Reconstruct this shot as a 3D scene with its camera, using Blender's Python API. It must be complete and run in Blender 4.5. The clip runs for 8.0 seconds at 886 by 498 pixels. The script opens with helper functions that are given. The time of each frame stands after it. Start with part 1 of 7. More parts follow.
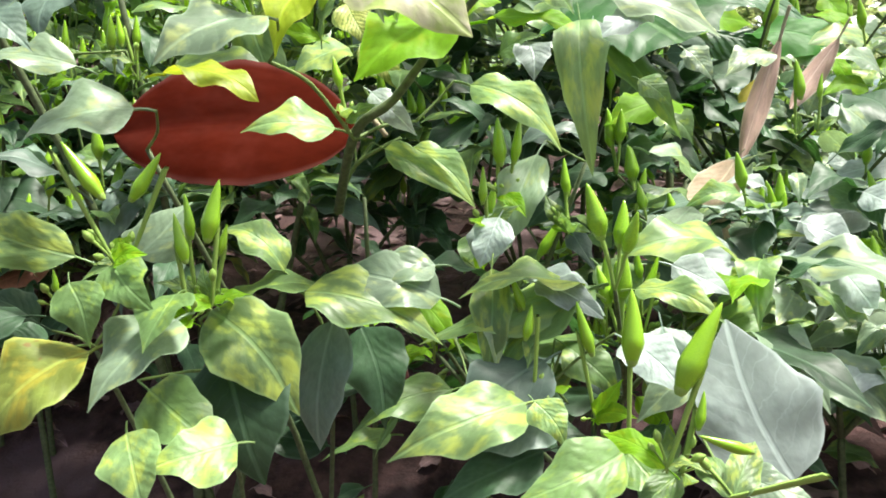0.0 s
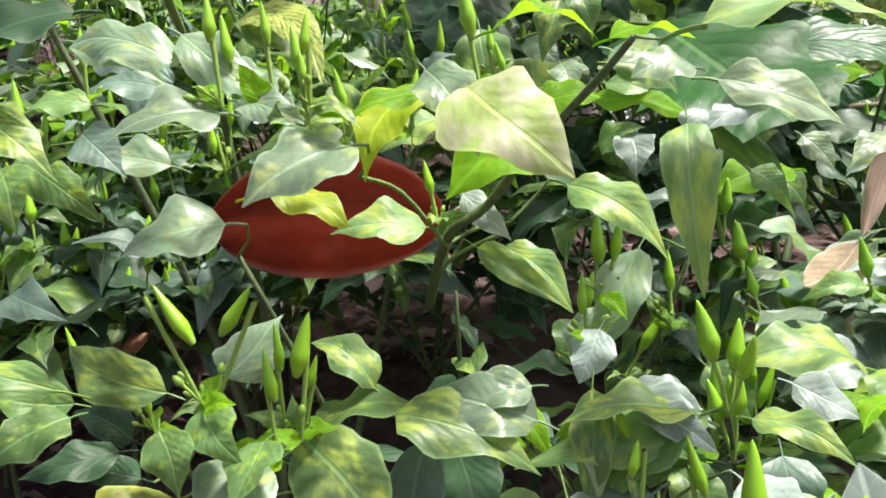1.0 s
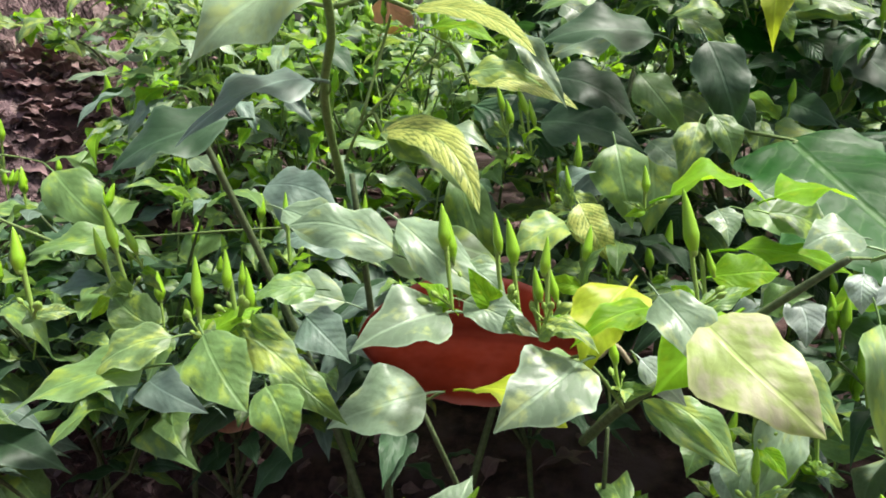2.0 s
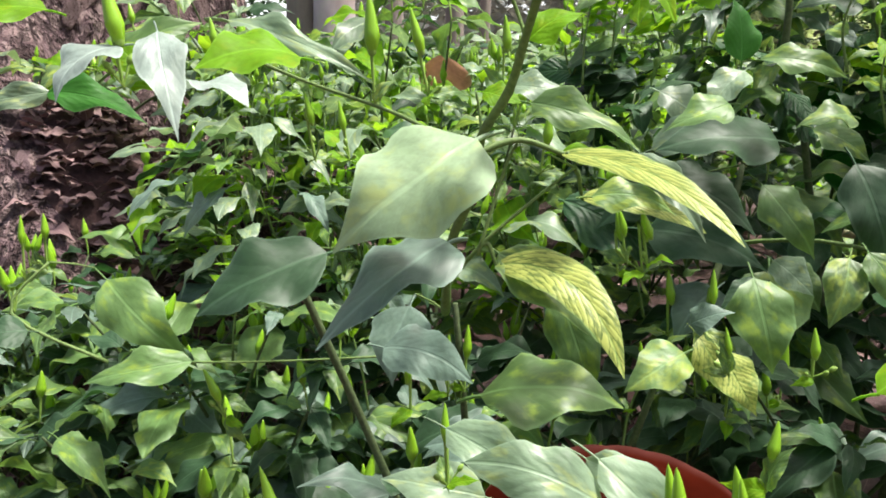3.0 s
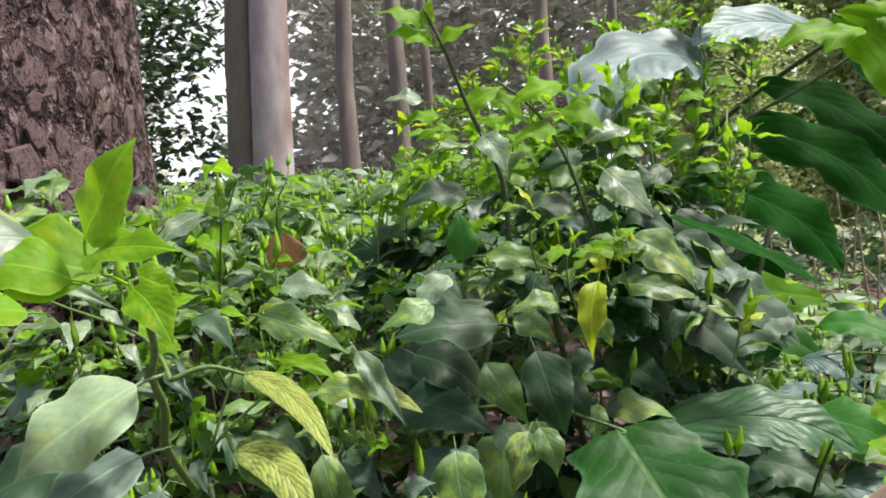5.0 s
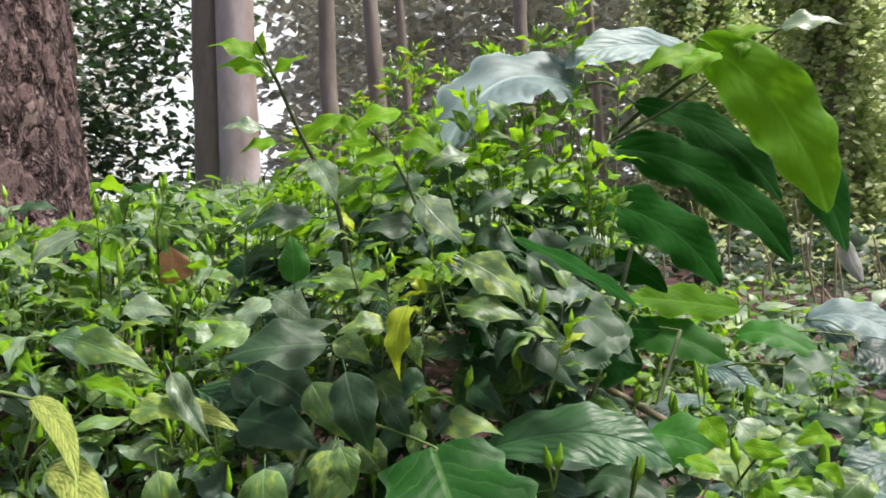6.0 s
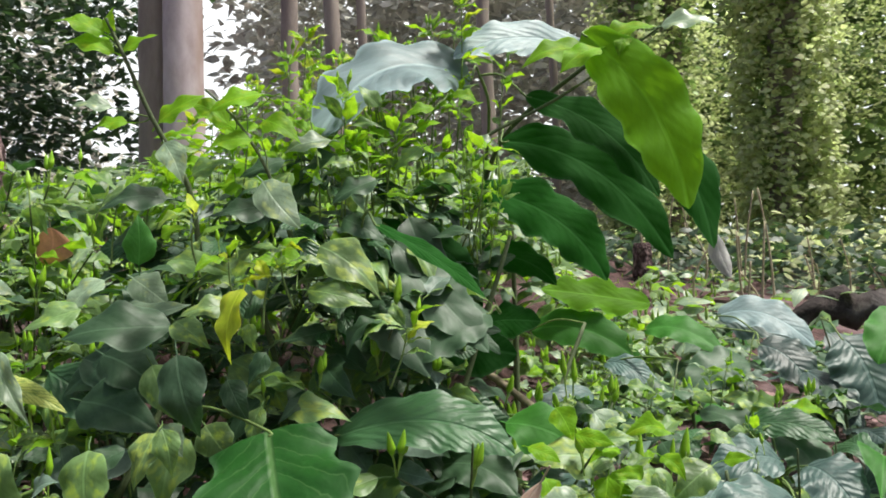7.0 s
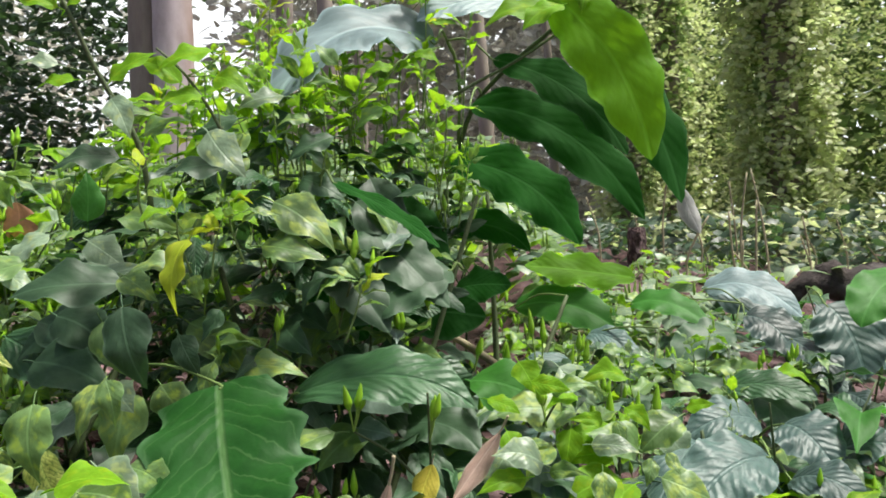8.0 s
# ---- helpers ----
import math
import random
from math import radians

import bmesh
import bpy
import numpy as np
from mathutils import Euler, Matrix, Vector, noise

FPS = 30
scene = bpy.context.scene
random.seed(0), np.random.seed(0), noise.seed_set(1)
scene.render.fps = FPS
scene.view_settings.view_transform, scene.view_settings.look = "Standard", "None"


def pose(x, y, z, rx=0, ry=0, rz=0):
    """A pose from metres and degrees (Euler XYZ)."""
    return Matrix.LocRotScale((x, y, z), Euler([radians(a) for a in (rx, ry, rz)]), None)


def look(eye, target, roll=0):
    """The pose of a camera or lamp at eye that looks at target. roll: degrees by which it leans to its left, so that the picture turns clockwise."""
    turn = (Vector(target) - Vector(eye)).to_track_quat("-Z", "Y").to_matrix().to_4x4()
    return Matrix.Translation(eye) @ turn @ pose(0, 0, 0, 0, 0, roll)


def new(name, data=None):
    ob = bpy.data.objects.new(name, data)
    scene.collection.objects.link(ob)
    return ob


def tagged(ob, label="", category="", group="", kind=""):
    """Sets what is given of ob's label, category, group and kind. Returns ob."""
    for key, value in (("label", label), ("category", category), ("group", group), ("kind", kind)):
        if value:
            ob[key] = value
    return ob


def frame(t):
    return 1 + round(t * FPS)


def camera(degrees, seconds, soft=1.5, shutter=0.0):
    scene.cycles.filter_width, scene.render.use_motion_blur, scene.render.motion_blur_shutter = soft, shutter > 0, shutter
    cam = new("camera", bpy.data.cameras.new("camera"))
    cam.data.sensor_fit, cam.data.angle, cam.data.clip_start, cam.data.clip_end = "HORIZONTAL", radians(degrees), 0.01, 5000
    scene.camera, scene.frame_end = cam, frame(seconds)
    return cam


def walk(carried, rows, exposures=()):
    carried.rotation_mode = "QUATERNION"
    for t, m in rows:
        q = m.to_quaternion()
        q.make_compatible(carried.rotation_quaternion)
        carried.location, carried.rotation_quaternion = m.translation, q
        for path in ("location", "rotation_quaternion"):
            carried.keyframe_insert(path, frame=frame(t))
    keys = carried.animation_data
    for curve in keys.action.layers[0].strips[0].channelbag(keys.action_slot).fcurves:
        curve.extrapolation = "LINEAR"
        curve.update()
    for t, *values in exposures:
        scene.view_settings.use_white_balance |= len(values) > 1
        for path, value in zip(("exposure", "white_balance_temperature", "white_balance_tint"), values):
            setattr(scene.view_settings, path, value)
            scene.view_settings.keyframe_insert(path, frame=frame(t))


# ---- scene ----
cam = camera(60.0, 8.0, soft=1.8)
PATH = [
    (0, (0.032, -0.017, 0.609), (-0.283, 1.95, 0.437), -2.6),
    (0.5, (0.027, -0.007, 0.633), (-0.362, 1.947, 0.465), -2.4),
    (1, (0.025, 0.01, 0.67), (-0.51, 1.933, 0.538), -3.2),
    (1.5, (-0.009, -0.002, 0.736), (-0.559, 1.91, 0.534), -1.6),
    (2, (-0.08, -0.031, 0.8), (-0.632, 1.881, 0.6), -1.0),
    (2.2, (-0.118, -0.032, 0.829), (-0.644, 1.882, 0.586), -1.0),
    (3.3, (-0.221, 0.039, 0.935), (-0.729, 1.966, 0.77), -0.0),
    (3.5, (-0.221, 0.03, 0.941), (-0.771, 1.952, 0.866), -1.0),
    (4, (-0.178, -0.008, 0.952), (-0.64, 1.938, 0.93), -1.9),
    (4.5, (-0.059, -0.042, 0.987), (-0.456, 1.918, 1.018), -1.3),
    (5, (0.045, -0.052, 1.007), (-0.394, 1.898, 1.06), -2.8),
    (5.2, (0.066, -0.052, 1.012), (-0.336, 1.907, 1.069), -2.7),
    (6.3, (0.298, -0.035, 1.024), (-0.133, 1.917, 1.075), -2.8),
    (6.5, (0.316, -0.028, 1.018), (-0.093, 1.929, 1.06), -2.6),
    (7, (0.384, -0.017, 1.013), (0.042, 1.953, 1.042), -1.4),
    (7.5, (0.438, -0.007, 0.992), (0.117, 1.967, 1.033), -1.4),
    (8, (0.439, 0.007, 0.952), (0.086, 1.976, 0.98), -2.7),
]
walk(cam, [(t, look(eye, target, roll)) for t, eye, target, roll in PATH], [(0, 1.12), (1, 0.85), (2, 0.70), (3.5, 0.64), (4.5, 0.36), (5, 0.3), (6.5, 0.27), (7.5, 0.42), (8, 0.43)])

# ---- light ----
SUN_DIR = Vector((0.36, 0.04, 0.93)).normalized()
world = bpy.data.worlds.new("sky")
world.use_nodes = True
scene.world = world
wn = world.node_tree.nodes
sky = wn.new("ShaderNodeTexSky")
sky.sky_type, sky.sun_disc = "NISHITA", False
sky.sun_elevation = math.asin(SUN_DIR.z)
sky.sun_rotation = math.atan2(SUN_DIR.x, SUN_DIR.y)
sky.dust_density, sky.air_density, sky.ozone_density = 5.5, 0.8, 0.4
wn["Background"].inputs["Strength"].default_value = 0.115
world.node_tree.links.new(sky.outputs[0], wn["Background"].inputs["Color"])
sun_data = bpy.data.lights.new("sun", "SUN")
sun_data.energy, sun_data.angle, sun_data.color = 4.55, radians(8), (1.0, 0.975, 0.90)
sun_ob = new("sun", sun_data)
sun_ob.rotation_euler = SUN_DIR.to_track_quat("Z", "Y").to_euler()

# ---- materials ----
MATS = {}


def material(name):
    m = bpy.data.materials.new(name)
    m.use_nodes = True
    MATS[name] = m
    return m, m.node_tree.nodes, m.node_tree.links, m.node_tree.nodes["Principled BSDF"]


def maths(nt, op, a, b=None, c=None):
    n = nt.nodes.new("ShaderNodeMath")
    n.operation = op
    for k, v in enumerate((a, b, c)):
        if v is None:
            continue
        if isinstance(v, (int, float)):
            n.inputs[k].default_value = v
        else:
            nt.links.new(v, n.inputs[k])
    return n.outputs[0]


def mixed(nt, fac, a, b, blend="MIX"):
    n = nt.nodes.new("ShaderNodeMix")
    n.data_type, n.blend_type = "RGBA", blend
    for k, v in ((0, fac), (6, a), (7, b)):
        if isinstance(v, (int, float)):
            n.inputs[k].default_value = v
        elif isinstance(v, tuple):
            n.inputs[k].default_value = (*v, 1)
        else:
            nt.links.new(v, n.inputs[k])
    return n.outputs[2]


def ramp(nt, fac, lo, hi):
    n = nt.nodes.new("ShaderNodeMapRange")
    n.interpolation_type = "SMOOTHSTEP"
    nt.links.new(fac, n.inputs[0])
    n.inputs[1].default_value, n.inputs[2].default_value = lo, hi
    return n.outputs[0]


def noise_tex(nt, vec, scale, detail=3.0, rough=0.55):
    n = nt.nodes.new("ShaderNodeTexNoise")
    n.inputs["Scale"].default_value, n.inputs["Detail"].default_value, n.inputs["Roughness"].default_value = scale, detail, rough
    if vec is not None:
        nt.links.new(vec, n.inputs["Vector"])
    return n.outputs["Fac"]


def leaf_material(name, base, under, patch=(0.4, 0.45, 0.05), patchy=0.0, striped=0.0, trans=0.35, rough=0.42, veins=7.0,
                  vein_col=None, spots=0.0, vary=0.42, spec=0.5, relief=0.3, side_vein=0.26):
    """A leaf blade: midrib and side veins from its own UV (across, along), patches of paler tissue, light passing through."""
    base, under, patch = ((v[0] * 0.91, v[1], v[2] * 0.96) for v in (base, under, patch)) if base[1] > base[0] else (base, under, patch)
    m, nodes, links, bsdf = material(name)
    nt = m.node_tree
    uvn = nodes.new("ShaderNodeUVMap")
    uvn.uv_map = "UVMap"
    uv = uvn.outputs[0]
    rim = nodes.new("ShaderNodeUVMap")
    rim.uv_map = "Rim"
    rims = nodes.new("ShaderNodeSeparateXYZ")
    links.new(rim.outputs[0], rims.inputs[0])
    sep = nodes.new("ShaderNodeSeparateXYZ")
    links.new(uv, sep.inputs[0])
    across = maths(nt, "ABSOLUTE", maths(nt, "SUBTRACT", sep.outputs[0], 0.5))
    rnd = maths(nt, "FRACT", maths(nt, "ADD", nodes.new("ShaderNodeObjectInfo").outputs["Random"],
                                   nodes.new("ShaderNodeNewGeometry").outputs["Random Per Island"]))
    shift = nodes.new("ShaderNodeVectorMath")
    shift.operation = "ADD"
    comb = nodes.new("ShaderNodeCombineXYZ")
    links.new(maths(nt, "MULTIPLY", rnd, 37.0), comb.inputs[2])
    links.new(uv, shift.inputs[0])
    links.new(comb.outputs[0], shift.inputs[1])
    place = shift.outputs[0]
    wob = noise_tex(nt, place, 4.0)
    run = maths(nt, "ADD", maths(nt, "SUBTRACT", maths(nt, "MULTIPLY", sep.outputs[1], veins), maths(nt, "MULTIPLY", across, veins * 0.75)),
                maths(nt, "MULTIPLY", wob, 1.6))
    saw = maths(nt, "ABSOLUTE", maths(nt, "SUBTRACT", maths(nt, "FRACT", run), 0.5))
    side = maths(nt, "SUBTRACT", 1.0, ramp(nt, saw, 0.01, 0.07))
    mid = maths(nt, "SUBTRACT", 1.0, ramp(nt, across, 0.008, 0.035))
    vein = maths(nt, "MAXIMUM", maths(nt, "MULTIPLY", side, side_vein), mid)
    col = mixed(nt, rnd, tuple(v * (1 - vary) for v in base), tuple(min(1, v * (1 + vary)) for v in base))
    fine = noise_tex(nt, place, 14.0, 4.0)
    col = mixed(nt, maths(nt, "MULTIPLY", ramp(nt, fine, 0.35, 0.7), 0.4), col, tuple(v * 0.55 for v in base))
    blot = ramp(nt, noise_tex(nt, place, 2.0, 4.0, 0.65), 0.45, 0.68)
    col = mixed(nt, maths(nt, "MULTIPLY", blot, 0.35), col, tuple(min(1, v * 1.6 + 0.02) for v in base))
    if patchy:
        pat = ramp(nt, noise_tex(nt, place, 4.5, 3.0), 0.60 - 0.22 * patchy, 0.74 - 0.1 * patchy)
        inner = ramp(nt, saw, 0.05, 0.3)
        pat = maths(nt, "MULTIPLY", pat, maths(nt, "ADD", 0.78, maths(nt, "MULTIPLY", inner, 0.22)))
        col = mixed(nt, maths(nt, "MULTIPLY", pat, 0.85), col, patch)
    if striped:
        inner = ramp(nt, maths(nt, "ADD", saw, maths(nt, "MULTIPLY", noise_tex(nt, place, 16.0, 2.0), 0.25)), 0.14, 0.26)
        pat = maths(nt, "MULTIPLY", inner, maths(nt, "MULTIPLY", ramp(nt, noise_tex(nt, place, 2.5, 2.0), 0.16, 0.30), maths(nt, "ADD", 0.3, ramp(nt, noise_tex(nt, place, 13.0, 2.0), 0.35, 0.55))))
        col = mixed(nt, maths(nt, "MULTIPLY", pat, striped), col, patch)
    col = mixed(nt, maths(nt, "MULTIPLY", vein, 0.4), col, vein_col or tuple(min(1, v * 1.9 + 0.03) for v in base))
    col = mixed(nt, maths(nt, "MULTIPLY", ramp(nt, rims.outputs[0], 0.86, 1.0), 0.55), col, tuple(min(0.8, v * 1.7 + 0.06) for v in base))
    if spots:
        sp = ramp(nt, noise_tex(nt, place, 7.0, 1.0), 0.68, 0.74)
        col = mixed(nt, maths(nt, "MULTIPLY", sp, spots), col, (0.2, 0.09, 0.02))
    links.new(col, bsdf.inputs["Base Color"])
    bsdf.inputs["Roughness"].default_value = rough
    bsdf.inputs["Specular IOR Level"].default_value = spec
    links.new(maths(nt, "ADD", rough - 0.08, maths(nt, "MULTIPLY", fine, 0.2)), bsdf.inputs["Roughness"])
    bump = nodes.new("ShaderNodeBump")
    bump.inputs["Strength"].default_value, bump.inputs["Distance"].default_value = 0.5, 0.002 * relief
    quilt = maths(nt, "SUBTRACT", maths(nt, "MULTIPLY", ramp(nt, saw, 0.0, 0.5), 0.45), maths(nt, "MULTIPLY", mid, 0.8))
    links.new(maths(nt, "ADD", quilt, maths(nt, "MULTIPLY", fine, 0.5)), bump.inputs["Height"])
    links.new(bump.outputs[0], bsdf.inputs["Normal"])
    tl = nodes.new("ShaderNodeBsdfTranslucent")
    links.new(mixed(nt, 0.5, col, under), tl.inputs["Color"])
    links.new(bump.outputs[0], tl.inputs["Normal"])
    mx = nodes.new("ShaderNodeMixShader")
    mx.inputs[0].default_value = trans
    links.new(bsdf.outputs[0], mx.inputs[1])
    links.new(tl.outputs[0], mx.inputs[2])
    links.new(mx.outputs[0], nodes["Material Output"].inputs["Surface"])
    return m


LIME = (0.42, 0.62, 0.02)
leaf_material("green", (0.145, 0.235, 0.078), (0.27, 0.47, 0.04), patchy=0.42, patch=(0.38, 0.48, 0.07), spec=0.48)
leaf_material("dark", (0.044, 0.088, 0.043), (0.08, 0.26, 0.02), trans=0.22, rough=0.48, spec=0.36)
# pale, grey, white: leaf undersides, plus sky sheen put into the colour
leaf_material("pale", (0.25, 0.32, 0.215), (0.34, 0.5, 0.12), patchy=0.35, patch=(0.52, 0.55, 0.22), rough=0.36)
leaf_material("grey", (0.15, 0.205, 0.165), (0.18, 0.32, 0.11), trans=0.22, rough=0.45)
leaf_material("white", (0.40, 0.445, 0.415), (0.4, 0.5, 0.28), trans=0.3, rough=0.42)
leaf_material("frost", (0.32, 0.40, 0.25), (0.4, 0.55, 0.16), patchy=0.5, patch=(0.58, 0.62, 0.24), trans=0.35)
leaf_material("mottled", (0.19, 0.29, 0.11), (0.4, 0.55, 0.06), patchy=0.75, patch=(0.52, 0.58, 0.11))
leaf_material("variegated", (0.14, 0.23, 0.05), (0.45, 0.55, 0.06), striped=0.95, patch=(0.62, 0.62, 0.16), veins=11)
leaf_material("young", (0.23, 0.45, 0.018), LIME, patchy=0.4, patch=(0.42, 0.55, 0.02), trans=0.58, vary=0.25, spec=0.25, rough=0.5)
leaf_material("yellow", (0.46, 0.54, 0.03), (0.65, 0.68, 0.03), patchy=0.4, patch=(0.62, 0.60, 0.05), trans=0.5, vary=0.1)
leaf_material("spotted", (0.28, 0.33, 0.06), (0.45, 0.46, 0.05), patchy=0.7, patch=(0.50, 0.40, 0.05), spots=0.8)
leaf_material("pinkish", (0.42, 0.50, 0.15), (0.55, 0.55, 0.15), patchy=0.8, patch=(0.66, 0.56, 0.42), trans=0.35, vary=0.1)
leaf_material("biggreen", (0.05, 0.18, 0.025), (0.12, 0.40, 0.025), trans=0.4, rough=0.5, spec=0.25)
leaf_material("big", (0.04, 0.105, 0.04), (0.12, 0.30, 0.03), trans=0.25, rough=0.42, veins=9, relief=2.0, side_vein=0.5)
leaf_material("toothed", (0.016, 0.078, 0.012), (0.07, 0.24, 0.02), trans=0.2, rough=0.46, veins=8, relief=1.2, spec=0.2, vary=0.05, side_vein=0.5, vein_col=(0.15, 0.28, 0.10))
# sky reflection is put into the bluish base of sheen and bluebig
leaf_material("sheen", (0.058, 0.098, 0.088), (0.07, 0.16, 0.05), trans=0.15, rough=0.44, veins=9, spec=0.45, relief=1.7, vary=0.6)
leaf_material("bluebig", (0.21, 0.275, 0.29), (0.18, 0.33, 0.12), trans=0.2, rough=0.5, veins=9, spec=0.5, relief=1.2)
# same leaves twice: backlight put into lightbig's colour, shade into darkbig's
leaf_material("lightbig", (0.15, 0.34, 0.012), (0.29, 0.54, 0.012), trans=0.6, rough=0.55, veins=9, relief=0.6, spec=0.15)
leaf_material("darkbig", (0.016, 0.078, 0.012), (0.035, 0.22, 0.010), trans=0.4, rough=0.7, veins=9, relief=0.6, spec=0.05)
leaf_material("red", (0.092, 0.0095, 0.0028), (0.14, 0.012, 0.003), trans=0.15, rough=0.8, vary=0.03, vein_col=(0.10, 0.012, 0.006), relief=0.1, spec=0.06)
leaf_material("pinkdry", (0.62, 0.42, 0.34), (0.5, 0.3, 0.2), trans=0.2, rough=0.7, vary=0.1)
leaf_material("paledry", (0.42, 0.42, 0.40), (0.5, 0.5, 0.45), trans=0.2, rough=0.6, vary=0.1)
leaf_material("yellowdry", (0.60, 0.50, 0.06), (0.6, 0.5, 0.05), trans=0.3, rough=0.5, vary=0.1)
leaf_material("tandry", (0.62, 0.46, 0.32), (0.5, 0.35, 0.2), trans=0.2, rough=0.7, vary=0.1)
leaf_material("orangedry", (0.56, 0.26, 0.17), (0.5, 0.15, 0.06), trans=0.25, rough=0.7, vary=0.1)
leaf_material("maroondry", (0.12, 0.025, 0.02), (0.2, 0.03, 0.02), trans=0.1, rough=0.7)
leaf_material("litter", (0.22, 0.135, 0.135), (0.25, 0.15, 0.13), trans=0.05, rough=0.8, vary=0.7)
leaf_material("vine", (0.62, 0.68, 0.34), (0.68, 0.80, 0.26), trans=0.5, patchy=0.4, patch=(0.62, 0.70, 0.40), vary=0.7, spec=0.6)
leaf_material("thicket", (0.05, 0.085, 0.05), (0.12, 0.25, 0.04), trans=0.3, vary=0.6)
# distance haze is put into the pale grey of these far leaves
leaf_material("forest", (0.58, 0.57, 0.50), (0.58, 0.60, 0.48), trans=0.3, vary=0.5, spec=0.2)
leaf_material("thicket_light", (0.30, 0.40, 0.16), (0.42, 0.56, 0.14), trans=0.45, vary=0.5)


def plain_material(name, lo, hi, scale, rough=0.7, bump=0.4, dist=0.003, stretch=(1, 1, 1), third=None, spec=0.3, sss=0.0):
    m, nodes, links, bsdf = material(name)
    nt = m.node_tree
    tc = nodes.new("ShaderNodeTexCoord")
    mp = nodes.new("ShaderNodeMapping")
    mp.inputs["Scale"].default_value = stretch
    links.new(tc.outputs["Object"], mp.inputs[0])
    a = noise_tex(nt, mp.outputs[0], scale, 6.0, 0.65)
    b = noise_tex(nt, mp.outputs[0], scale * 0.17, 3.0)
    rnd = nodes.new("ShaderNodeObjectInfo").outputs["Random"]
    col = mixed(nt, ramp(nt, a, 0.3, 0.7), lo, hi)
    if third:
        col = mixed(nt, ramp(nt, b, 0.48, 0.62), col, third)
    col = mixed(nt, maths(nt, "MULTIPLY", rnd, 0.3), col, tuple(v * 0.7 for v in lo))
    links.new(col, bsdf.inputs["Base Color"])
    bsdf.inputs["Roughness"].default_value, bsdf.inputs["Specular IOR Level"].default_value = rough, spec
    if sss:
        bsdf.inputs["Subsurface Weight"].default_value = sss
        bsdf.inputs["Subsurface Radius"].default_value = (0.004, 0.006, 0.001)
    bp = nodes.new("ShaderNodeBump")
    bp.inputs["Strength"].default_value, bp.inputs["Distance"].default_value = bump, dist
    links.new(maths(nt, "ADD", a, b), bp.inputs["Height"])
    links.new(bp.outputs[0], bsdf.inputs["Normal"])
    return m


plain_material("stem", (0.11, 0.18, 0.05), (0.20, 0.29, 0.09), 300, 0.6, 0.2, 0.0004)
plain_material("darkstem", (0.06, 0.085, 0.035), (0.12, 0.16, 0.07), 250, 0.65, 0.3, 0.0005)
plain_material("pedicel", (0.20, 0.33, 0.05), (0.30, 0.45, 0.10), 200, 0.5, 0.15, 0.0003)
plain_material("pod", (0.19, 0.41, 0.015), (0.31, 0.54, 0.025), 60, 0.28, 0.06, 0.0004, spec=0.5)


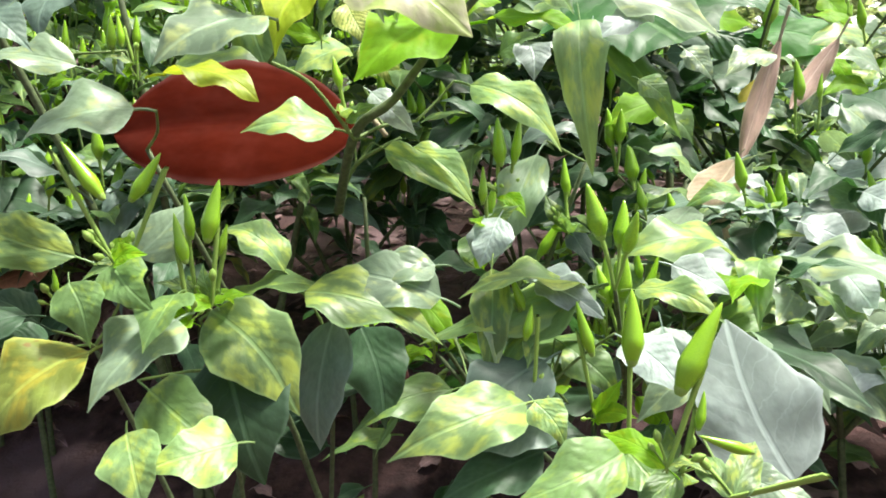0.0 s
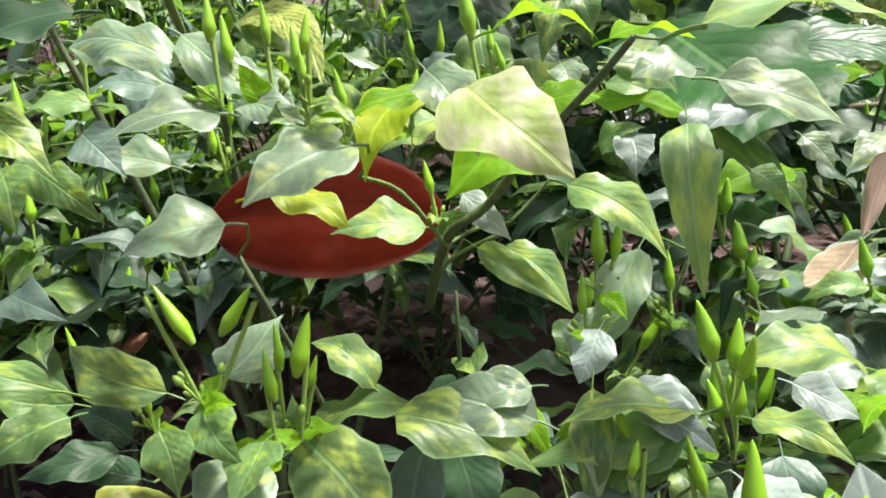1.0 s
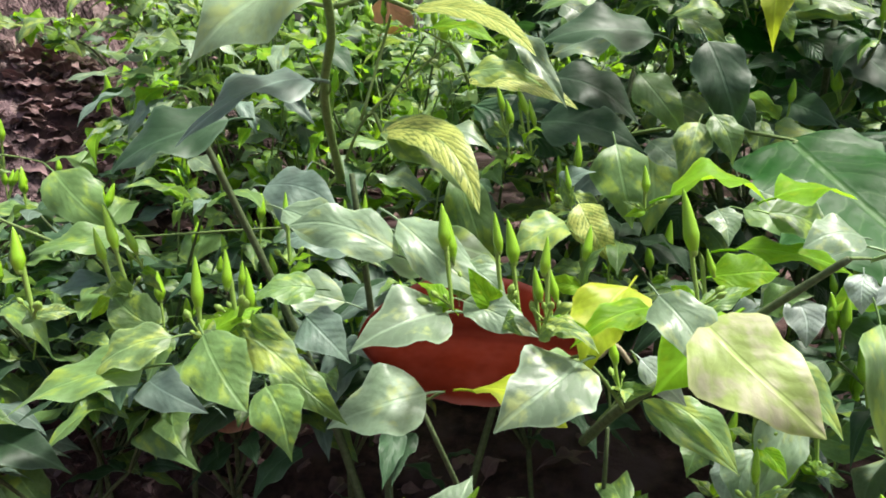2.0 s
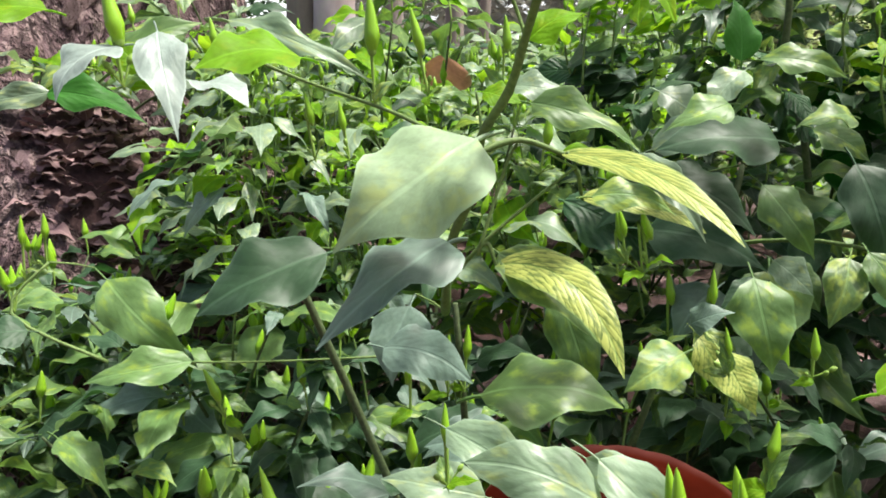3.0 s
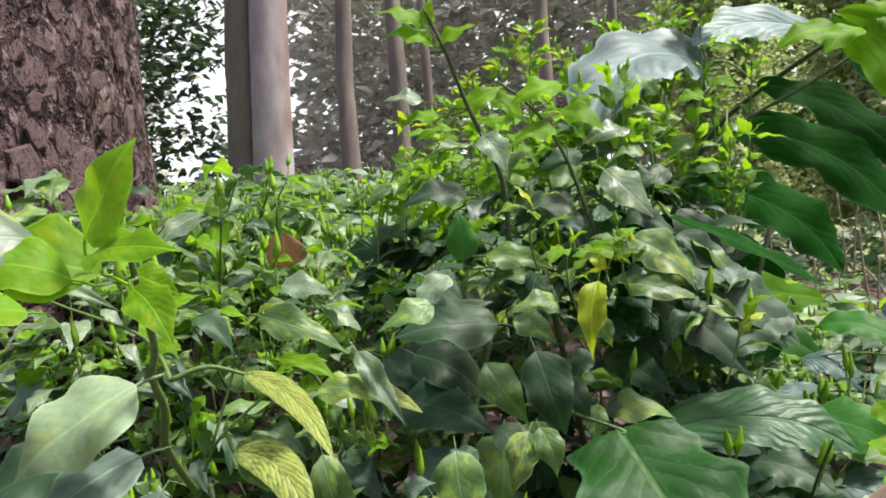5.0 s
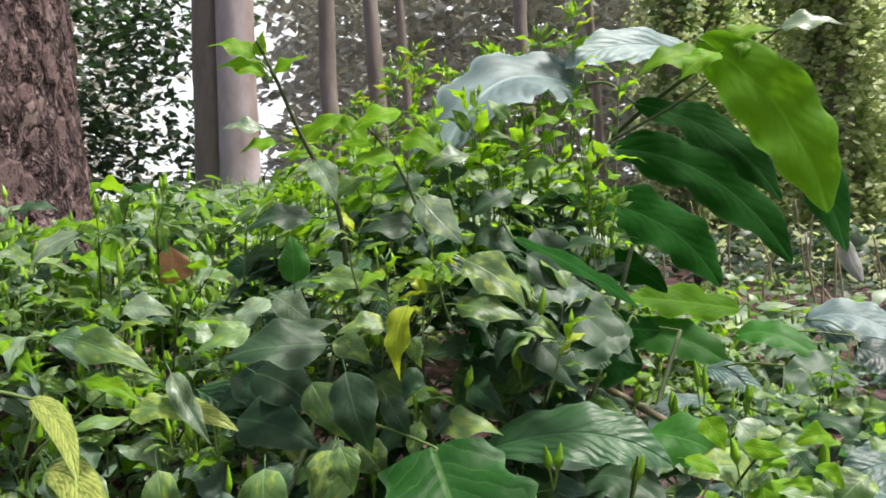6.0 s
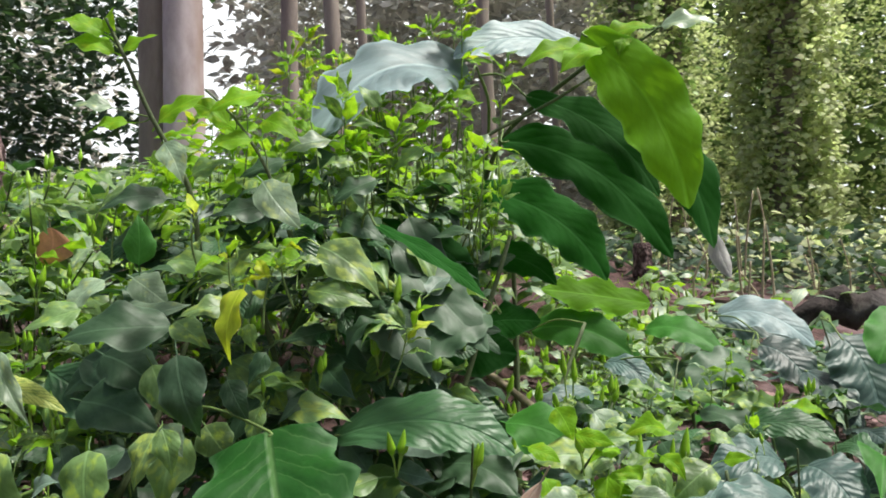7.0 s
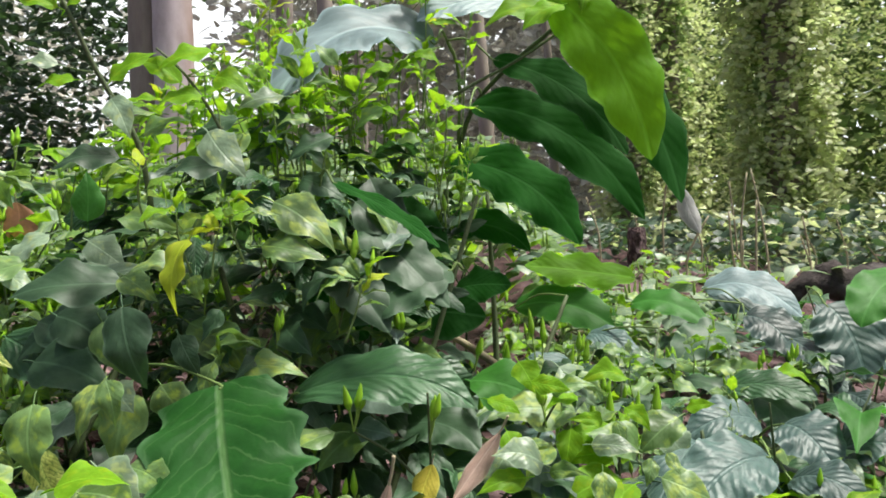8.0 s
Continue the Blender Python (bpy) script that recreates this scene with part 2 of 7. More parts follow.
def bark_material():
    """Rough bark: small broken plates between dark cracks, patchy purple-brown."""
    m, nodes, links, bsdf = material("bark")
    nt = m.node_tree
    tc = nodes.new("ShaderNodeTexCoord")
    mp = nodes.new("ShaderNodeMapping")
    mp.inputs["Scale"].default_value = (1, 1, 0.5)
    links.new(tc.outputs["Object"], mp.inputs[0])
    warp = nodes.new("ShaderNodeVectorMath")
    warp.operation = "ADD"
    nz = nodes.new("ShaderNodeTexNoise")
    nz.inputs["Scale"].default_value, nz.inputs["Detail"].default_value = 18, 3
    sc = nodes.new("ShaderNodeVectorMath")
    sc.operation = "SCALE"
    sc.inputs["Scale"].default_value = 0.045
    links.new(mp.outputs[0], nz.inputs["Vector"])
    links.new(nz.outputs["Color"], sc.inputs[0])
    links.new(mp.outputs[0], warp.inputs[0])
    links.new(sc.outputs[0], warp.inputs[1])
    vo = nodes.new("ShaderNodeTexVoronoi")
    vo.feature, vo.inputs["Scale"].default_value = "DISTANCE_TO_EDGE", 62
    links.new(warp.outputs[0], vo.inputs["Vector"])
    crack = ramp(nt, vo.outputs["Distance"], 0.0, 0.3)
    vc = nodes.new("ShaderNodeTexVoronoi")
    vc.inputs["Scale"].default_value = 60
    links.new(warp.outputs[0], vc.inputs["Vector"])
    chip = nodes.new("ShaderNodeSeparateColor")
    links.new(vc.outputs["Color"], chip.inputs[0])
    grain = noise_tex(nt, mp.outputs[0], 55, 6.0, 0.75)
    coarse = noise_tex(nt, mp.outputs[0], 16, 4.0, 0.7)
    broad = noise_tex(nt, mp.outputs[0], 4, 4.0)
    furrow = ramp(nt, maths(nt, "ABSOLUTE", maths(nt, "SUBTRACT", coarse, 0.5)), 0.0, 0.09)
    col = mixed(nt, ramp(nt, grain, 0.34, 0.66), (0.09, 0.054, 0.056), (0.36, 0.245, 0.24))
    col = mixed(nt, maths(nt, "MULTIPLY", ramp(nt, broad, 0.42, 0.62), 0.6), col, (0.20, 0.13, 0.15))
    col = mixed(nt, maths(nt, "MULTIPLY", ramp(nt, chip.outputs[0], 0.55, 0.85), 0.7), col, (0.52, 0.38, 0.36))
    col = mixed(nt, maths(nt, "MULTIPLY", ramp(nt, chip.outputs[1], 0.62, 0.88), 0.8), col, (0.045, 0.028, 0.028))
    col = mixed(nt, maths(nt, "ADD", 0.35, maths(nt, "MULTIPLY", furrow, 0.65)), (0.03, 0.018, 0.017), col)
    links.new(col, bsdf.inputs["Base Color"])
    bsdf.inputs["Roughness"].default_value, bsdf.inputs["Specular IOR Level"].default_value = 0.9, 0.2
    bp = nodes.new("ShaderNodeBump")
    bp.inputs["Strength"].default_value, bp.inputs["Distance"].default_value = 1.0, 0.02
    height = maths(nt, "ADD", maths(nt, "MULTIPLY", furrow, 0.9), maths(nt, "ADD", maths(nt, "MULTIPLY", crack, 0.15), grain))
    links.new(height, bp.inputs["Height"])
    links.new(bp.outputs[0], bsdf.inputs["Normal"])


bark_material()
plain_material("palebark", (0.45, 0.375, 0.395), (0.62, 0.54, 0.57), 9, 0.8, 0.3, 0.006, stretch=(1, 1, 0.5), third=(0.28, 0.19, 0.15))
plain_material("barkflake", (0.17, 0.105, 0.105), (0.38, 0.265, 0.26), 60, 0.9, 0.8, 0.006, third=(0.10, 0.06, 0.062))
plain_material("farbark", (0.24, 0.20, 0.18), (0.38, 0.33, 0.29), 7, 0.9, 0.6, 0.01, stretch=(1, 1, 0.3))
plain_material("soil", (0.030, 0.017, 0.016), (0.125, 0.068, 0.064), 30, 0.95, 0.9, 0.012, third=(0.17, 0.11, 0.115))
plain_material("rotwood", (0.018, 0.014, 0.013), (0.075, 0.06, 0.055), 22, 0.9, 1.0, 0.02, third=(0.11, 0.10, 0.095))
plain_material("drystick", (0.30, 0.25, 0.16), (0.48, 0.42, 0.29), 40, 0.8, 0.4, 0.001, stretch=(1, 1, 1))

# ---- builders ----


def mesh_from(name, verts, faces, mats, uvs=None, mat_of=None, rims=None):
    me = bpy.data.meshes.new(name)
    me.from_pydata(verts, [], faces)
    for k in mats:
        me.materials.append(MATS[k])
    if uvs is not None:
        layer = me.uv_layers.new(name="UVMap")
        idx = np.empty(len(me.loops), dtype=np.int32)
        me.loops.foreach_get("vertex_index", idx)
        layer.data.foreach_set("uv", np.asarray(uvs, dtype=np.float32)[idx].ravel())
    if rims is not None:
        layer = me.uv_layers.new(name="Rim")
        layer.data.foreach_set("uv", np.asarray(rims, dtype=np.float32)[idx].ravel())
    me.polygons.foreach_set("use_smooth", np.ones(len(me.polygons), dtype=bool))
    if mat_of is not None:
        me.polygons.foreach_set("material_index", np.asarray(mat_of, dtype=np.int32))
    me.update()
    return me


def part(name, me, parent, label="", m=None):
    ob = new(name, me)
    ob.parent = parent
    if m is not None:
        ob.matrix_basis = m
    if label:
        ob["label"] = label
    return ob


def blade(profile, rows, cols, arch, fold, wave, ribs, r, petiole=0.22, curl=0.0, notch=0.0):
    """Vertices of one leaf of length 1 (along y) and width 1: arched lengthwise, folded along the midrib, wavy at the rim."""
    verts, faces, uvs, rims = [], [], [], []
    ph, lean, twist = r.uniform(0, 6.28), r.uniform(-0.14, 0.14), r.uniform(-0.8, 0.8) if petiole else 0.0
    for i in range(rows + 1):
        s = i / rows
        w = profile(s)
        for j in range(cols + 1):
            u = -1 + 2 * j / cols
            jag = 1 + 0.05 * math.sin(23 * s + ph + 3 * u) + 0.065 * math.sin(9 * s + 2 * ph + (2.2 if u > 0 else 0))
            jag = jag if petiole else 1 + 0.25 * (jag - 1)
            jag += notch * abs(u) * (abs(math.sin(8 * math.pi * s + (0.6 if u > 0 else 0) + 1.3 * math.sin(7 * s + ph))) - 0.5)
            x = 0.5 * u * w * jag + lean * math.sin(math.pi * s)
            z = arch * 4 * s * (1 - s) * (1.15 - 0.5 * s) + fold * abs(u) * w * 0.5 - 0.10 * u * u * w
            z += wave * abs(u) ** 1.5 * math.sin(13 * s + ph + (1.7 if u > 0 else 0)) * w
            z += ribs * math.cos(2 * math.pi * (9 * s - 0.75 * 9 * abs(u) * w * 0.5)) * abs(u) * (1 - 0.5 * abs(u)) * min(1, 3 * w)
            z -= curl * max(0.0, s - 0.6) ** 2 * 6
            z += math.sin(twist * (s - 0.35)) * 0.5 * u * w * 0.8
            verts.append((x, s, z))
            uvs.append((0.5 + 0.5 * u * max(w, 0.05), s))
            rims.append((max(abs(u), 0.0), s))
    for i in range(rows):
        for j in range(cols):
            a = i * (cols + 1) + j
            faces.append((a, a + 1, a + cols + 2, a + cols + 1))
    if petiole:
        k = len(verts)
        for i in range(4):
            q = i / 3
            for dx, dz in ((-0.018, 0.0), (0.018, 0.0), (0.0, -0.03)):
                verts.append((dx, 0.03 - petiole * q, dz - 0.35 * petiole * q * q))
                uvs.append((0.5, 0.02))
                rims.append((0.0, 0.0))
        for i in range(3):
            for j in range(3):
                a, b = k + 3 * i + j, k + 3 * i + (j + 1) % 3
                faces.append((a, b, b + 3, a + 3))
    return verts, faces, uvs, rims


def taper(a, p):
    """Ovate outline with a drawn-out tip: rounded at the stalk for a small a, longer in the tip for a large p."""
    at = a / (a + p)
    peak = at ** a * (1 - at) ** p

    def form(s):
        return max(0.012, 1.04 * max(s, 1e-6) ** a * max(0.0, 1 - s) ** p / peak)
    return form


chili_profile = taper(0.6, 1.15)


def chili_form(r):
    """One leaf outline of its own: fullest nearer to or further from the stalk, with a shorter or longer tip."""
    return taper(r.uniform(0.46, 0.72), r.uniform(0.92, 1.35))


slender_profile = taper(0.72, 1.45)


def shrub_profile(s):
    """Oblong with near-parallel sides and a short point."""
    return max(0.012, math.sin(math.pi * s ** 0.9) ** 0.55 * (1 - max(0, s - 0.78) * 1.6))


def broad_profile(s):
    """Broad-shouldered at the stalk, widening towards the far end."""
    return max(0.012, min(1.0, (s / 0.07) ** 0.6) * (0.72 + 0.28 * min(1, s / 0.5)) * (1 - max(0, s - 0.75) * 2))


def round_profile(s):
    return max(0.012, math.sin(math.pi * s) ** 0.72)


def arrow(b, t, out=(0, -0.75, 0.66), roll=0.0, width=1.0, deep=1.0):
    """The pose that lays a unit leaf from b to t with its upper side towards out, turned by roll degrees about its midrib."""
    b, t = Vector(b), Vector(t)
    y = t - b
    length = y.length
    y.normalize()
    n = Vector(out) - y * y.dot(Vector(out))
    if n.length < 0.05:
        n = y.cross(Vector((1, 0, 0)))
    n.normalize()
    x = y.cross(n)
    a = radians(roll)
    n = n * math.cos(a) + x * math.sin(a)
    x = y.cross(n)
    m = Matrix((x * width, y * length, n * length * deep)).transposed().to_4x4()
    m.translation = b
    return m


SHAPES = {0: (0.03, 0.15, 0.03), 1: (0.10, 0.23, 0.05), 2: (0.20, 0.28, 0.06)}
LEAF = {}


def leaf_mesh(style, bend, k):
    key = (style, bend, k)
    if key not in LEAF:
        r = random.Random(f"{style}{bend}{k}")
        if style in ("big", "bluebig", "sheen", "lightbig", "darkbig"):
            arch = (0.04, 0.13, 0.24, 0.36)[bend]
            v, f, u, e = blade(shrub_profile, 40, 10, arch, 0.16, 0.06, 0.008 if style == "sheen" else 0.006, r, 0.08, notch=0.06)
        elif style == "toothed":
            v, f, u, e = blade(broad_profile, 44, 12, 0.03, 0.10, 0.045, 0.004, r, 0.06, notch=0.07)
        elif style in ("red", "tandry", "pinkdry", "orangedry", "paledry", "yellowdry"):
            v, f, u, e = blade(round_profile, 30, 10, -0.05, 0.05, 0.02, 0.002, r, 0.0)
        else:
            arch, fold, wave = SHAPES[bend]
            form = slender_profile if k in (1, 4) else chili_form(r)
            v, f, u, e = blade(form, 14, 6, arch + r.uniform(-0.02, 0.03), fold + r.uniform(-0.06, 0.06), wave * 1.3, 0.002, r, 0.22, r.uniform(0.03, 0.2))
        LEAF[key] = mesh_from("leaf", v, f, [style], u, rims=e)
    return LEAF[key]


COUNT = [0]


def leaf(plant, style, b, t, w, roll=0.0, bend=1, out=(0, -0.75, 0.66)):
    COUNT[0] += 1
    w = min(w, (0.56 if plant is bush else 0.74) * (Vector(t) - Vector(b)).length)
    return part("leaf", leaf_mesh(style, bend, COUNT[0] % 7), plant, m=plant.matrix_basis.inverted() @ arrow(b, t, out, roll, w, 0.9))


def tube(points, r0, r1, sides=6):
    pts = [Vector(p) for p in points]
    fine = []
    for i in range(len(pts) - 1):
        p0, p1, p2, p3 = pts[max(0, i - 1)], pts[i], pts[i + 1], pts[min(len(pts) - 1, i + 2)]
        for q in range(4):
            t = q / 4
            fine.append(0.5 * (2 * p1 + (p2 - p0) * t + (2 * p0 - 5 * p1 + 4 * p2 - p3) * t * t + (3 * p1 - p0 - 3 * p2 + p3) * t ** 3))
    fine.append(pts[-1])
    verts, faces = [], []
    for i, p in enumerate(fine):
        d = (fine[min(i + 1, len(fine) - 1)] - fine[max(i - 1, 0)]).normalized()
        x = d.cross(Vector((0.3, 0.9, 0.1))).normalized()
        y = d.cross(x)
        r = r0 + (r1 - r0) * i / (len(fine) - 1)
        r *= 1 + 0.06 * math.sin(i * 2.1)
        for k in range(sides):
            a = 2 * math.pi * k / sides
            verts.append(tuple(p + (x * math.cos(a) + y * math.sin(a)) * r))
    n = len(fine)
    for i in range(n - 1):
        for k in range(sides):
            faces.append((i * sides + k, i * sides + (k + 1) % sides, (i + 1) * sides + (k + 1) % sides, (i + 1) * sides + k))
    faces.append(tuple(range(sides - 1, -1, -1)))
    faces.append(tuple((n - 1) * sides + k for k in range(sides)))
    return verts, faces


STALKS = {}


def stalk(plant, name, r0, r1, *pts):
    inv = plant.matrix_basis.inverted()
    v, f = tube([inv @ Vector(p) for p in pts], r0, r1)
    STALKS.setdefault(plant.name, []).extend(Vector(p) for p in pts)
    return part(name, mesh_from(name, v, f, ["darkstem" if name == "stem" else "stem"]), plant)


def arching_leaf(plant, style, base, mid, tip, width, face=(0, -0.7, 0.7), profile=None, scallop=0.11, lobes=7.0, ripple=0.05, stalk_mat="stem"):
    """A large leaf along the bow base, mid, tip, its blade turned towards face, with a scalloped, rippled rim and a stalk of its own."""
    COUNT[0] += 1
    r = random.Random(COUNT[0])
    at = plant.matrix_basis.translation
    b, m, t, face = Vector(base) - at, Vector(mid) - at, Vector(tip) - at, Vector(face)
    c = 2 * m - 0.5 * (b + t)
    long = (m - b).length + (t - m).length
    profile = profile or (broad_profile if style == "toothed" else shrub_profile)
    rows, cols, ph = 44, 12, r.uniform(0, 6.28)
    verts, faces, uvs, rims = [], [], [], []
    for i in range(rows + 1):
        s = i / rows
        p = b * (1 - s) ** 2 + c * 2 * s * (1 - s) + t * s * s
        d = ((c - b) * (1 - s) + (t - c) * s).normalized()
        side = d.cross(face).normalized()
        up = side.cross(d)
        w = profile(s)
        for j in range(cols + 1):
            u = -1 + 2 * j / cols
            half = 1.3 if u > 0 else 0.0
            rim = 1 + scallop * abs(u) * (abs(math.sin(lobes * math.pi * s + half + 0.9 * math.sin(5 * s + ph))) - 0.6)
            lift = 0.12 * abs(u) - 0.10 * u * u
            lift += ripple * abs(u) ** 1.6 * math.sin(2 * math.pi * (lobes * 0.5) * s + ph + half)
            lift += 0.35 * ripple * math.cos(2 * math.pi * (9 * s - 3.2 * abs(u) * w)) * abs(u) * (1 - 0.5 * abs(u)) * min(1, 3 * w)
            verts.append(tuple(p + side * (0.5 * u * w * rim * width) + up * (lift * w * width)))
            uvs.append((0.5 + 0.5 * u * max(w, 0.05), s))
            rims.append((abs(u), s))
    for i in range(rows):
        for j in range(cols):
            a = i * (cols + 1) + j
            faces.append((a, a + 1, a + cols + 2, a + cols + 1))
    ob = part("leaf", mesh_from("leaf", verts, faces, [style], uvs, rims=rims), plant)
    spots = STALKS.get(plant.name, [])
    near = min(spots, key=lambda q: (q - at - b).length) - at if spots else b
    foot = near if 0.01 < (near - b).length < 0.35 else b - (c - b).normalized() * 0.12 * long
    d0 = (c - b).normalized()
    v, f = tube([b + d0 * 0.04 * long, b, b.lerp(foot, 0.5) + Vector((0, 0, 0.06 * long)), foot], 0.0016, 0.0024, 6)
    part("petiole", mesh_from("petiole", v, f, [stalk_mat]), ob)
    return ob


def pod_mesh(k):
    r = random.Random(k)
    rings, sides, bend = 12, 8, r.uniform(-0.05, 0.05)
    verts, faces, mat = [], [], []
    for i in range(rings + 1):
        s = i / rings
        rad = 0.5 * min(1, 0.55 + 1.9 * s) * max(0.03, (1 - max(0, s - 0.28) / 0.72) ** 0.66) if s > 0.05 else 0.5 * 0.5
        for j in range(sides):
            a = 2 * math.pi * j / sides
            verts.append((rad * math.cos(a) + bend * 4 * s * (1 - s), s, rad * math.sin(a)))
    for i in range(rings):
        for j in range(sides):
            faces.append((i * sides + j, i * sides + (j + 1) % sides, (i + 1) * sides + (j + 1) % sides, (i + 1) * sides + j))
            mat.append(0)
    faces.append(tuple(range(sides - 1, -1, -1)))
    mat.append(0)
    faces.append(tuple(rings * sides + j for j in range(sides)))
    mat.append(0)
    k0 = len(verts)
    for i, (s, rad) in enumerate(((-0.07, 0.13), (-0.02, 0.25), (0.05, 0.29), (0.06, 0.27))):
        for j in range(sides):
            a = 2 * math.pi * j / sides
            verts.append((rad * math.cos(a), s, rad * math.sin(a)))
    for i in range(3):
        for j in range(sides):
            a, b = k0 + i * sides + j, k0 + i * sides + (j + 1) % sides
            faces.append((a, b, b + sides, a + sides))
            mat.append(1)
    return mesh_from("pod", verts, faces, ["pod", "pedicel"], mat_of=mat)


PODS = [pod_mesh(k) for k in range(4)]


def pedicel_mesh():
    v, f = tube([(0, 0, 0), (0.02, 0.35, 0.01), (-0.01, 0.7, 0.0), (0, 1, 0)], 0.5, 0.72, 5)
    return mesh_from("pedicel", v, f, ["pedicel"])


PEDICEL = pedicel_mesh()


def far_pod_mesh():
    """A pod together with its stalk, of total length 1."""
    v = [(p.co.x * 0.19, 0.5 + 0.5 * p.co.y, p.co.z * 0.19) for p in PODS[0].vertices]
    f = [tuple(q.vertices) for q in PODS[0].polygons]
    m = [q.material_index for q in PODS[0].polygons]
    v2, f2 = tube([(0, 0, 0), (0.01, 0.3, 0.005), (0, 0.5, 0)], 0.018, 0.026, 5)
    f += [tuple(i + len(v) for i in q) for q in f2]
    return mesh_from("pod", v + v2, f, ["pod", "pedicel"], mat_of=m + [1] * len(f2))


FAR_POD = far_pod_mesh()


def pod(plant, tip, base, foot):
    """An upright green chili: its pod from base to tip, on a thin stalk that starts at foot."""
    COUNT[0] += 1
    inv = plant.matrix_basis.inverted()
    length = (Vector(tip) - Vector(base)).length
    wide = length * (0.25 + 0.035 * (COUNT[0] % 3))
    m = arrow(base, tip, width=wide, deep=wide / length)
    ob = part("pod", PODS[COUNT[0] % 4], plant, m=inv @ m)
    stem = part("pedicel", PEDICEL, ob)
    stem.matrix_basis = m.inverted() @ arrow(foot, base, width=0.0022, deep=0.0022 / max(0.004, (Vector(base) - Vector(foot)).length))
    return ob


def thing(name, at, label, category, group="", kind=""):
    ob = new(name)
    ob.matrix_basis = Matrix.Translation(at)
    return tagged(ob, label, category, group, kind)


# ---- ground ----
YS = [-60, -2, 0.3, 1.0, 1.6, 2.4, 4.5, 8, 14, 400]
ZS = [-0.3, -0.05, 0.05, 0.34, 0.52, 0.62, 0.98, 1.15, 1.0, 0.9]


def ground_z(x, y):
    z = float(np.interp(y, YS, ZS))
    side = max(-2.5, min(2.5, x)) * max(0, min(1, (y - 0.8) / 2)) * max(0, min(1, (30 - y) / 20))
    z -= (0.16 if side > 0 else 0.09) * side
    z += 0.34 * math.exp(-((x + 1.7) / 0.62) ** 2 - ((y - 1.8) / 0.6) ** 2)
    z += 0.52 * math.exp(-((x + 1.24) / 0.40) ** 2 - ((y - 1.20) / 0.26) ** 2)
    near = max(0, min(1, (20 - abs(y)) / 10))
    return z + near * (0.05 * noise.noise((x * 1.3, y * 1.3, 0)) + 0.02 * noise.noise((x * 6, y * 6, 3)))


def build_ground():
    def steps(lo, hi, fine_lo, fine_hi, d):
        out = list(np.arange(fine_lo, fine_hi, d))
        q, g = fine_hi, d
        while q < hi:
            out.append(q)
            g *= 1.35
            q += g
        out.append(hi)
        q, g = fine_lo - d, d
        while q > lo:
            out.insert(0, q)
            g *= 1.35
            q -= g
        out.insert(0, lo)
        return out
    xs, ys = steps(-300, 300, -3, 4, 0.08), steps(-300, 400, -0.5, 6, 0.08)
    verts = [(x, y, ground_z(x, y)) for y in ys for x in xs]
    n = len(xs)
    faces = [(j * n + i, j * n + i + 1, (j + 1) * n + i + 1, (j + 1) * n + i) for j in range(len(ys) - 1) for i in range(n - 1)]
    tagged(new("ground", mesh_from("ground", verts, faces, ["soil"])), "dark brown soil bank with leaf litter under the plants", "ground", kind="structure")


build_ground()

# ---- the chili plants in front ----
CHILI = "green bird's-eye chili plant with upright unripe pods"
low = thing("chili_plant", (-0.2, 0.46, ground_z(-0.2, 0.46)), "low " + CHILI + " and mottled leaves", "chili plant", "chili plants")
mid = thing("chili_plant", (0.05, 0.52, ground_z(0.05, 0.52)), CHILI + " and pale broad leaves", "chili plant", "chili plants")
core = thing("chili_plant", (-0.15, 0.6, ground_z(-0.15, 0.6)), CHILI + ", yellowing leaves", "chili plant", "chili plants")
tall = thing("chili_plant", (-0.36, 0.72, ground_z(-0.36, 0.72)), "tall chili plant with bright young top and variegated drooping leaves", "chili plant", "chili plants")
bush = thing("chili_plant", (0.05, 1.0, ground_z(0.05, 1.0)), "large bushy chili plant with bright young shoots", "chili plant", "chili plants")
shrub = thing("coffee_shrub", (0.25, 1.62, ground_z(0.25, 1.62)), "shrub with long drooping glossy ribbed leaves beside chilies", "shrub")
right = thing("chili_plant", (0.75, 1.3, ground_z(0.75, 1.3)), "low " + CHILI + " on open ground", "chili plant", "chili plants")
leaf(low, "green", (-0.200, 0.311, 0.570), (-0.187, 0.301, 0.541), 0.036, 0, 1)
leaf(low, "pale", (-0.161, 0.337, 0.547), (-0.183, 0.289, 0.519), 0.040, 0, 1)
leaf(low, "mottled", (-0.167, 0.387, 0.543), (-0.114, 0.372, 0.489), 0.047, 0, 1)
leaf(low, "green", (-0.185, 0.325, 0.577), (-0.157, 0.308, 0.557), 0.024, 0, 1)
leaf(low, "green", (-0.171, 0.406, 0.542), (-0.108, 0.430, 0.552), 0.064, -40, 1)
leaf(low, "dark", (-0.161, 0.386, 0.520), (-0.132, 0.355, 0.456), 0.070, 0, 0)
leaf(low, "spotted", (-0.192, 0.310, 0.537), (-0.229, 0.279, 0.506), 0.045, 0, 1)
leaf(low, "mottled", (-0.168, 0.297, 0.502), (-0.152, 0.277, 0.474), 0.053, 0, 1)
leaf(low, "green", (-0.190, 0.355, 0.506), (-0.142, 0.340, 0.475), 0.035, 0, 1)
leaf(low, "mottled", (-0.215, 0.339, 0.580), (-0.279, 0.339, 0.605), 0.028, -25, 1)
leaf(low, "pale", (-0.219, 0.399, 0.573), (-0.196, 0.427, 0.609), 0.041, 10, 0)
leaf(low, "mottled", (-0.140, 0.434, 0.559), (-0.181, 0.439, 0.590), 0.027, 20, 2)
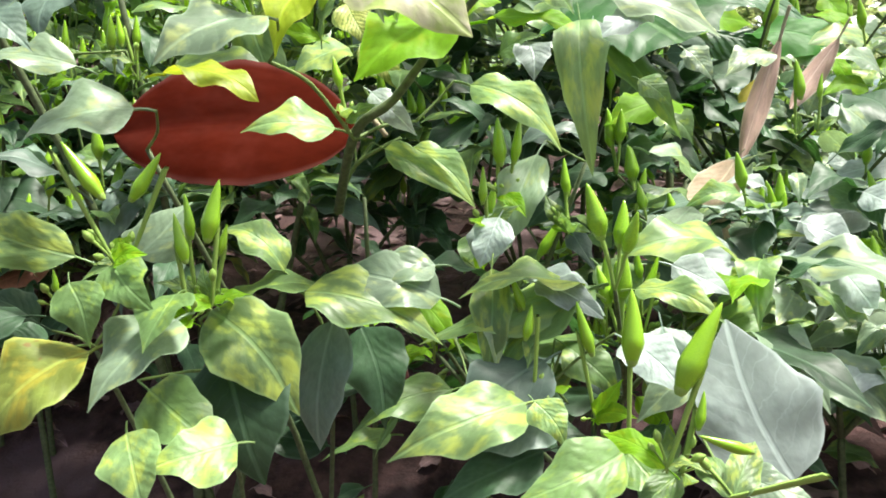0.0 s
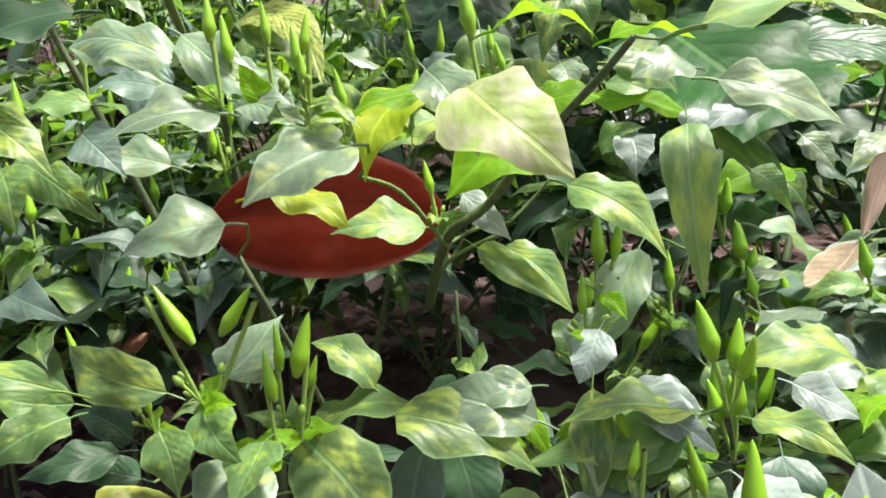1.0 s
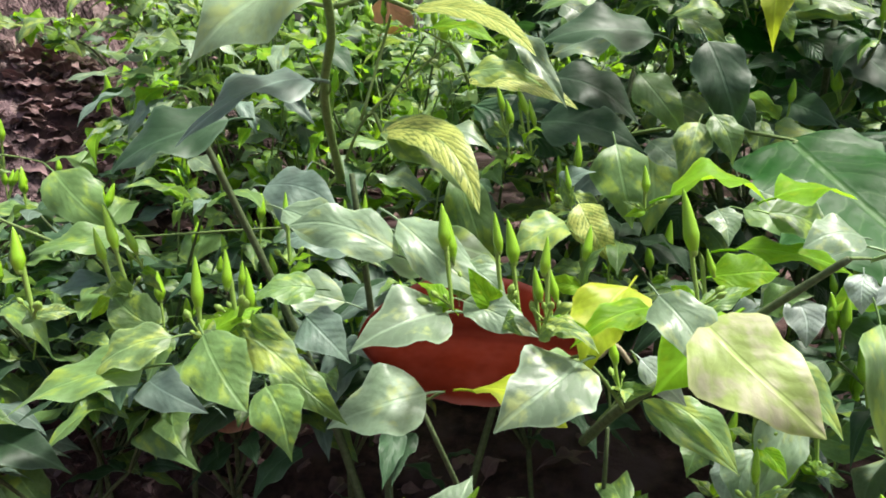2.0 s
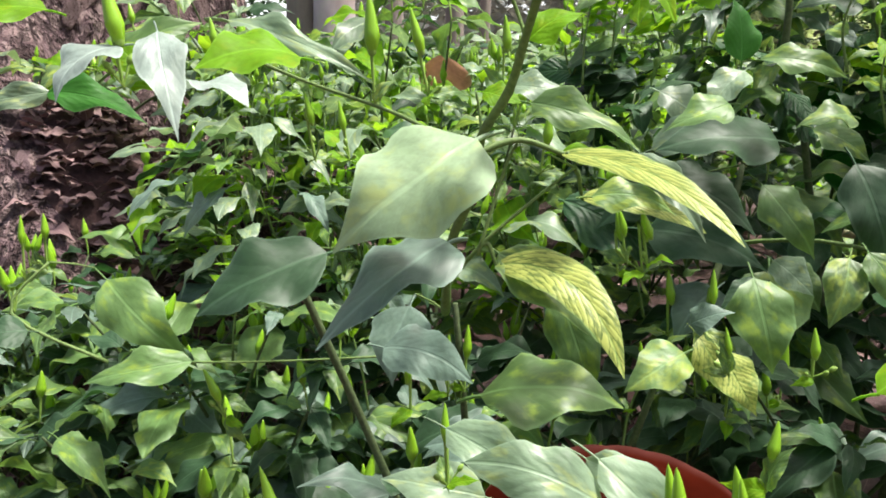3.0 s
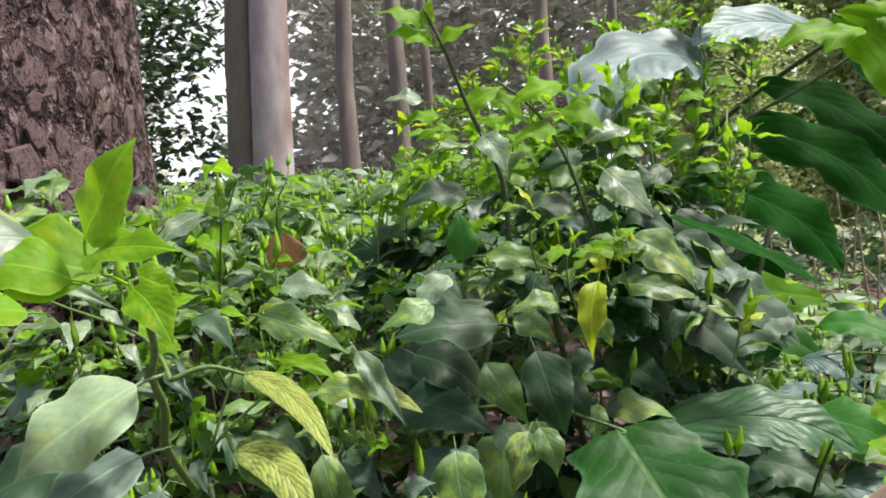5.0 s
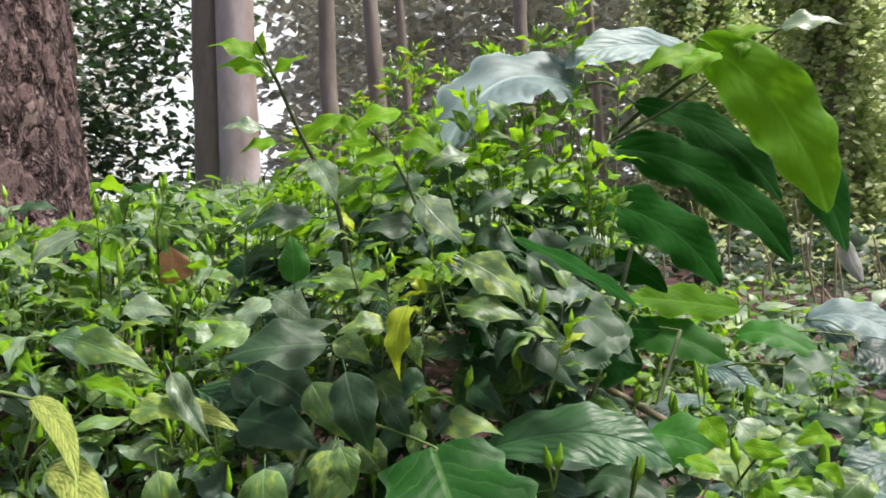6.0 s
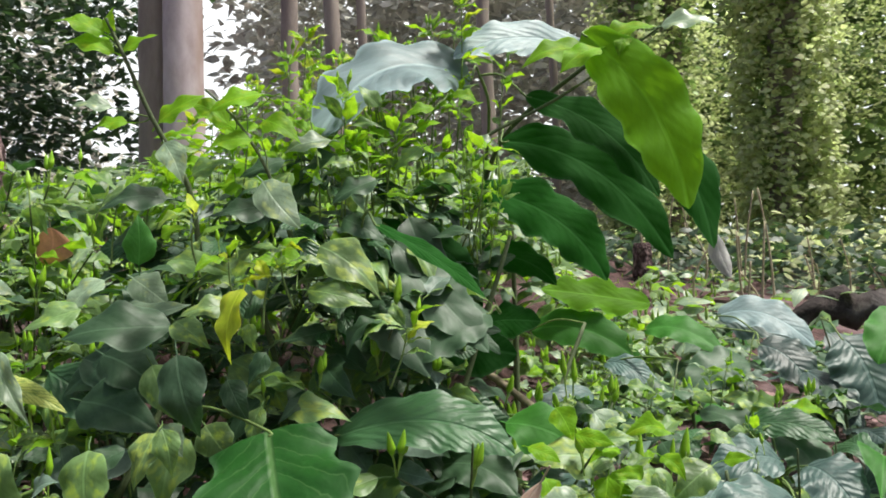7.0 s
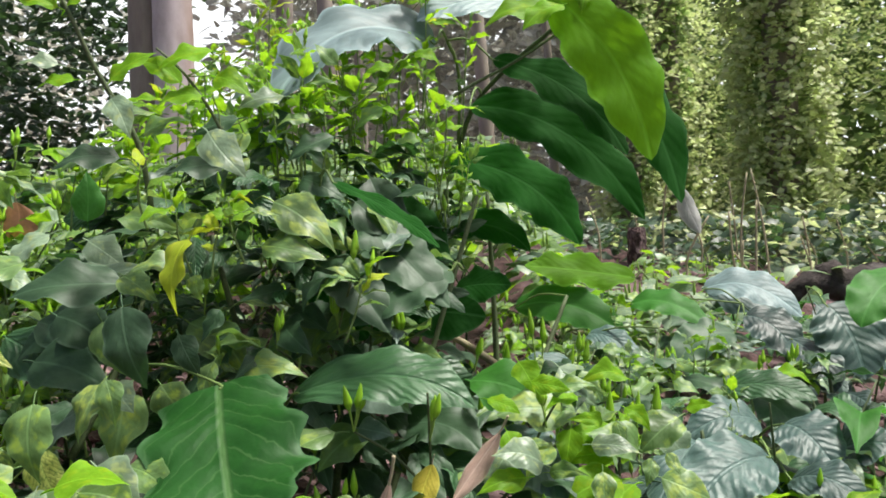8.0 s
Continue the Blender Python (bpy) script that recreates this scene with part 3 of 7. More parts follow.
leaf(low, "dark", (-0.236, 0.341, 0.534), (-0.266, 0.326, 0.544), 0.018, 0, 1)
leaf(low, "dark", (-0.281, 0.394, 0.536), (-0.318, 0.388, 0.555), 0.022, 0, 1)
leaf(low, "green", (-0.248, 0.313, 0.581), (-0.281, 0.294, 0.592), 0.022, -20, 1)
leaf(low, "green", (-0.243, 0.304, 0.577), (-0.268, 0.275, 0.562), 0.033, 0, 1)
leaf(low, "dark", (-0.241, 0.333, 0.551), (-0.276, 0.303, 0.547), 0.023, 0, 1)
leaf(low, "green", (-0.232, 0.285, 0.595), (-0.296, 0.257, 0.606), 0.020, 0, 1)
leaf(low, "green", (-0.155, 0.327, 0.561), (-0.157, 0.294, 0.542), 0.042, 10, 1)
leaf(low, "mottled", (-0.125, 0.319, 0.490), (-0.161, 0.291, 0.488), 0.037, 0, 1)
pod(low, (-0.205, 0.321, 0.637), (-0.187, 0.322, 0.610), (-0.185, 0.325, 0.578))
pod(low, (-0.174, 0.357, 0.631), (-0.189, 0.352, 0.608), (-0.195, 0.353, 0.573))
pod(low, (-0.147, 0.366, 0.616), (-0.154, 0.362, 0.585), (-0.155, 0.364, 0.550))
pod(low, (-0.170, 0.371, 0.610), (-0.167, 0.370, 0.586), (-0.168, 0.372, 0.555))
pod(low, (-0.166, 0.351, 0.600), (-0.161, 0.350, 0.575), (-0.162, 0.352, 0.543))
pod(low, (-0.148, 0.374, 0.592), (-0.153, 0.372, 0.576), (-0.158, 0.374, 0.550))
pod(low, (-0.290, 0.358, 0.611), (-0.284, 0.358, 0.595), (-0.278, 0.362, 0.574))
pod(low, (-0.259, 0.381, 0.570), (-0.257, 0.380, 0.557), (-0.258, 0.384, 0.546))
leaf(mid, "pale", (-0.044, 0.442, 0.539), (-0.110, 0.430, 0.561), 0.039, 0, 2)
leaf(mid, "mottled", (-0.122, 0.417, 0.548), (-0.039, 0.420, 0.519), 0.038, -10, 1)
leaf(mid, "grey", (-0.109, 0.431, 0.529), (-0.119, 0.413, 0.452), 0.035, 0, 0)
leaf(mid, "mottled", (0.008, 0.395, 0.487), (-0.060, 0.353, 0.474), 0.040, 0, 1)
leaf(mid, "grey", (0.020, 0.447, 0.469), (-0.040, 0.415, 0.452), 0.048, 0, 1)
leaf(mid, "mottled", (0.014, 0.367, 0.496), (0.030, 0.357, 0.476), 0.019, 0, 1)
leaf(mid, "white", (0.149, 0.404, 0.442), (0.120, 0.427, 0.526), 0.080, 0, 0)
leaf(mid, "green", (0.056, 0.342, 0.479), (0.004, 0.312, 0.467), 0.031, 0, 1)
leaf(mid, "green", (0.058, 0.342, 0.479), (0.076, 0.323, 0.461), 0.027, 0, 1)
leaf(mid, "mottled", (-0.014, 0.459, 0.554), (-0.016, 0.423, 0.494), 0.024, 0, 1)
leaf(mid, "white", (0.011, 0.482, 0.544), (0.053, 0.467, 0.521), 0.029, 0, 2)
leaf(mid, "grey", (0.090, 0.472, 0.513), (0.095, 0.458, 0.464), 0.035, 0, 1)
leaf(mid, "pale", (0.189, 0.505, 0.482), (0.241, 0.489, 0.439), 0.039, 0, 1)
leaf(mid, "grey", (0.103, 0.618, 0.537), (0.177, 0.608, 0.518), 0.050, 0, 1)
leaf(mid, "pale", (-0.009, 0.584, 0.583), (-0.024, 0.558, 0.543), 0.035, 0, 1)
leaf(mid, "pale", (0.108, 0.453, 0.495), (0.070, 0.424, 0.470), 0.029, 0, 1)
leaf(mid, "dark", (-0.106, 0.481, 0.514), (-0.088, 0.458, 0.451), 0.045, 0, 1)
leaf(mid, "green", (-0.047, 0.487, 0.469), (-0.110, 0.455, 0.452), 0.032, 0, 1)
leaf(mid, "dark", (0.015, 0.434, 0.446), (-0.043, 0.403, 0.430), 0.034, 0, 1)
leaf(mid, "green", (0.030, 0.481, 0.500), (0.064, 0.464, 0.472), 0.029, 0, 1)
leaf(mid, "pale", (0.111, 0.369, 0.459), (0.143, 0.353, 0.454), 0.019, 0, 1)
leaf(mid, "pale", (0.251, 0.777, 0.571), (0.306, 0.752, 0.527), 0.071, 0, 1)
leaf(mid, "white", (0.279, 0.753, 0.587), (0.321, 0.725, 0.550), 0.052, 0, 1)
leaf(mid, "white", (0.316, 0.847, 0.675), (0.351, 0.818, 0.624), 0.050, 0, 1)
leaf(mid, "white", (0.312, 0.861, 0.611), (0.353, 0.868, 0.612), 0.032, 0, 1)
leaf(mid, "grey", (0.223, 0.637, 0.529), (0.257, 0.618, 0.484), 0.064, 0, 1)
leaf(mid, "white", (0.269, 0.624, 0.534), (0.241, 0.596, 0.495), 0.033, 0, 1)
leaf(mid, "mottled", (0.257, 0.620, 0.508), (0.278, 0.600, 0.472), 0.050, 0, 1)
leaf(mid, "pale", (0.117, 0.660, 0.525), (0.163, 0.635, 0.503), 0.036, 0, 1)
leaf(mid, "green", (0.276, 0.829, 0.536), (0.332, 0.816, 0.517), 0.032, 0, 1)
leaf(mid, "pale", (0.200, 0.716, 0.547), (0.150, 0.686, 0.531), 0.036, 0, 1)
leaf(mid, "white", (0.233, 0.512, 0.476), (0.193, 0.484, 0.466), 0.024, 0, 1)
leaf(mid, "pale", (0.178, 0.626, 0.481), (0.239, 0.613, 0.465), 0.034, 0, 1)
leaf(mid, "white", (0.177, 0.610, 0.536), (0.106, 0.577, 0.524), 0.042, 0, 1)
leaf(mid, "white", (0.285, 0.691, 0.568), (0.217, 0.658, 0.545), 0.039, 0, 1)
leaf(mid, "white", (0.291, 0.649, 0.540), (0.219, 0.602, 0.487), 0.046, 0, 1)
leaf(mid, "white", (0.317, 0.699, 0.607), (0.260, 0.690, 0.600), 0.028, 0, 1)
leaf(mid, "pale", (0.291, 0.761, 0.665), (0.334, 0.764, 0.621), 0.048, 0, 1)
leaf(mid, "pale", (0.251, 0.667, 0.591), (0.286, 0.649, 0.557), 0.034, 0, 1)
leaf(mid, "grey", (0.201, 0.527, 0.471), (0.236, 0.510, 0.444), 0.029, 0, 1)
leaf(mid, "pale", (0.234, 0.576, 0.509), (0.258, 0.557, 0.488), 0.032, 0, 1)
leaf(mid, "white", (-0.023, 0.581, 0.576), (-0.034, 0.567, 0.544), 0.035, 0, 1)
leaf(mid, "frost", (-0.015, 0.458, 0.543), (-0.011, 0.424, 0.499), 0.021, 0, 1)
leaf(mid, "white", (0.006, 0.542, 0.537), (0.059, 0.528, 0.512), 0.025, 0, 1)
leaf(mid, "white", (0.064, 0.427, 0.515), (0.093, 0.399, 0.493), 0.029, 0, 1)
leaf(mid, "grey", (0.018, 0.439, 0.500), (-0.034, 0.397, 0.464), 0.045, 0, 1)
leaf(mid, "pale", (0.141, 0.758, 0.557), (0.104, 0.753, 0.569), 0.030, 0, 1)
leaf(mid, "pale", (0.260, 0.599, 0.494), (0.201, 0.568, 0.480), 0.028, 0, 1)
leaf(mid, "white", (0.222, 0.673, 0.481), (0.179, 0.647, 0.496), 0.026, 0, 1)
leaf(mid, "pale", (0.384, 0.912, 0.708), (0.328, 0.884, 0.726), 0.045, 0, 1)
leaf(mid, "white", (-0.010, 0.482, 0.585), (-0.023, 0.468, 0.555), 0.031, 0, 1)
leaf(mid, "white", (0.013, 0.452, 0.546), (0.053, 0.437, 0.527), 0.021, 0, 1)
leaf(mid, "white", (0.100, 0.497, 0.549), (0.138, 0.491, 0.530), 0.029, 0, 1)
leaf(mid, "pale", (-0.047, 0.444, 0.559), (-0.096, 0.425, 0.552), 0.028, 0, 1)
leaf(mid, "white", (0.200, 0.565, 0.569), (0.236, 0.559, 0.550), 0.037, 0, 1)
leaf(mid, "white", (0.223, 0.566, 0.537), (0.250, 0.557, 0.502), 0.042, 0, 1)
pod(mid, (0.095, 0.309, 0.555), (0.077, 0.303, 0.520), (0.071, 0.304, 0.486))
pod(mid, (0.065, 0.385, 0.550), (0.064, 0.381, 0.513), (0.061, 0.382, 0.464))
pod(mid, (0.037, 0.425, 0.538), (0.045, 0.423, 0.508), (0.046, 0.425, 0.469))
pod(mid, (0.061, 0.562, 0.550), (0.060, 0.559, 0.517), (0.060, 0.561, 0.486))
pod(mid, (0.084, 0.566, 0.554), (0.086, 0.564, 0.532), (0.087, 0.567, 0.503))
pod(mid, (0.099, 0.558, 0.549), (0.088, 0.553, 0.520), (0.086, 0.555, 0.488))
pod(mid, (-0.001, 0.440, 0.553), (0.006, 0.440, 0.532), (0.008, 0.443, 0.512))
pod(mid, (0.012, 0.421, 0.537), (0.008, 0.418, 0.518), (0.011, 0.421, 0.482))
pod(mid, (0.081, 0.287, 0.506), (0.101, 0.289, 0.499), (0.095, 0.292, 0.479))
pod(mid, (0.089, 0.319, 0.515), (0.086, 0.317, 0.499), (0.079, 0.320, 0.478))
pod(mid, (-0.022, 0.604, 0.608), (-0.029, 0.601, 0.579), (-0.039, 0.601, 0.536))
pod(mid, (0.031, 0.610, 0.579), (0.011, 0.605, 0.547), (-0.001, 0.606, 0.525))
pod(mid, (0.217, 0.743, 0.595), (0.212, 0.740, 0.563), (0.216, 0.742, 0.528))
pod(mid, (0.229, 0.724, 0.589), (0.224, 0.720, 0.551), (0.221, 0.723, 0.525))
pod(mid, (0.220, 0.636, 0.525), (0.216, 0.634, 0.509), (0.212, 0.636, 0.488))
pod(mid, (0.267, 0.630, 0.604), (0.276, 0.629, 0.571), (0.280, 0.632, 0.542))
leaf(core, "yellow", (-0.099, 0.427, 0.731), (-0.122, 0.386, 0.687), 0.040, 0, 1)
leaf(core, "young", (-0.039, 0.463, 0.709), (-0.085, 0.416, 0.672), 0.064, 0, 1)
leaf(core, "pinkish", (-0.061, 0.369, 0.723), (-0.007, 0.338, 0.680), 0.049, 0, 1)
leaf(core, "pale", (-0.121, 0.370, 0.699), (-0.158, 0.325, 0.678), 0.056, 0, 1)
leaf(core, "yellow", (-0.184, 0.384, 0.676), (-0.129, 0.384, 0.662), 0.026, -30, 1)
leaf(core, "mottled", (-0.127, 0.516, 0.651), (-0.184, 0.485, 0.655), 0.038, 0, 1)
leaf(core, "pale", (-0.222, 0.417, 0.662), (-0.276, 0.384, 0.650), 0.049, 0, 1)
leaf(core, "green", (-0.287, 0.278, 0.726), (-0.257, 0.263, 0.696), 0.030, 0, 1)
leaf(core, "mottled", (-0.296, 0.317, 0.723), (-0.252, 0.316, 0.692), 0.028, 0, 1)
leaf(core, "mottled", (-0.307, 0.282, 0.723), (-0.340, 0.261, 0.708), 0.025, 0, 1)
leaf(core, "green", (-0.320, 0.277, 0.709), (-0.371, 0.240, 0.693), 0.024, 0, 1)
leaf(core, "pale", (-0.229, 0.392, 0.752), (-0.297, 0.385, 0.773), 0.032, 0, 1)
leaf(core, "pale", (-0.233, 0.403, 0.772), (-0.168, 0.396, 0.722), 0.030, 0, 1)
leaf(core, "pale", (-0.196, 0.377, 0.722), (-0.236, 0.333, 0.712), 0.042, 0, 1)
leaf(core, "pale", (-0.187, 0.380, 0.728), (-0.143, 0.370, 0.712), 0.022, 0, 1)
leaf(core, "green", (-0.275, 0.376, 0.733), (-0.310, 0.356, 0.729), 0.023, 0, 1)
leaf(core, "green", (-0.345, 0.323, 0.717), (-0.378, 0.326, 0.739), 0.024, 0, 1)
leaf(core, "pale", (-0.082, 0.380, 0.734), (-0.052, 0.353, 0.693), 0.028, 0, 1)
leaf(core, "grey", (-0.281, 0.373, 0.717), (-0.252, 0.368, 0.693), 0.032, 0, 1)
leaf(core, "young", (-0.087, 0.398, 0.724), (-0.126, 0.365, 0.709), 0.020, 0, 1)
leaf(core, "mottled", (0.045, 0.474, 0.705), (0.049, 0.426, 0.615), 0.029, 0, 2)
leaf(core, "mottled", (-0.028, 0.507, 0.674), (0.033, 0.485, 0.632), 0.032, 0, 1)
leaf(core, "green", (0.070, 0.686, 0.736), (0.137, 0.671, 0.641), 0.029, 10, 1)
leaf(core, "white", (0.009, 0.548, 0.707), (0.014, 0.526, 0.679), 0.033, 0, 1)
leaf(core, "white", (0.057, 0.570, 0.723), (0.054, 0.556, 0.697), 0.026, 0, 1)
leaf(core, "white", (-0.094, 0.494, 0.672), (-0.063, 0.488, 0.643), 0.019, 10, 1)
leaf(core, "mottled", (-0.093, 0.522, 0.635), (-0.029, 0.500, 0.594), 0.020, 20, 1)
leaf(core, "pale", (-0.309, 0.495, 0.704), (-0.377, 0.483, 0.717), 0.033, 0, 1)
leaf(core, "grey", (-0.281, 0.453, 0.751), (-0.335, 0.443, 0.757), 0.031, 0, 1)
leaf(core, "pale", (-0.198, 0.418, 0.743), (-0.168, 0.412, 0.724), 0.023, 0, 1)
leaf(core, "pale", (-0.314, 0.412, 0.778), (-0.240, 0.399, 0.744), 0.027, 0, 1)
leaf(core, "pale", (-0.241, 0.431, 0.761), (-0.177, 0.426, 0.723), 0.024, 0, 1)
leaf(core, "green", (-0.286, 0.341, 0.697), (-0.240, 0.332, 0.670), 0.022, 0, 1)
leaf(core, "green", (-0.270, 0.304, 0.695), (-0.250, 0.287, 0.665), 0.027, 0, 1)
leaf(core, "mottled", (-0.330, 0.649, 0.846), (-0.245, 0.636, 0.781), 0.043, 0, 1)
leaf(core, "young", (-0.076, 0.527, 0.781), (-0.006, 0.547, 0.779), 0.037, -30, 2)
leaf(core, "young", (-0.002, 0.580, 0.777), (0.058, 0.597, 0.777), 0.049, -30, 1)
leaf(core, "green", (-0.002, 0.610, 0.764), (0.047, 0.621, 0.742), 0.044, 0, 1)
leaf(core, "young", (-0.049, 0.509, 0.727), (-0.006, 0.511, 0.733), 0.047, 0, 1)
leaf(core, "young", (0.156, 0.822, 0.679), (0.075, 0.777, 0.661), 0.046, 0, 1)
leaf(core, "young", (0.172, 0.988, 0.801), (0.272, 1.003, 0.790), 0.065, 0, 1)
leaf(core, "grey", (0.130, 0.980, 0.785), (0.216, 0.961, 0.762), 0.070, 0, 1)
leaf(core, "biggreen", (0.280, 1.055, 0.784), (0.392, 1.038, 0.745), 0.075, 0, 1)
leaf(core, "grey", (0.156, 0.930, 0.748), (0.205, 0.917, 0.743), 0.033, 0, 1)
leaf(core, "green", (-0.012, 0.701, 0.762), (0.043, 0.687, 0.735), 0.038, 0, 1)
leaf(core, "pale", (0.008, 0.598, 0.715), (-0.010, 0.574, 0.698), 0.026, 0, 1)
leaf(core, "dark", (0.093, 0.809, 0.638), (0.148, 0.795, 0.617), 0.059, 0, 1)
leaf(core, "green", (0.135, 0.869, 0.675), (0.174, 0.852, 0.641), 0.042, 0, 1)
leaf(core, "green", (-0.044, 0.678, 0.558), (-0.058, 0.653, 0.530), 0.035, 0, 1)
leaf(core, "green", (0.083, 0.852, 0.578), (0.142, 0.842, 0.588), 0.052, 0, 1)
leaf(core, "dark", (0.033, 0.795, 0.594), (-0.007, 0.765, 0.562), 0.049, 0, 1)
leaf(core, "pale", (-0.003, 0.638, 0.779), (0.046, 0.627, 0.744), 0.066, 0, 1)
leaf(core, "pale", (-0.040, 0.605, 0.767), (-0.032, 0.583, 0.743), 0.034, 0, 1)
leaf(core, "green", (-0.124, 0.712, 0.823), (-0.107, 0.688, 0.748), 0.051, 0, 1)
leaf(core, "young", (-0.026, 0.605, 0.736), (0.062, 0.608, 0.720), 0.029, -20, 1)
leaf(core, "green", (-0.011, 0.554, 0.701), (0.020, 0.543, 0.712), 0.030, 0, 1)
leaf(core, "pale", (-0.095, 0.805, 0.828), (-0.061, 0.790, 0.798), 0.050, 0, 1)
leaf(core, "green", (-0.107, 0.808, 0.899), (-0.056, 0.795, 0.833), 0.043, 0, 1)
leaf(core, "pale", (-0.219, 0.695, 0.928), (-0.164, 0.673, 0.857), 0.024, 0, 1)
leaf(core, "mottled", (-0.257, 0.681, 0.892), (-0.188, 0.679, 0.883), 0.032, 0, 1)
leaf(core, "grey", (-0.174, 0.693, 0.785), (-0.142, 0.683, 0.800), 0.060, 0, 1)
leaf(core, "variegated", (-0.152, 0.656, 0.770), (-0.126, 0.638, 0.727), 0.033, 0, 1)
leaf(core, "grey", (-0.389, 0.527, 0.791), (-0.324, 0.523, 0.773), 0.038, 0, 1)
leaf(core, "mottled", (-0.076, 0.528, 0.634), (-0.028, 0.507, 0.596), 0.027, 0, 1)
leaf(core, "green", (0.101, 0.639, 0.567), (0.148, 0.617, 0.524), 0.046, 0, 1)
leaf(core, "green", (0.056, 0.572, 0.542), (0.084, 0.555, 0.509), 0.036, 0, 1)
leaf(core, "pale", (0.013, 0.568, 0.627), (-0.021, 0.530, 0.555), 0.035, 0, 1)
leaf(core, "white", (0.015, 0.507, 0.542), (0.052, 0.495, 0.524), 0.033, 0, 1)
leaf(core, "mottled", (0.052, 0.439, 0.753), (0.158, 0.448, 0.746), 0.045, -20, 1)
leaf(core, "white", (0.097, 0.575, 0.727), (0.059, 0.542, 0.707), 0.027, 0, 1)
leaf(core, "frost", (0.069, 0.568, 0.740), (0.148, 0.567, 0.705), 0.042, 0, 1)
leaf(core, "frost", (0.186, 0.597, 0.695), (0.149, 0.565, 0.678), 0.026, 0, 1)
leaf(core, "pale", (0.123, 0.580, 0.699), (0.142, 0.573, 0.675), 0.025, 0, 1)
leaf(core, "green", (0.089, 0.569, 0.678), (0.111, 0.564, 0.658), 0.030, 0, 1)
leaf(core, "pale", (0.055, 0.565, 0.749), (0.014, 0.543, 0.746), 0.034, 0, 1)
pod(core, (-0.197, 0.373, 0.783), (-0.195, 0.371, 0.759), (-0.192, 0.373, 0.725))
pod(core, (-0.169, 0.380, 0.778), (-0.166, 0.379, 0.756), (-0.165, 0.381, 0.720))
pod(core, (-0.138, 0.367, 0.766), (-0.140, 0.365, 0.746), (-0.139, 0.367, 0.720))
pod(core, (-0.146, 0.373, 0.749), (-0.143, 0.372, 0.731), (-0.144, 0.376, 0.712))
pod(core, (-0.070, 0.410, 0.789), (-0.064, 0.408, 0.754), (-0.061, 0.411, 0.723))
pod(core, (-0.056, 0.431, 0.754), (-0.052, 0.431, 0.738), (-0.056, 0.433, 0.717))
pod(core, (-0.130, 0.526, 0.760), (-0.134, 0.522, 0.736), (-0.136, 0.524, 0.715))
pod(core, (-0.303, 0.298, 0.761), (-0.301, 0.296, 0.735), (-0.302, 0.299, 0.719))
pod(core, (-0.294, 0.311, 0.763), (-0.293, 0.310, 0.743), (-0.290, 0.313, 0.724))
pod(core, (-0.291, 0.322, 0.756), (-0.291, 0.321, 0.743), (-0.294, 0.323, 0.723))
pod(core, (-0.376, 0.322, 0.786), (-0.368, 0.321, 0.761), (-0.364, 0.325, 0.736))
pod(core, (-0.387, 0.327, 0.773), (-0.381, 0.327, 0.754), (-0.378, 0.331, 0.735))
pod(core, (-0.374, 0.259, 0.778), (-0.370, 0.257, 0.757), (-0.367, 0.261, 0.735))
pod(core, (-0.317, 0.422, 0.789), (-0.316, 0.420, 0.767), (-0.316, 0.423, 0.741))
pod(core, (-0.236, 0.707, 0.882), (-0.230, 0.706, 0.858), (-0.228, 0.709, 0.834))
pod(core, (-0.216, 0.712, 0.880), (-0.208, 0.712, 0.855), (-0.210, 0.714, 0.828))
pod(core, (-0.020, 0.490, 0.619), (-0.021, 0.488, 0.595), (-0.019, 0.492, 0.576))
pod(core, (-0.200, 0.392, 0.777), (-0.196, 0.391, 0.751), (-0.194, 0.395, 0.728))
pod(core, (-0.168, 0.411, 0.772), (-0.164, 0.410, 0.746), (-0.162, 0.414, 0.716))
pod(core, (-0.145, 0.415, 0.746), (-0.140, 0.415, 0.724), (-0.143, 0.419, 0.709))
pod(core, (-0.252, 0.457, 0.728), (-0.250, 0.456, 0.708), (-0.246, 0.462, 0.697))
pod(core, (-0.113, 0.473, 0.694), (-0.109, 0.472, 0.674), (-0.107, 0.477, 0.653))
pod(core, (-0.311, 0.359, 0.748), (-0.308, 0.358, 0.723), (-0.304, 0.363, 0.698))
pod(core, (-0.294, 0.362, 0.730), (-0.295, 0.361, 0.716), (-0.299, 0.364, 0.701))
pod(core, (-0.095, 0.610, 0.803), (-0.094, 0.609, 0.781), (-0.095, 0.613, 0.766))
pod(core, (-0.156, 0.593, 0.804), (-0.153, 0.592, 0.784), (-0.153, 0.597, 0.769))
pod(core, (0.032, 0.591, 0.618), (0.035, 0.590, 0.595), (0.035, 0.594, 0.570))
pod(core, (-0.014, 0.549, 0.655), (-0.013, 0.547, 0.621), (-0.016, 0.550, 0.600))
pod(core, (0.002, 0.553, 0.654), (-0.003, 0.549, 0.622), (-0.008, 0.551, 0.600))
pod(core, (0.033, 0.587, 0.624), (0.034, 0.585, 0.597), (0.034, 0.587, 0.566))
pod(core, (0.239, 0.717, 0.704), (0.242, 0.714, 0.670), (0.238, 0.716, 0.636))
pod(core, (0.262, 0.720, 0.691), (0.259, 0.718, 0.669), (0.258, 0.720, 0.640))
stalk(core, "stem", 0.004, 0.002, (-0.138, 0.550, 0.591), (-0.103, 0.480, 0.644), (-0.075, 0.477, 0.664), (-0.046, 0.464, 0.693), (-0.003, 0.446, 0.730), (0.018, 0.431, 0.749))
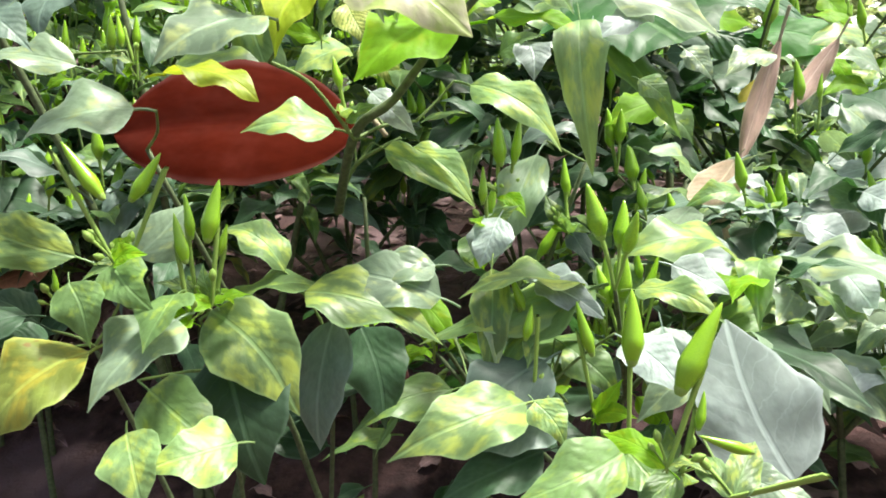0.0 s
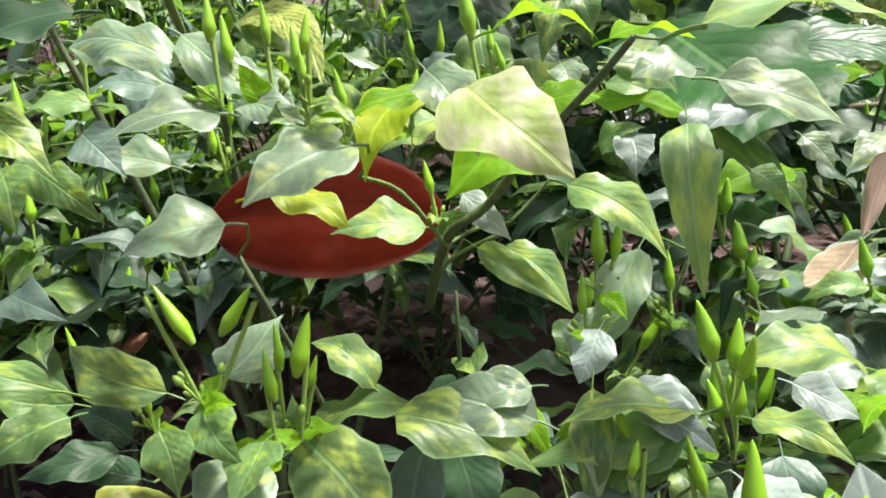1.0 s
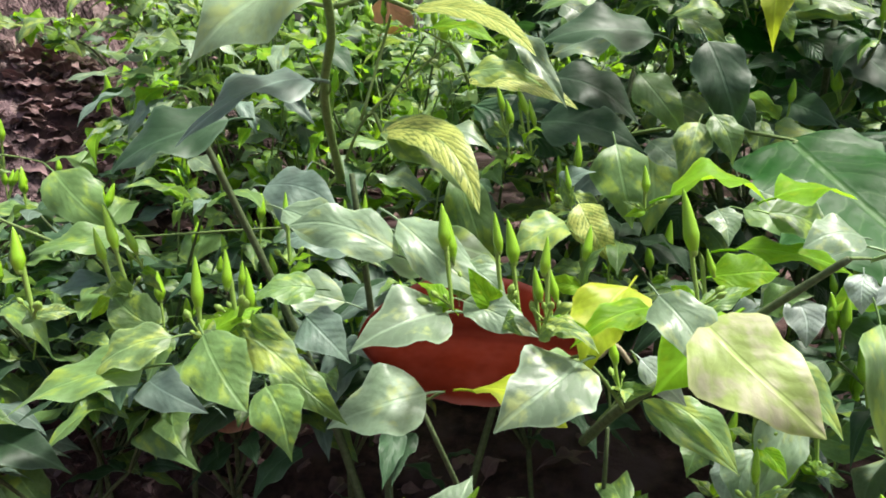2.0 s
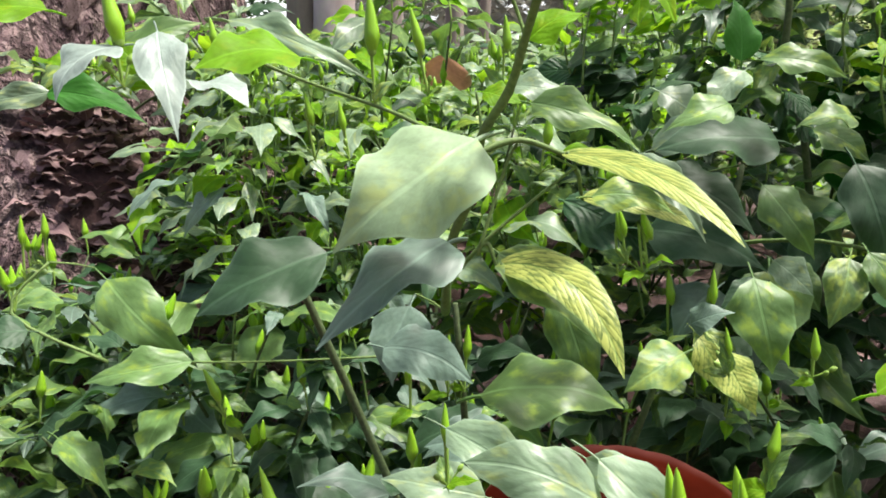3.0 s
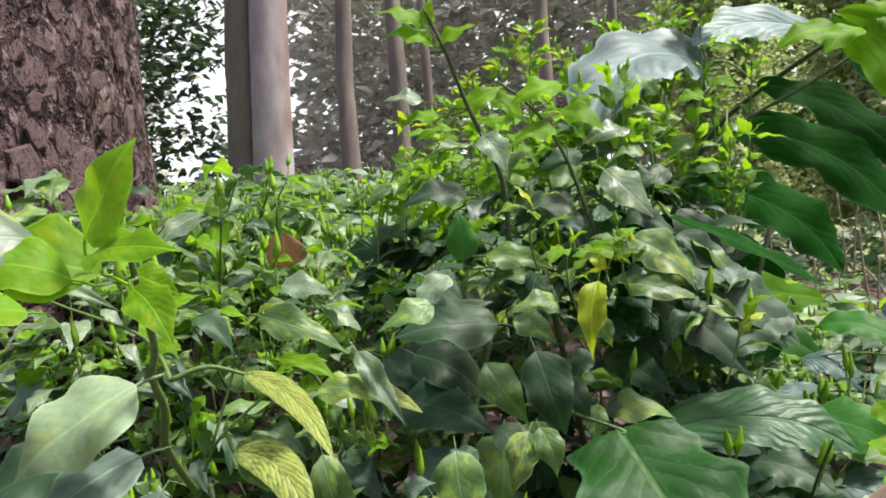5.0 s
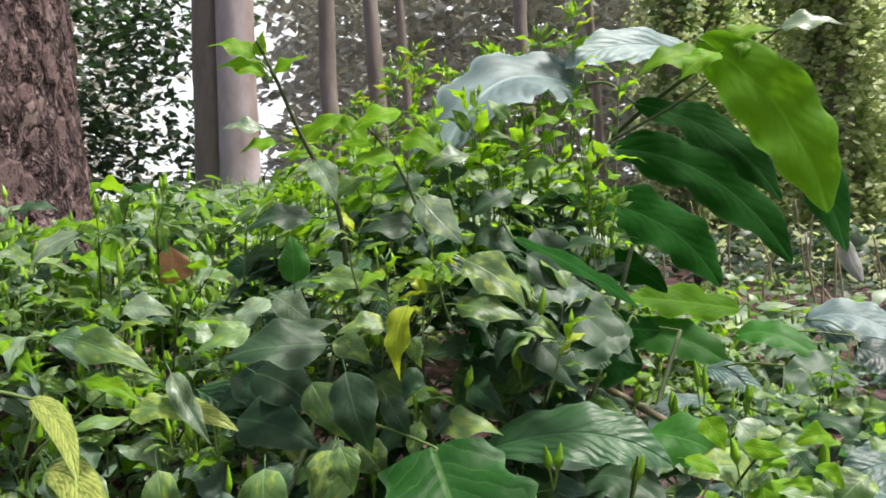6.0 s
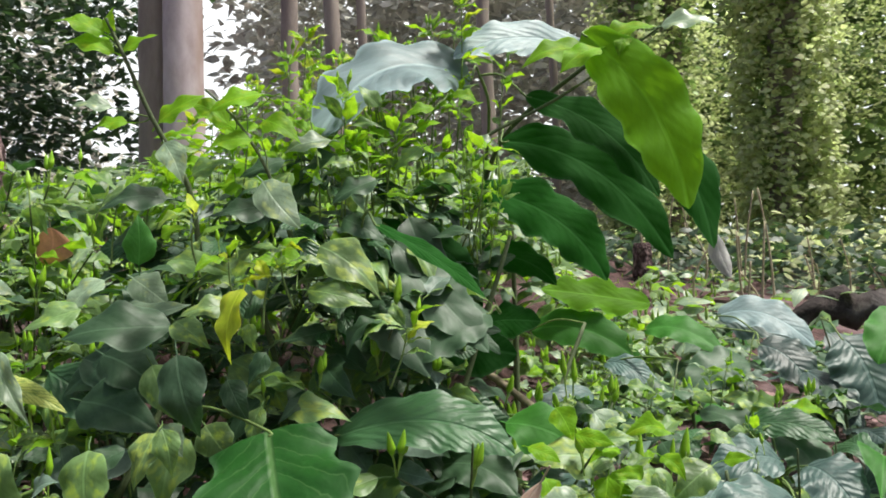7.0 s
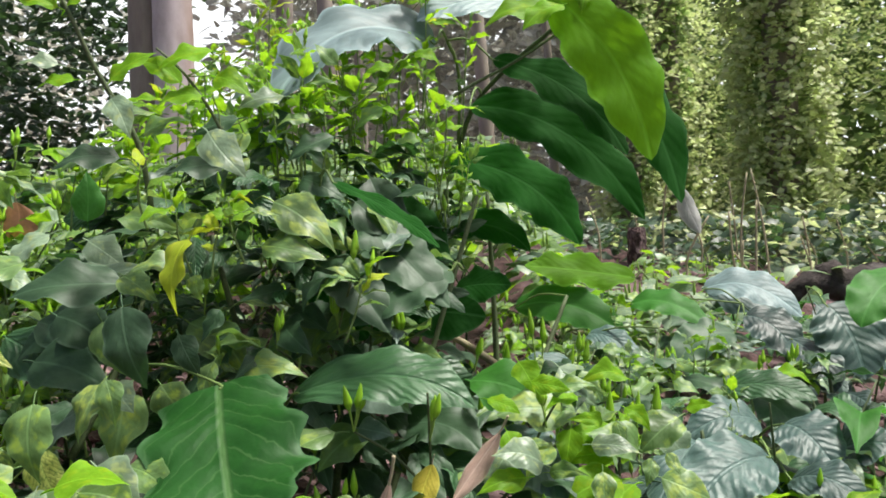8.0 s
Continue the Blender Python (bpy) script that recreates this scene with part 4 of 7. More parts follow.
stalk(core, "branch", 0.0016, 0.0012, (-0.103, 0.479, 0.640), (-0.124, 0.458, 0.675), (-0.138, 0.425, 0.685))
stalk(core, "branch", 0.0014, 0.001, (-0.103, 0.479, 0.640), (-0.087, 0.494, 0.649), (-0.067, 0.508, 0.652))
stalk(core, "branch", 0.0018, 0.0013, (-0.134, 0.541, 0.596), (-0.116, 0.527, 0.625), (-0.082, 0.525, 0.642))
leaf(tall, "young", (-0.262, 0.345, 1.036), (-0.224, 0.331, 1.092), 0.062, 10, 0)
leaf(tall, "pale", (-0.296, 0.348, 1.036), (-0.354, 0.296, 1.009), 0.052, -15, 2)
leaf(tall, "young", (-0.270, 0.343, 1.012), (-0.326, 0.301, 1.019), 0.047, 0, 1)
leaf(tall, "young", (-0.251, 0.337, 1.025), (-0.185, 0.320, 1.027), 0.035, -10, 1)
leaf(tall, "young", (-0.235, 0.351, 1.005), (-0.203, 0.337, 0.975), 0.026, 0, 1)
leaf(tall, "young", (-0.265, 0.364, 1.015), (-0.338, 0.334, 1.038), 0.085, 0, 1)
leaf(tall, "young", (-0.274, 0.433, 0.983), (-0.245, 0.442, 0.998), 0.029, 0, 1)
leaf(tall, "young", (-0.279, 0.412, 1.016), (-0.241, 0.412, 1.000), 0.025, 0, 1)
leaf(tall, "young", (-0.300, 0.385, 1.010), (-0.340, 0.363, 1.008), 0.029, 0, 1)
leaf(tall, "young", (-0.309, 0.484, 0.962), (-0.285, 0.481, 0.955), 0.020, 0, 1)
leaf(tall, "frost", (-0.306, 0.453, 0.933), (-0.376, 0.400, 0.880), 0.084, 0, 1)
leaf(tall, "grey", (-0.334, 0.495, 0.870), (-0.382, 0.396, 0.828), 0.047, 0, 1)
leaf(tall, "young", (-0.279, 0.637, 0.928), (-0.216, 0.634, 0.909), 0.021, -10, 1)
leaf(tall, "grey", (-0.398, 0.619, 0.804), (-0.405, 0.584, 0.748), 0.082, 0, 0)
leaf(tall, "dark", (-0.455, 0.584, 0.850), (-0.541, 0.527, 0.812), 0.070, 0, 1)
leaf(tall, "mottled", (-0.094, 0.832, 0.814), (-0.097, 0.796, 0.730), 0.064, 0, 1)
leaf(tall, "green", (-0.078, 0.878, 0.814), (-0.036, 0.867, 0.771), 0.047, 0, 1)
leaf(tall, "variegated", (-0.164, 0.768, 0.760), (-0.124, 0.756, 0.702), 0.038, 0, 1)
leaf(tall, "mottled", (-0.176, 0.743, 0.748), (-0.227, 0.707, 0.721), 0.047, 0, 1)
leaf(tall, "grey", (-0.143, 0.817, 0.797), (-0.183, 0.783, 0.754), 0.050, 0, 1)
# white stands for sky sheen on these upturned leaves
leaf(tall, "white", (-0.489, 0.424, 0.996), (-0.455, 0.390, 0.936), 0.028, 0, 1, out=(0.1, -0.25, 0.95))
leaf(tall, "white", (-0.478, 0.436, 0.964), (-0.434, 0.428, 0.957), 0.032, 0, 1, out=(0.1, -0.25, 0.95))
leaf(tall, "white", (-0.504, 0.409, 0.986), (-0.520, 0.372, 0.957), 0.043, 0, 1, out=(0.1, -0.25, 0.95))
leaf(tall, "young", (-0.431, 0.492, 0.988), (-0.480, 0.447, 0.979), 0.045, 0, 1)
leaf(tall, "pale", (-0.538, 0.588, 1.034), (-0.417, 0.590, 0.986), 0.026, 0, 1)
leaf(tall, "young", (-0.571, 0.432, 1.014), (-0.617, 0.409, 1.012), 0.036, 0, 1)
leaf(tall, "pale", (-0.556, 0.414, 0.962), (-0.601, 0.390, 0.950), 0.016, -30, 1)
leaf(tall, "biggreen", (-0.558, 0.413, 0.962), (-0.501, 0.429, 0.944), 0.023, 0, 1)
leaf(tall, "young", (-0.517, 0.446, 0.976), (-0.537, 0.441, 0.997), 0.019, 0, 1)
leaf(tall, "green", (-0.551, 0.458, 0.978), (-0.499, 0.484, 1.015), 0.029, 0, 1)
leaf(tall, "green", (-0.350, 0.671, 0.717), (-0.228, 0.675, 0.725), 0.077, -20, 1)
leaf(tall, "pale", (-0.208, 0.887, 0.935), (-0.111, 0.906, 0.967), 0.054, 0, 1)
leaf(tall, "young", (-0.163, 1.116, 1.139), (-0.000, 1.142, 1.134), 0.126, -10, 1)
leaf(tall, "pale", (-0.201, 0.923, 0.999), (-0.151, 0.925, 0.963), 0.053, 0, 1)
leaf(tall, "green", (-0.722, 0.662, 0.808), (-0.626, 0.655, 0.733), 0.053, 0, 1)
leaf(tall, "green", (-0.615, 0.638, 0.739), (-0.700, 0.592, 0.729), 0.038, 0, 1)
leaf(tall, "dark", (-0.720, 0.557, 0.779), (-0.754, 0.527, 0.776), 0.039, 0, 1)
leaf(tall, "green", (-0.297, 0.783, 0.801), (-0.255, 0.770, 0.686), 0.047, 0, 1)
leaf(tall, "green", (-0.078, 0.953, 0.884), (0.006, 0.954, 0.811), 0.058, 0, 1)
pod(tall, (-0.512, 0.408, 1.026), (-0.503, 0.409, 0.988), (-0.505, 0.413, 0.964))
pod(tall, (-0.514, 0.522, 1.023), (-0.511, 0.522, 1.004), (-0.508, 0.527, 0.984))
pod(tall, (-0.393, 0.609, 1.041), (-0.384, 0.611, 1.006), (-0.380, 0.615, 0.972))
pod(tall, (-0.424, 0.601, 1.052), (-0.421, 0.600, 1.006), (-0.421, 0.604, 0.968))
pod(tall, (-0.372, 0.646, 0.776), (-0.372, 0.645, 0.747), (-0.374, 0.649, 0.722))
pod(tall, (-0.399, 0.618, 0.768), (-0.400, 0.616, 0.740), (-0.399, 0.621, 0.716))
pod(tall, (-0.190, 0.804, 0.816), (-0.186, 0.804, 0.783), (-0.189, 0.807, 0.750))
pod(tall, (-0.240, 0.771, 0.875), (-0.235, 0.772, 0.848), (-0.238, 0.775, 0.815))
pod(tall, (-0.217, 0.778, 0.874), (-0.211, 0.779, 0.847), (-0.215, 0.781, 0.815))
pod(tall, (-0.361, 0.671, 0.780), (-0.362, 0.669, 0.751), (-0.365, 0.672, 0.720))
pod(tall, (-0.072, 0.846, 0.744), (-0.076, 0.843, 0.708), (-0.077, 0.847, 0.679))
pod(tall, (-0.481, 0.603, 0.979), (-0.474, 0.603, 0.952), (-0.474, 0.607, 0.924))
pod(tall, (-0.469, 0.647, 0.974), (-0.465, 0.648, 0.949), (-0.462, 0.652, 0.923))
pod(tall, (-0.817, 0.689, 0.871), (-0.816, 0.689, 0.845), (-0.819, 0.692, 0.812))
pod(tall, (-0.840, 0.683, 0.869), (-0.839, 0.682, 0.839), (-0.841, 0.685, 0.800))
pod(tall, (-0.550, 0.553, 0.759), (-0.538, 0.556, 0.732), (-0.536, 0.561, 0.717))
pod(tall, (-0.132, 0.776, 0.725), (-0.134, 0.774, 0.702), (-0.136, 0.778, 0.677))
stalk(tall, "main_stem", 0.0042, 0.002, (-0.375, 0.646, 0.795), (-0.347, 0.553, 0.861), (-0.320, 0.510, 0.904), (-0.309, 0.478, 0.934), (-0.287, 0.449, 0.959), (-0.274, 0.422, 0.983), (-0.258, 0.387, 1.012), (-0.252, 0.373, 1.029))
stalk(tall, "branch", 0.0018, 0.0012, (-0.379, 0.667, 0.812), (-0.343, 0.637, 0.853), (-0.297, 0.652, 0.894), (-0.270, 0.660, 0.916))
stalk(tall, "branch", 0.002, 0.0013, (-0.321, 0.521, 0.926), (-0.364, 0.572, 0.942), (-0.409, 0.602, 0.961), (-0.485, 0.602, 0.988), (-0.537, 0.588, 1.012))
stalk(tall, "branch", 0.0016, 0.0012, (-0.341, 0.616, 0.847), (-0.320, 0.625, 0.918), (-0.308, 0.609, 0.935))
stalk(tall, "branch", 0.0018, 0.0014, (-0.703, 0.634, 0.734), (-0.789, 0.611, 0.781), (-0.768, 0.639, 0.827))
stalk(tall, "branch", 0.0012, 0.001, (-0.382, 0.684, 0.750), (-0.517, 0.645, 0.744), (-0.615, 0.638, 0.738))
leaf(bush, "yellow", (0.025, 0.770, 0.987), (0.014, 0.749, 0.908), 0.031, 10, 2)
leaf(bush, "green", (0.025, 0.781, 0.948), (0.036, 0.774, 0.917), 0.035, 10, 1)
leaf(bush, "mottled", (-0.050, 0.717, 0.841), (-0.067, 0.694, 0.788), 0.043, 0, 1)
leaf(bush, "green", (-0.038, 0.709, 0.847), (-0.021, 0.693, 0.802), 0.038, 0, 1)
leaf(bush, "dark", (-0.042, 0.748, 0.918), (-0.013, 0.735, 0.833), 0.057, 0, 1)
leaf(bush, "green", (0.023, 1.007, 0.881), (0.104, 1.005, 0.809), 0.058, 0, 1)
leaf(bush, "mottled", (0.022, 0.896, 0.830), (0.105, 0.893, 0.823), 0.041, 0, 1)
leaf(bush, "pale", (-0.132, 0.757, 1.000), (-0.166, 0.731, 0.963), 0.076, 0, 1)
leaf(bush, "pale", (-0.100, 0.832, 1.162), (-0.071, 0.819, 1.113), 0.056, 0, 1)
leaf(bush, "pale", (0.037, 0.801, 1.107), (0.087, 0.782, 1.054), 0.053, 0, 1)
leaf(bush, "dark", (-0.004, 0.925, 1.088), (-0.080, 0.889, 1.076), 0.057, 0, 1)
leaf(bush, "dark", (-0.134, 0.898, 1.101), (-0.211, 0.862, 1.092), 0.047, 0, 1)
leaf(bush, "green", (0.052, 0.899, 0.980), (0.136, 0.896, 0.960), 0.040, 0, 1)
leaf(bush, "mottled", (0.062, 0.920, 1.035), (0.143, 0.918, 0.971), 0.073, 0, 1)
leaf(bush, "dark", (-0.092, 0.828, 0.941), (-0.202, 0.775, 0.940), 0.075, 0, 1)
leaf(bush, "green", (-0.068, 0.793, 0.951), (-0.021, 0.782, 0.922), 0.039, 0, 1)
leaf(bush, "dark", (0.137, 1.108, 1.079), (0.210, 1.096, 0.938), 0.065, 0, 1)
leaf(bush, "green", (-0.145, 0.735, 0.970), (-0.200, 0.704, 0.951), 0.049, 0, 1)
leaf(bush, "green", (-0.306, 0.660, 0.969), (-0.215, 0.660, 0.934), 0.036, 0, 1)
leaf(bush, "biggreen", (-0.128, 0.819, 1.016), (-0.134, 0.827, 1.079), 0.040, 20, 0)
leaf(bush, "young", (-0.155, 0.808, 1.291), (-0.150, 0.808, 1.325), 0.040, 0, 0)
leaf(bush, "young", (-0.160, 0.807, 1.291), (-0.212, 0.785, 1.307), 0.046, 0, 1)
leaf(bush, "young", (-0.149, 0.810, 1.269), (-0.202, 0.788, 1.283), 0.053, 0, 1)
leaf(bush, "young", (-0.147, 0.820, 1.269), (-0.099, 0.820, 1.290), 0.061, 0, 1)
leaf(bush, "young", (-0.153, 0.841, 1.191), (-0.196, 0.822, 1.179), 0.058, 0, 1)
leaf(bush, "pale", (-0.171, 0.837, 1.210), (-0.218, 0.817, 1.212), 0.027, 0, 1)
leaf(bush, "young", (-0.012, 0.921, 1.233), (-0.073, 0.888, 1.211), 0.063, 0, 1)
leaf(bush, "young", (-0.010, 0.922, 1.200), (0.043, 0.913, 1.167), 0.049, 0, 1)
leaf(bush, "young", (-0.019, 0.900, 1.172), (-0.073, 0.869, 1.154), 0.057, 0, 1)
leaf(bush, "pale", (0.067, 0.959, 1.176), (0.014, 0.928, 1.164), 0.046, 0, 1)
leaf(bush, "young", (-0.064, 0.931, 1.199), (-0.114, 0.920, 1.231), 0.040, 0, 1)
leaf(bush, "young", (-0.143, 0.894, 1.199), (-0.084, 0.906, 1.237), 0.053, 0, 1)
leaf(bush, "green", (-0.103, 0.904, 1.131), (-0.045, 0.916, 1.150), 0.059, 0, 1)
leaf(bush, "dark", (0.007, 0.947, 1.150), (-0.049, 0.925, 1.129), 0.072, 0, 1)
leaf(bush, "green", (0.088, 0.995, 1.150), (0.045, 0.975, 1.143), 0.064, 0, 1)
leaf(bush, "dark", (0.118, 1.001, 1.125), (0.061, 0.969, 1.096), 0.081, 0, 1)
leaf(bush, "dark", (0.063, 1.021, 1.075), (0.127, 1.015, 1.040), 0.070, 0, 1)
leaf(bush, "dark", (0.128, 1.056, 1.040), (0.206, 1.053, 0.981), 0.060, 0, 1)
leaf(bush, "dark", (0.003, 0.880, 0.904), (-0.013, 0.857, 0.866), 0.060, 0, 1)
leaf(bush, "dark", (-0.021, 0.824, 0.879), (0.009, 0.811, 0.835), 0.050, 0, 1)
leaf(bush, "green", (0.016, 0.833, 0.847), (0.011, 0.812, 0.809), 0.050, 0, 1)
leaf(bush, "dark", (-0.110, 0.756, 0.813), (-0.149, 0.728, 0.793), 0.045, 0, 1)
leaf(bush, "pale", (-0.349, 0.804, 0.997), (-0.285, 0.808, 0.985), 0.037, 0, 1)
leaf(bush, "green", (-0.108, 0.854, 1.021), (-0.026, 0.851, 1.004), 0.035, 0, 1)
leaf(bush, "mottled", (-0.024, 0.842, 0.964), (-0.076, 0.811, 0.958), 0.039, 0, 1)
leaf(bush, "dark", (0.055, 0.962, 0.922), (0.001, 0.930, 0.912), 0.072, 0, 1)
leaf(bush, "dark", (0.097, 1.053, 0.896), (0.179, 1.049, 0.910), 0.064, 0, 1)
leaf(bush, "dark", (0.043, 1.062, 0.879), (0.127, 1.060, 0.870), 0.072, 0, 1)
leaf(bush, "young", (0.442, 1.268, 1.368), (0.530, 1.266, 1.386), 0.060, 0, 1)
leaf(bush, "pale", (0.528, 1.255, 1.381), (0.614, 1.242, 1.378), 0.046, 0, 1)
leaf(bush, "young", (0.414, 1.263, 1.351), (0.306, 1.220, 1.333), 0.076, 0, 1)
leaf(bush, "young", (0.430, 1.235, 1.347), (0.366, 1.202, 1.305), 0.052, 0, 1)
leaf(bush, "young", (0.475, 1.244, 1.367), (0.458, 1.221, 1.327), 0.029, 0, 1)
leaf(bush, "young", (0.200, 1.168, 1.273), (0.241, 1.167, 1.255), 0.042, 0, 1)
leaf(bush, "young", (0.179, 1.114, 1.242), (0.138, 1.095, 1.233), 0.057, 0, 1)
leaf(bush, "young", (0.152, 1.109, 1.209), (0.195, 1.107, 1.218), 0.058, 0, 1)
leaf(bush, "green", (0.159, 1.111, 1.183), (0.118, 1.093, 1.150), 0.060, 0, 1)
leaf(bush, "green", (0.202, 1.172, 1.144), (0.159, 1.153, 1.119), 0.075, 0, 1)
leaf(bush, "pale", (0.227, 1.227, 1.212), (0.265, 1.225, 1.198), 0.048, 0, 1)
leaf(bush, "green", (0.113, 1.049, 1.235), (0.083, 1.042, 1.269), 0.042, 0, 1)
leaf(bush, "young", (0.009, 0.878, 1.023), (0.061, 0.869, 1.007), 0.038, 0, 1)
leaf(bush, "young", (0.029, 0.883, 1.015), (-0.005, 0.855, 1.017), 0.042, 0, 1)
leaf(bush, "young", (-0.134, 0.879, 1.051), (-0.098, 0.886, 1.064), 0.051, 0, 1)
leaf(bush, "dark", (-0.245, 0.879, 0.898), (-0.151, 0.879, 0.842), 0.089, 0, 1)
leaf(bush, "dark", (-0.172, 0.894, 0.905), (-0.264, 0.856, 0.855), 0.106, 0, 1)
leaf(bush, "big", (-0.301, 0.888, 0.879), (-0.191, 0.892, 0.818), 0.078, 0, 1)
leaf(bush, "dark", (0.127, 1.210, 1.005), (0.163, 1.189, 0.932), 0.080, 0, 1)
leaf(bush, "dark", (0.092, 1.235, 0.950), (0.175, 1.223, 0.874), 0.098, 0, 1)
leaf(bush, "dark", (-0.203, 0.858, 0.905), (-0.106, 0.835, 0.850), 0.082, 0, 1)
leaf(bush, "dark", (-0.212, 0.826, 0.853), (-0.096, 0.807, 0.821), 0.081, 0, 1)
pod(bush, (-0.353, 0.802, 1.068), (-0.351, 0.803, 1.033), (-0.356, 0.808, 0.998))
pod(bush, (-0.302, 0.763, 0.971), (-0.305, 0.763, 0.938), (-0.312, 0.768, 0.911))
pod(bush, (-0.157, 0.695, 0.832), (-0.157, 0.695, 0.802), (-0.163, 0.700, 0.777))
pod(bush, (0.089, 1.044, 1.233), (0.100, 1.047, 1.208), (0.102, 1.053, 1.180))
pod(bush, (-0.002, 0.879, 0.876), (-0.001, 0.880, 0.855), (-0.002, 0.885, 0.837))
stalk(bush, "stem", 0.004, 0.002, (-0.082, 0.880, 1.027), (-0.083, 0.857, 1.111), (-0.114, 0.829, 1.193), (-0.136, 0.812, 1.260), (-0.157, 0.807, 1.309))
stalk(bush, "stem", 0.003, 0.0016, (0.022, 0.932, 1.037), (-0.008, 0.924, 1.134), (-0.046, 0.914, 1.202), (-0.092, 0.924, 1.245))
stalk(bush, "stem", 0.004, 0.0016, (0.154, 1.164, 1.058), (0.177, 1.187, 1.129), (0.227, 1.227, 1.203), (0.356, 1.252, 1.271), (0.449, 1.260, 1.329), (0.547, 1.259, 1.395))
stalk(bush, "branch", 0.002, 0.0012, (0.109, 1.100, 1.177), (0.161, 1.110, 1.217), (0.187, 1.115, 1.250))
stalk(bush, "stem", 0.005, 0.003, (-0.162, 0.818, 0.739), (-0.133, 0.873, 0.836), (-0.114, 0.906, 0.918))
stalk(bush, "branch", 0.002, 0.001, (-0.019, 1.631, 1.405), (0.096, 1.653, 1.500), (0.186, 1.670, 1.596))
stalk(shrub, "stem", 0.007, 0.004, (0.153, 1.623, 1.070), (0.198, 1.579, 1.173), (0.265, 1.489, 1.271), (0.439, 1.400, 1.380))
stalk(shrub, "branch", 0.004, 0.003, (0.198, 1.579, 1.173), (0.223, 1.479, 1.306), (0.216, 1.395, 1.354))
leaf(right, "sheen", (0.819, 2.515, 0.825), (1.056, 2.478, 0.757), 0.133, 0, 1)
leaf(right, "sheen", (1.126, 2.470, 0.764), (1.238, 2.391, 0.571), 0.147, 0, 1)
leaf(right, "sheen", (0.933, 2.435, 0.739), (1.056, 2.377, 0.658), 0.110, 0, 1)
leaf(right, "grey", (0.937, 1.828, 0.625), (0.733, 1.751, 0.636), 0.075, 0, 1)
leaf(right, "green", (0.296, 1.205, 0.657), (0.422, 1.188, 0.575), 0.095, 0, 1)
leaf(right, "green", (0.738, 1.488, 0.585), (0.606, 1.425, 0.501), 0.124, 0, 1)
leaf(right, "green", (0.816, 1.604, 0.595), (0.888, 1.577, 0.552), 0.096, 0, 1)
leaf(right, "pale", (0.309, 1.053, 0.764), (0.379, 1.025, 0.738), 0.054, 0, 1)
leaf(right, "green", (0.363, 1.063, 0.776), (0.407, 1.051, 0.717), 0.043, 0, 1)
leaf(right, "green", (0.497, 1.241, 0.674), (0.435, 1.209, 0.655), 0.052, 0, 1)
leaf(right, "pale", (0.549, 1.250, 0.671), (0.587, 1.237, 0.613), 0.061, 0, 1)
leaf(right, "green", (0.174, 1.284, 0.705), (0.263, 1.279, 0.733), 0.073, 0, 1)
leaf(right, "big", (0.170, 1.079, 0.802), (0.293, 1.060, 0.770), 0.067, 0, 1)
leaf(right, "green", (0.147, 0.974, 0.736), (0.101, 0.925, 0.698), 0.063, 0, 1)
leaf(right, "green", (0.164, 1.079, 0.688), (0.218, 1.049, 0.657), 0.053, 0, 1)
leaf(right, "young", (0.352, 1.009, 0.815), (0.375, 0.994, 0.773), 0.035, 0, 1)
leaf(right, "mottled", (0.409, 1.000, 0.746), (0.326, 0.965, 0.757), 0.059, 0, 1)
leaf(right, "green", (0.499, 1.017, 0.699), (0.436, 0.985, 0.728), 0.052, 0, 1)
leaf(right, "young", (0.475, 0.983, 0.669), (0.409, 0.951, 0.654), 0.056, 0, 1)
leaf(right, "pale", (0.402, 1.069, 0.798), (0.453, 1.059, 0.745), 0.050, 0, 1)
leaf(right, "green", (0.553, 1.047, 0.732), (0.499, 1.017, 0.695), 0.050, 0, 1)
leaf(right, "pale", (0.339, 0.958, 0.711), (0.312, 0.933, 0.668), 0.052, 0, 1)
leaf(right, "young", (0.416, 0.981, 0.733), (0.407, 0.960, 0.689), 0.033, 0, 1)
leaf(right, "mottled", (0.528, 1.043, 0.655), (0.588, 1.034, 0.632), 0.057, 0, 1)
leaf(right, "young", (0.377, 0.872, 0.811), (0.420, 0.859, 0.805), 0.022, 10, 1)
leaf(right, "green", (0.516, 1.020, 0.686), (0.507, 0.999, 0.657), 0.021, -19, 1)
leaf(right, "young", (0.364, 0.901, 0.695), (0.309, 0.871, 0.685), 0.030, -6, 1)
leaf(right, "young", (0.470, 1.032, 0.688), (0.400, 0.999, 0.691), 0.034, -4, 2)
leaf(right, "green", (0.408, 1.010, 0.766), (0.442, 0.996, 0.745), 0.030, -25, 1)
leaf(right, "mottled", (0.452, 0.958, 0.686), (0.449, 0.938, 0.640), 0.029, -7, 1)
leaf(right, "young", (0.427, 0.891, 0.790), (0.391, 0.864, 0.782), 0.023, 15, 1)
leaf(right, "pale", (0.440, 0.915, 0.730), (0.495, 0.904, 0.725), 0.029, 1, 0)
leaf(right, "green", (0.471, 0.940, 0.752), (0.479, 0.922, 0.725), 0.018, 10, 0)
leaf(right, "green", (0.546, 1.004, 0.787), (0.575, 0.989, 0.775), 0.022, -10, 0)
leaf(right, "green", (0.398, 0.886, 0.798), (0.445, 0.874, 0.809), 0.027, -7, 2)
leaf(right, "young", (0.485, 1.014, 0.752), (0.514, 0.999, 0.727), 0.023, 1, 2)
leaf(right, "young", (0.483, 0.911, 0.806), (0.430, 0.881, 0.809), 0.028, -1, 2)
leaf(right, "young", (0.554, 0.965, 0.761), (0.584, 0.950, 0.770), 0.018, -2, 1)
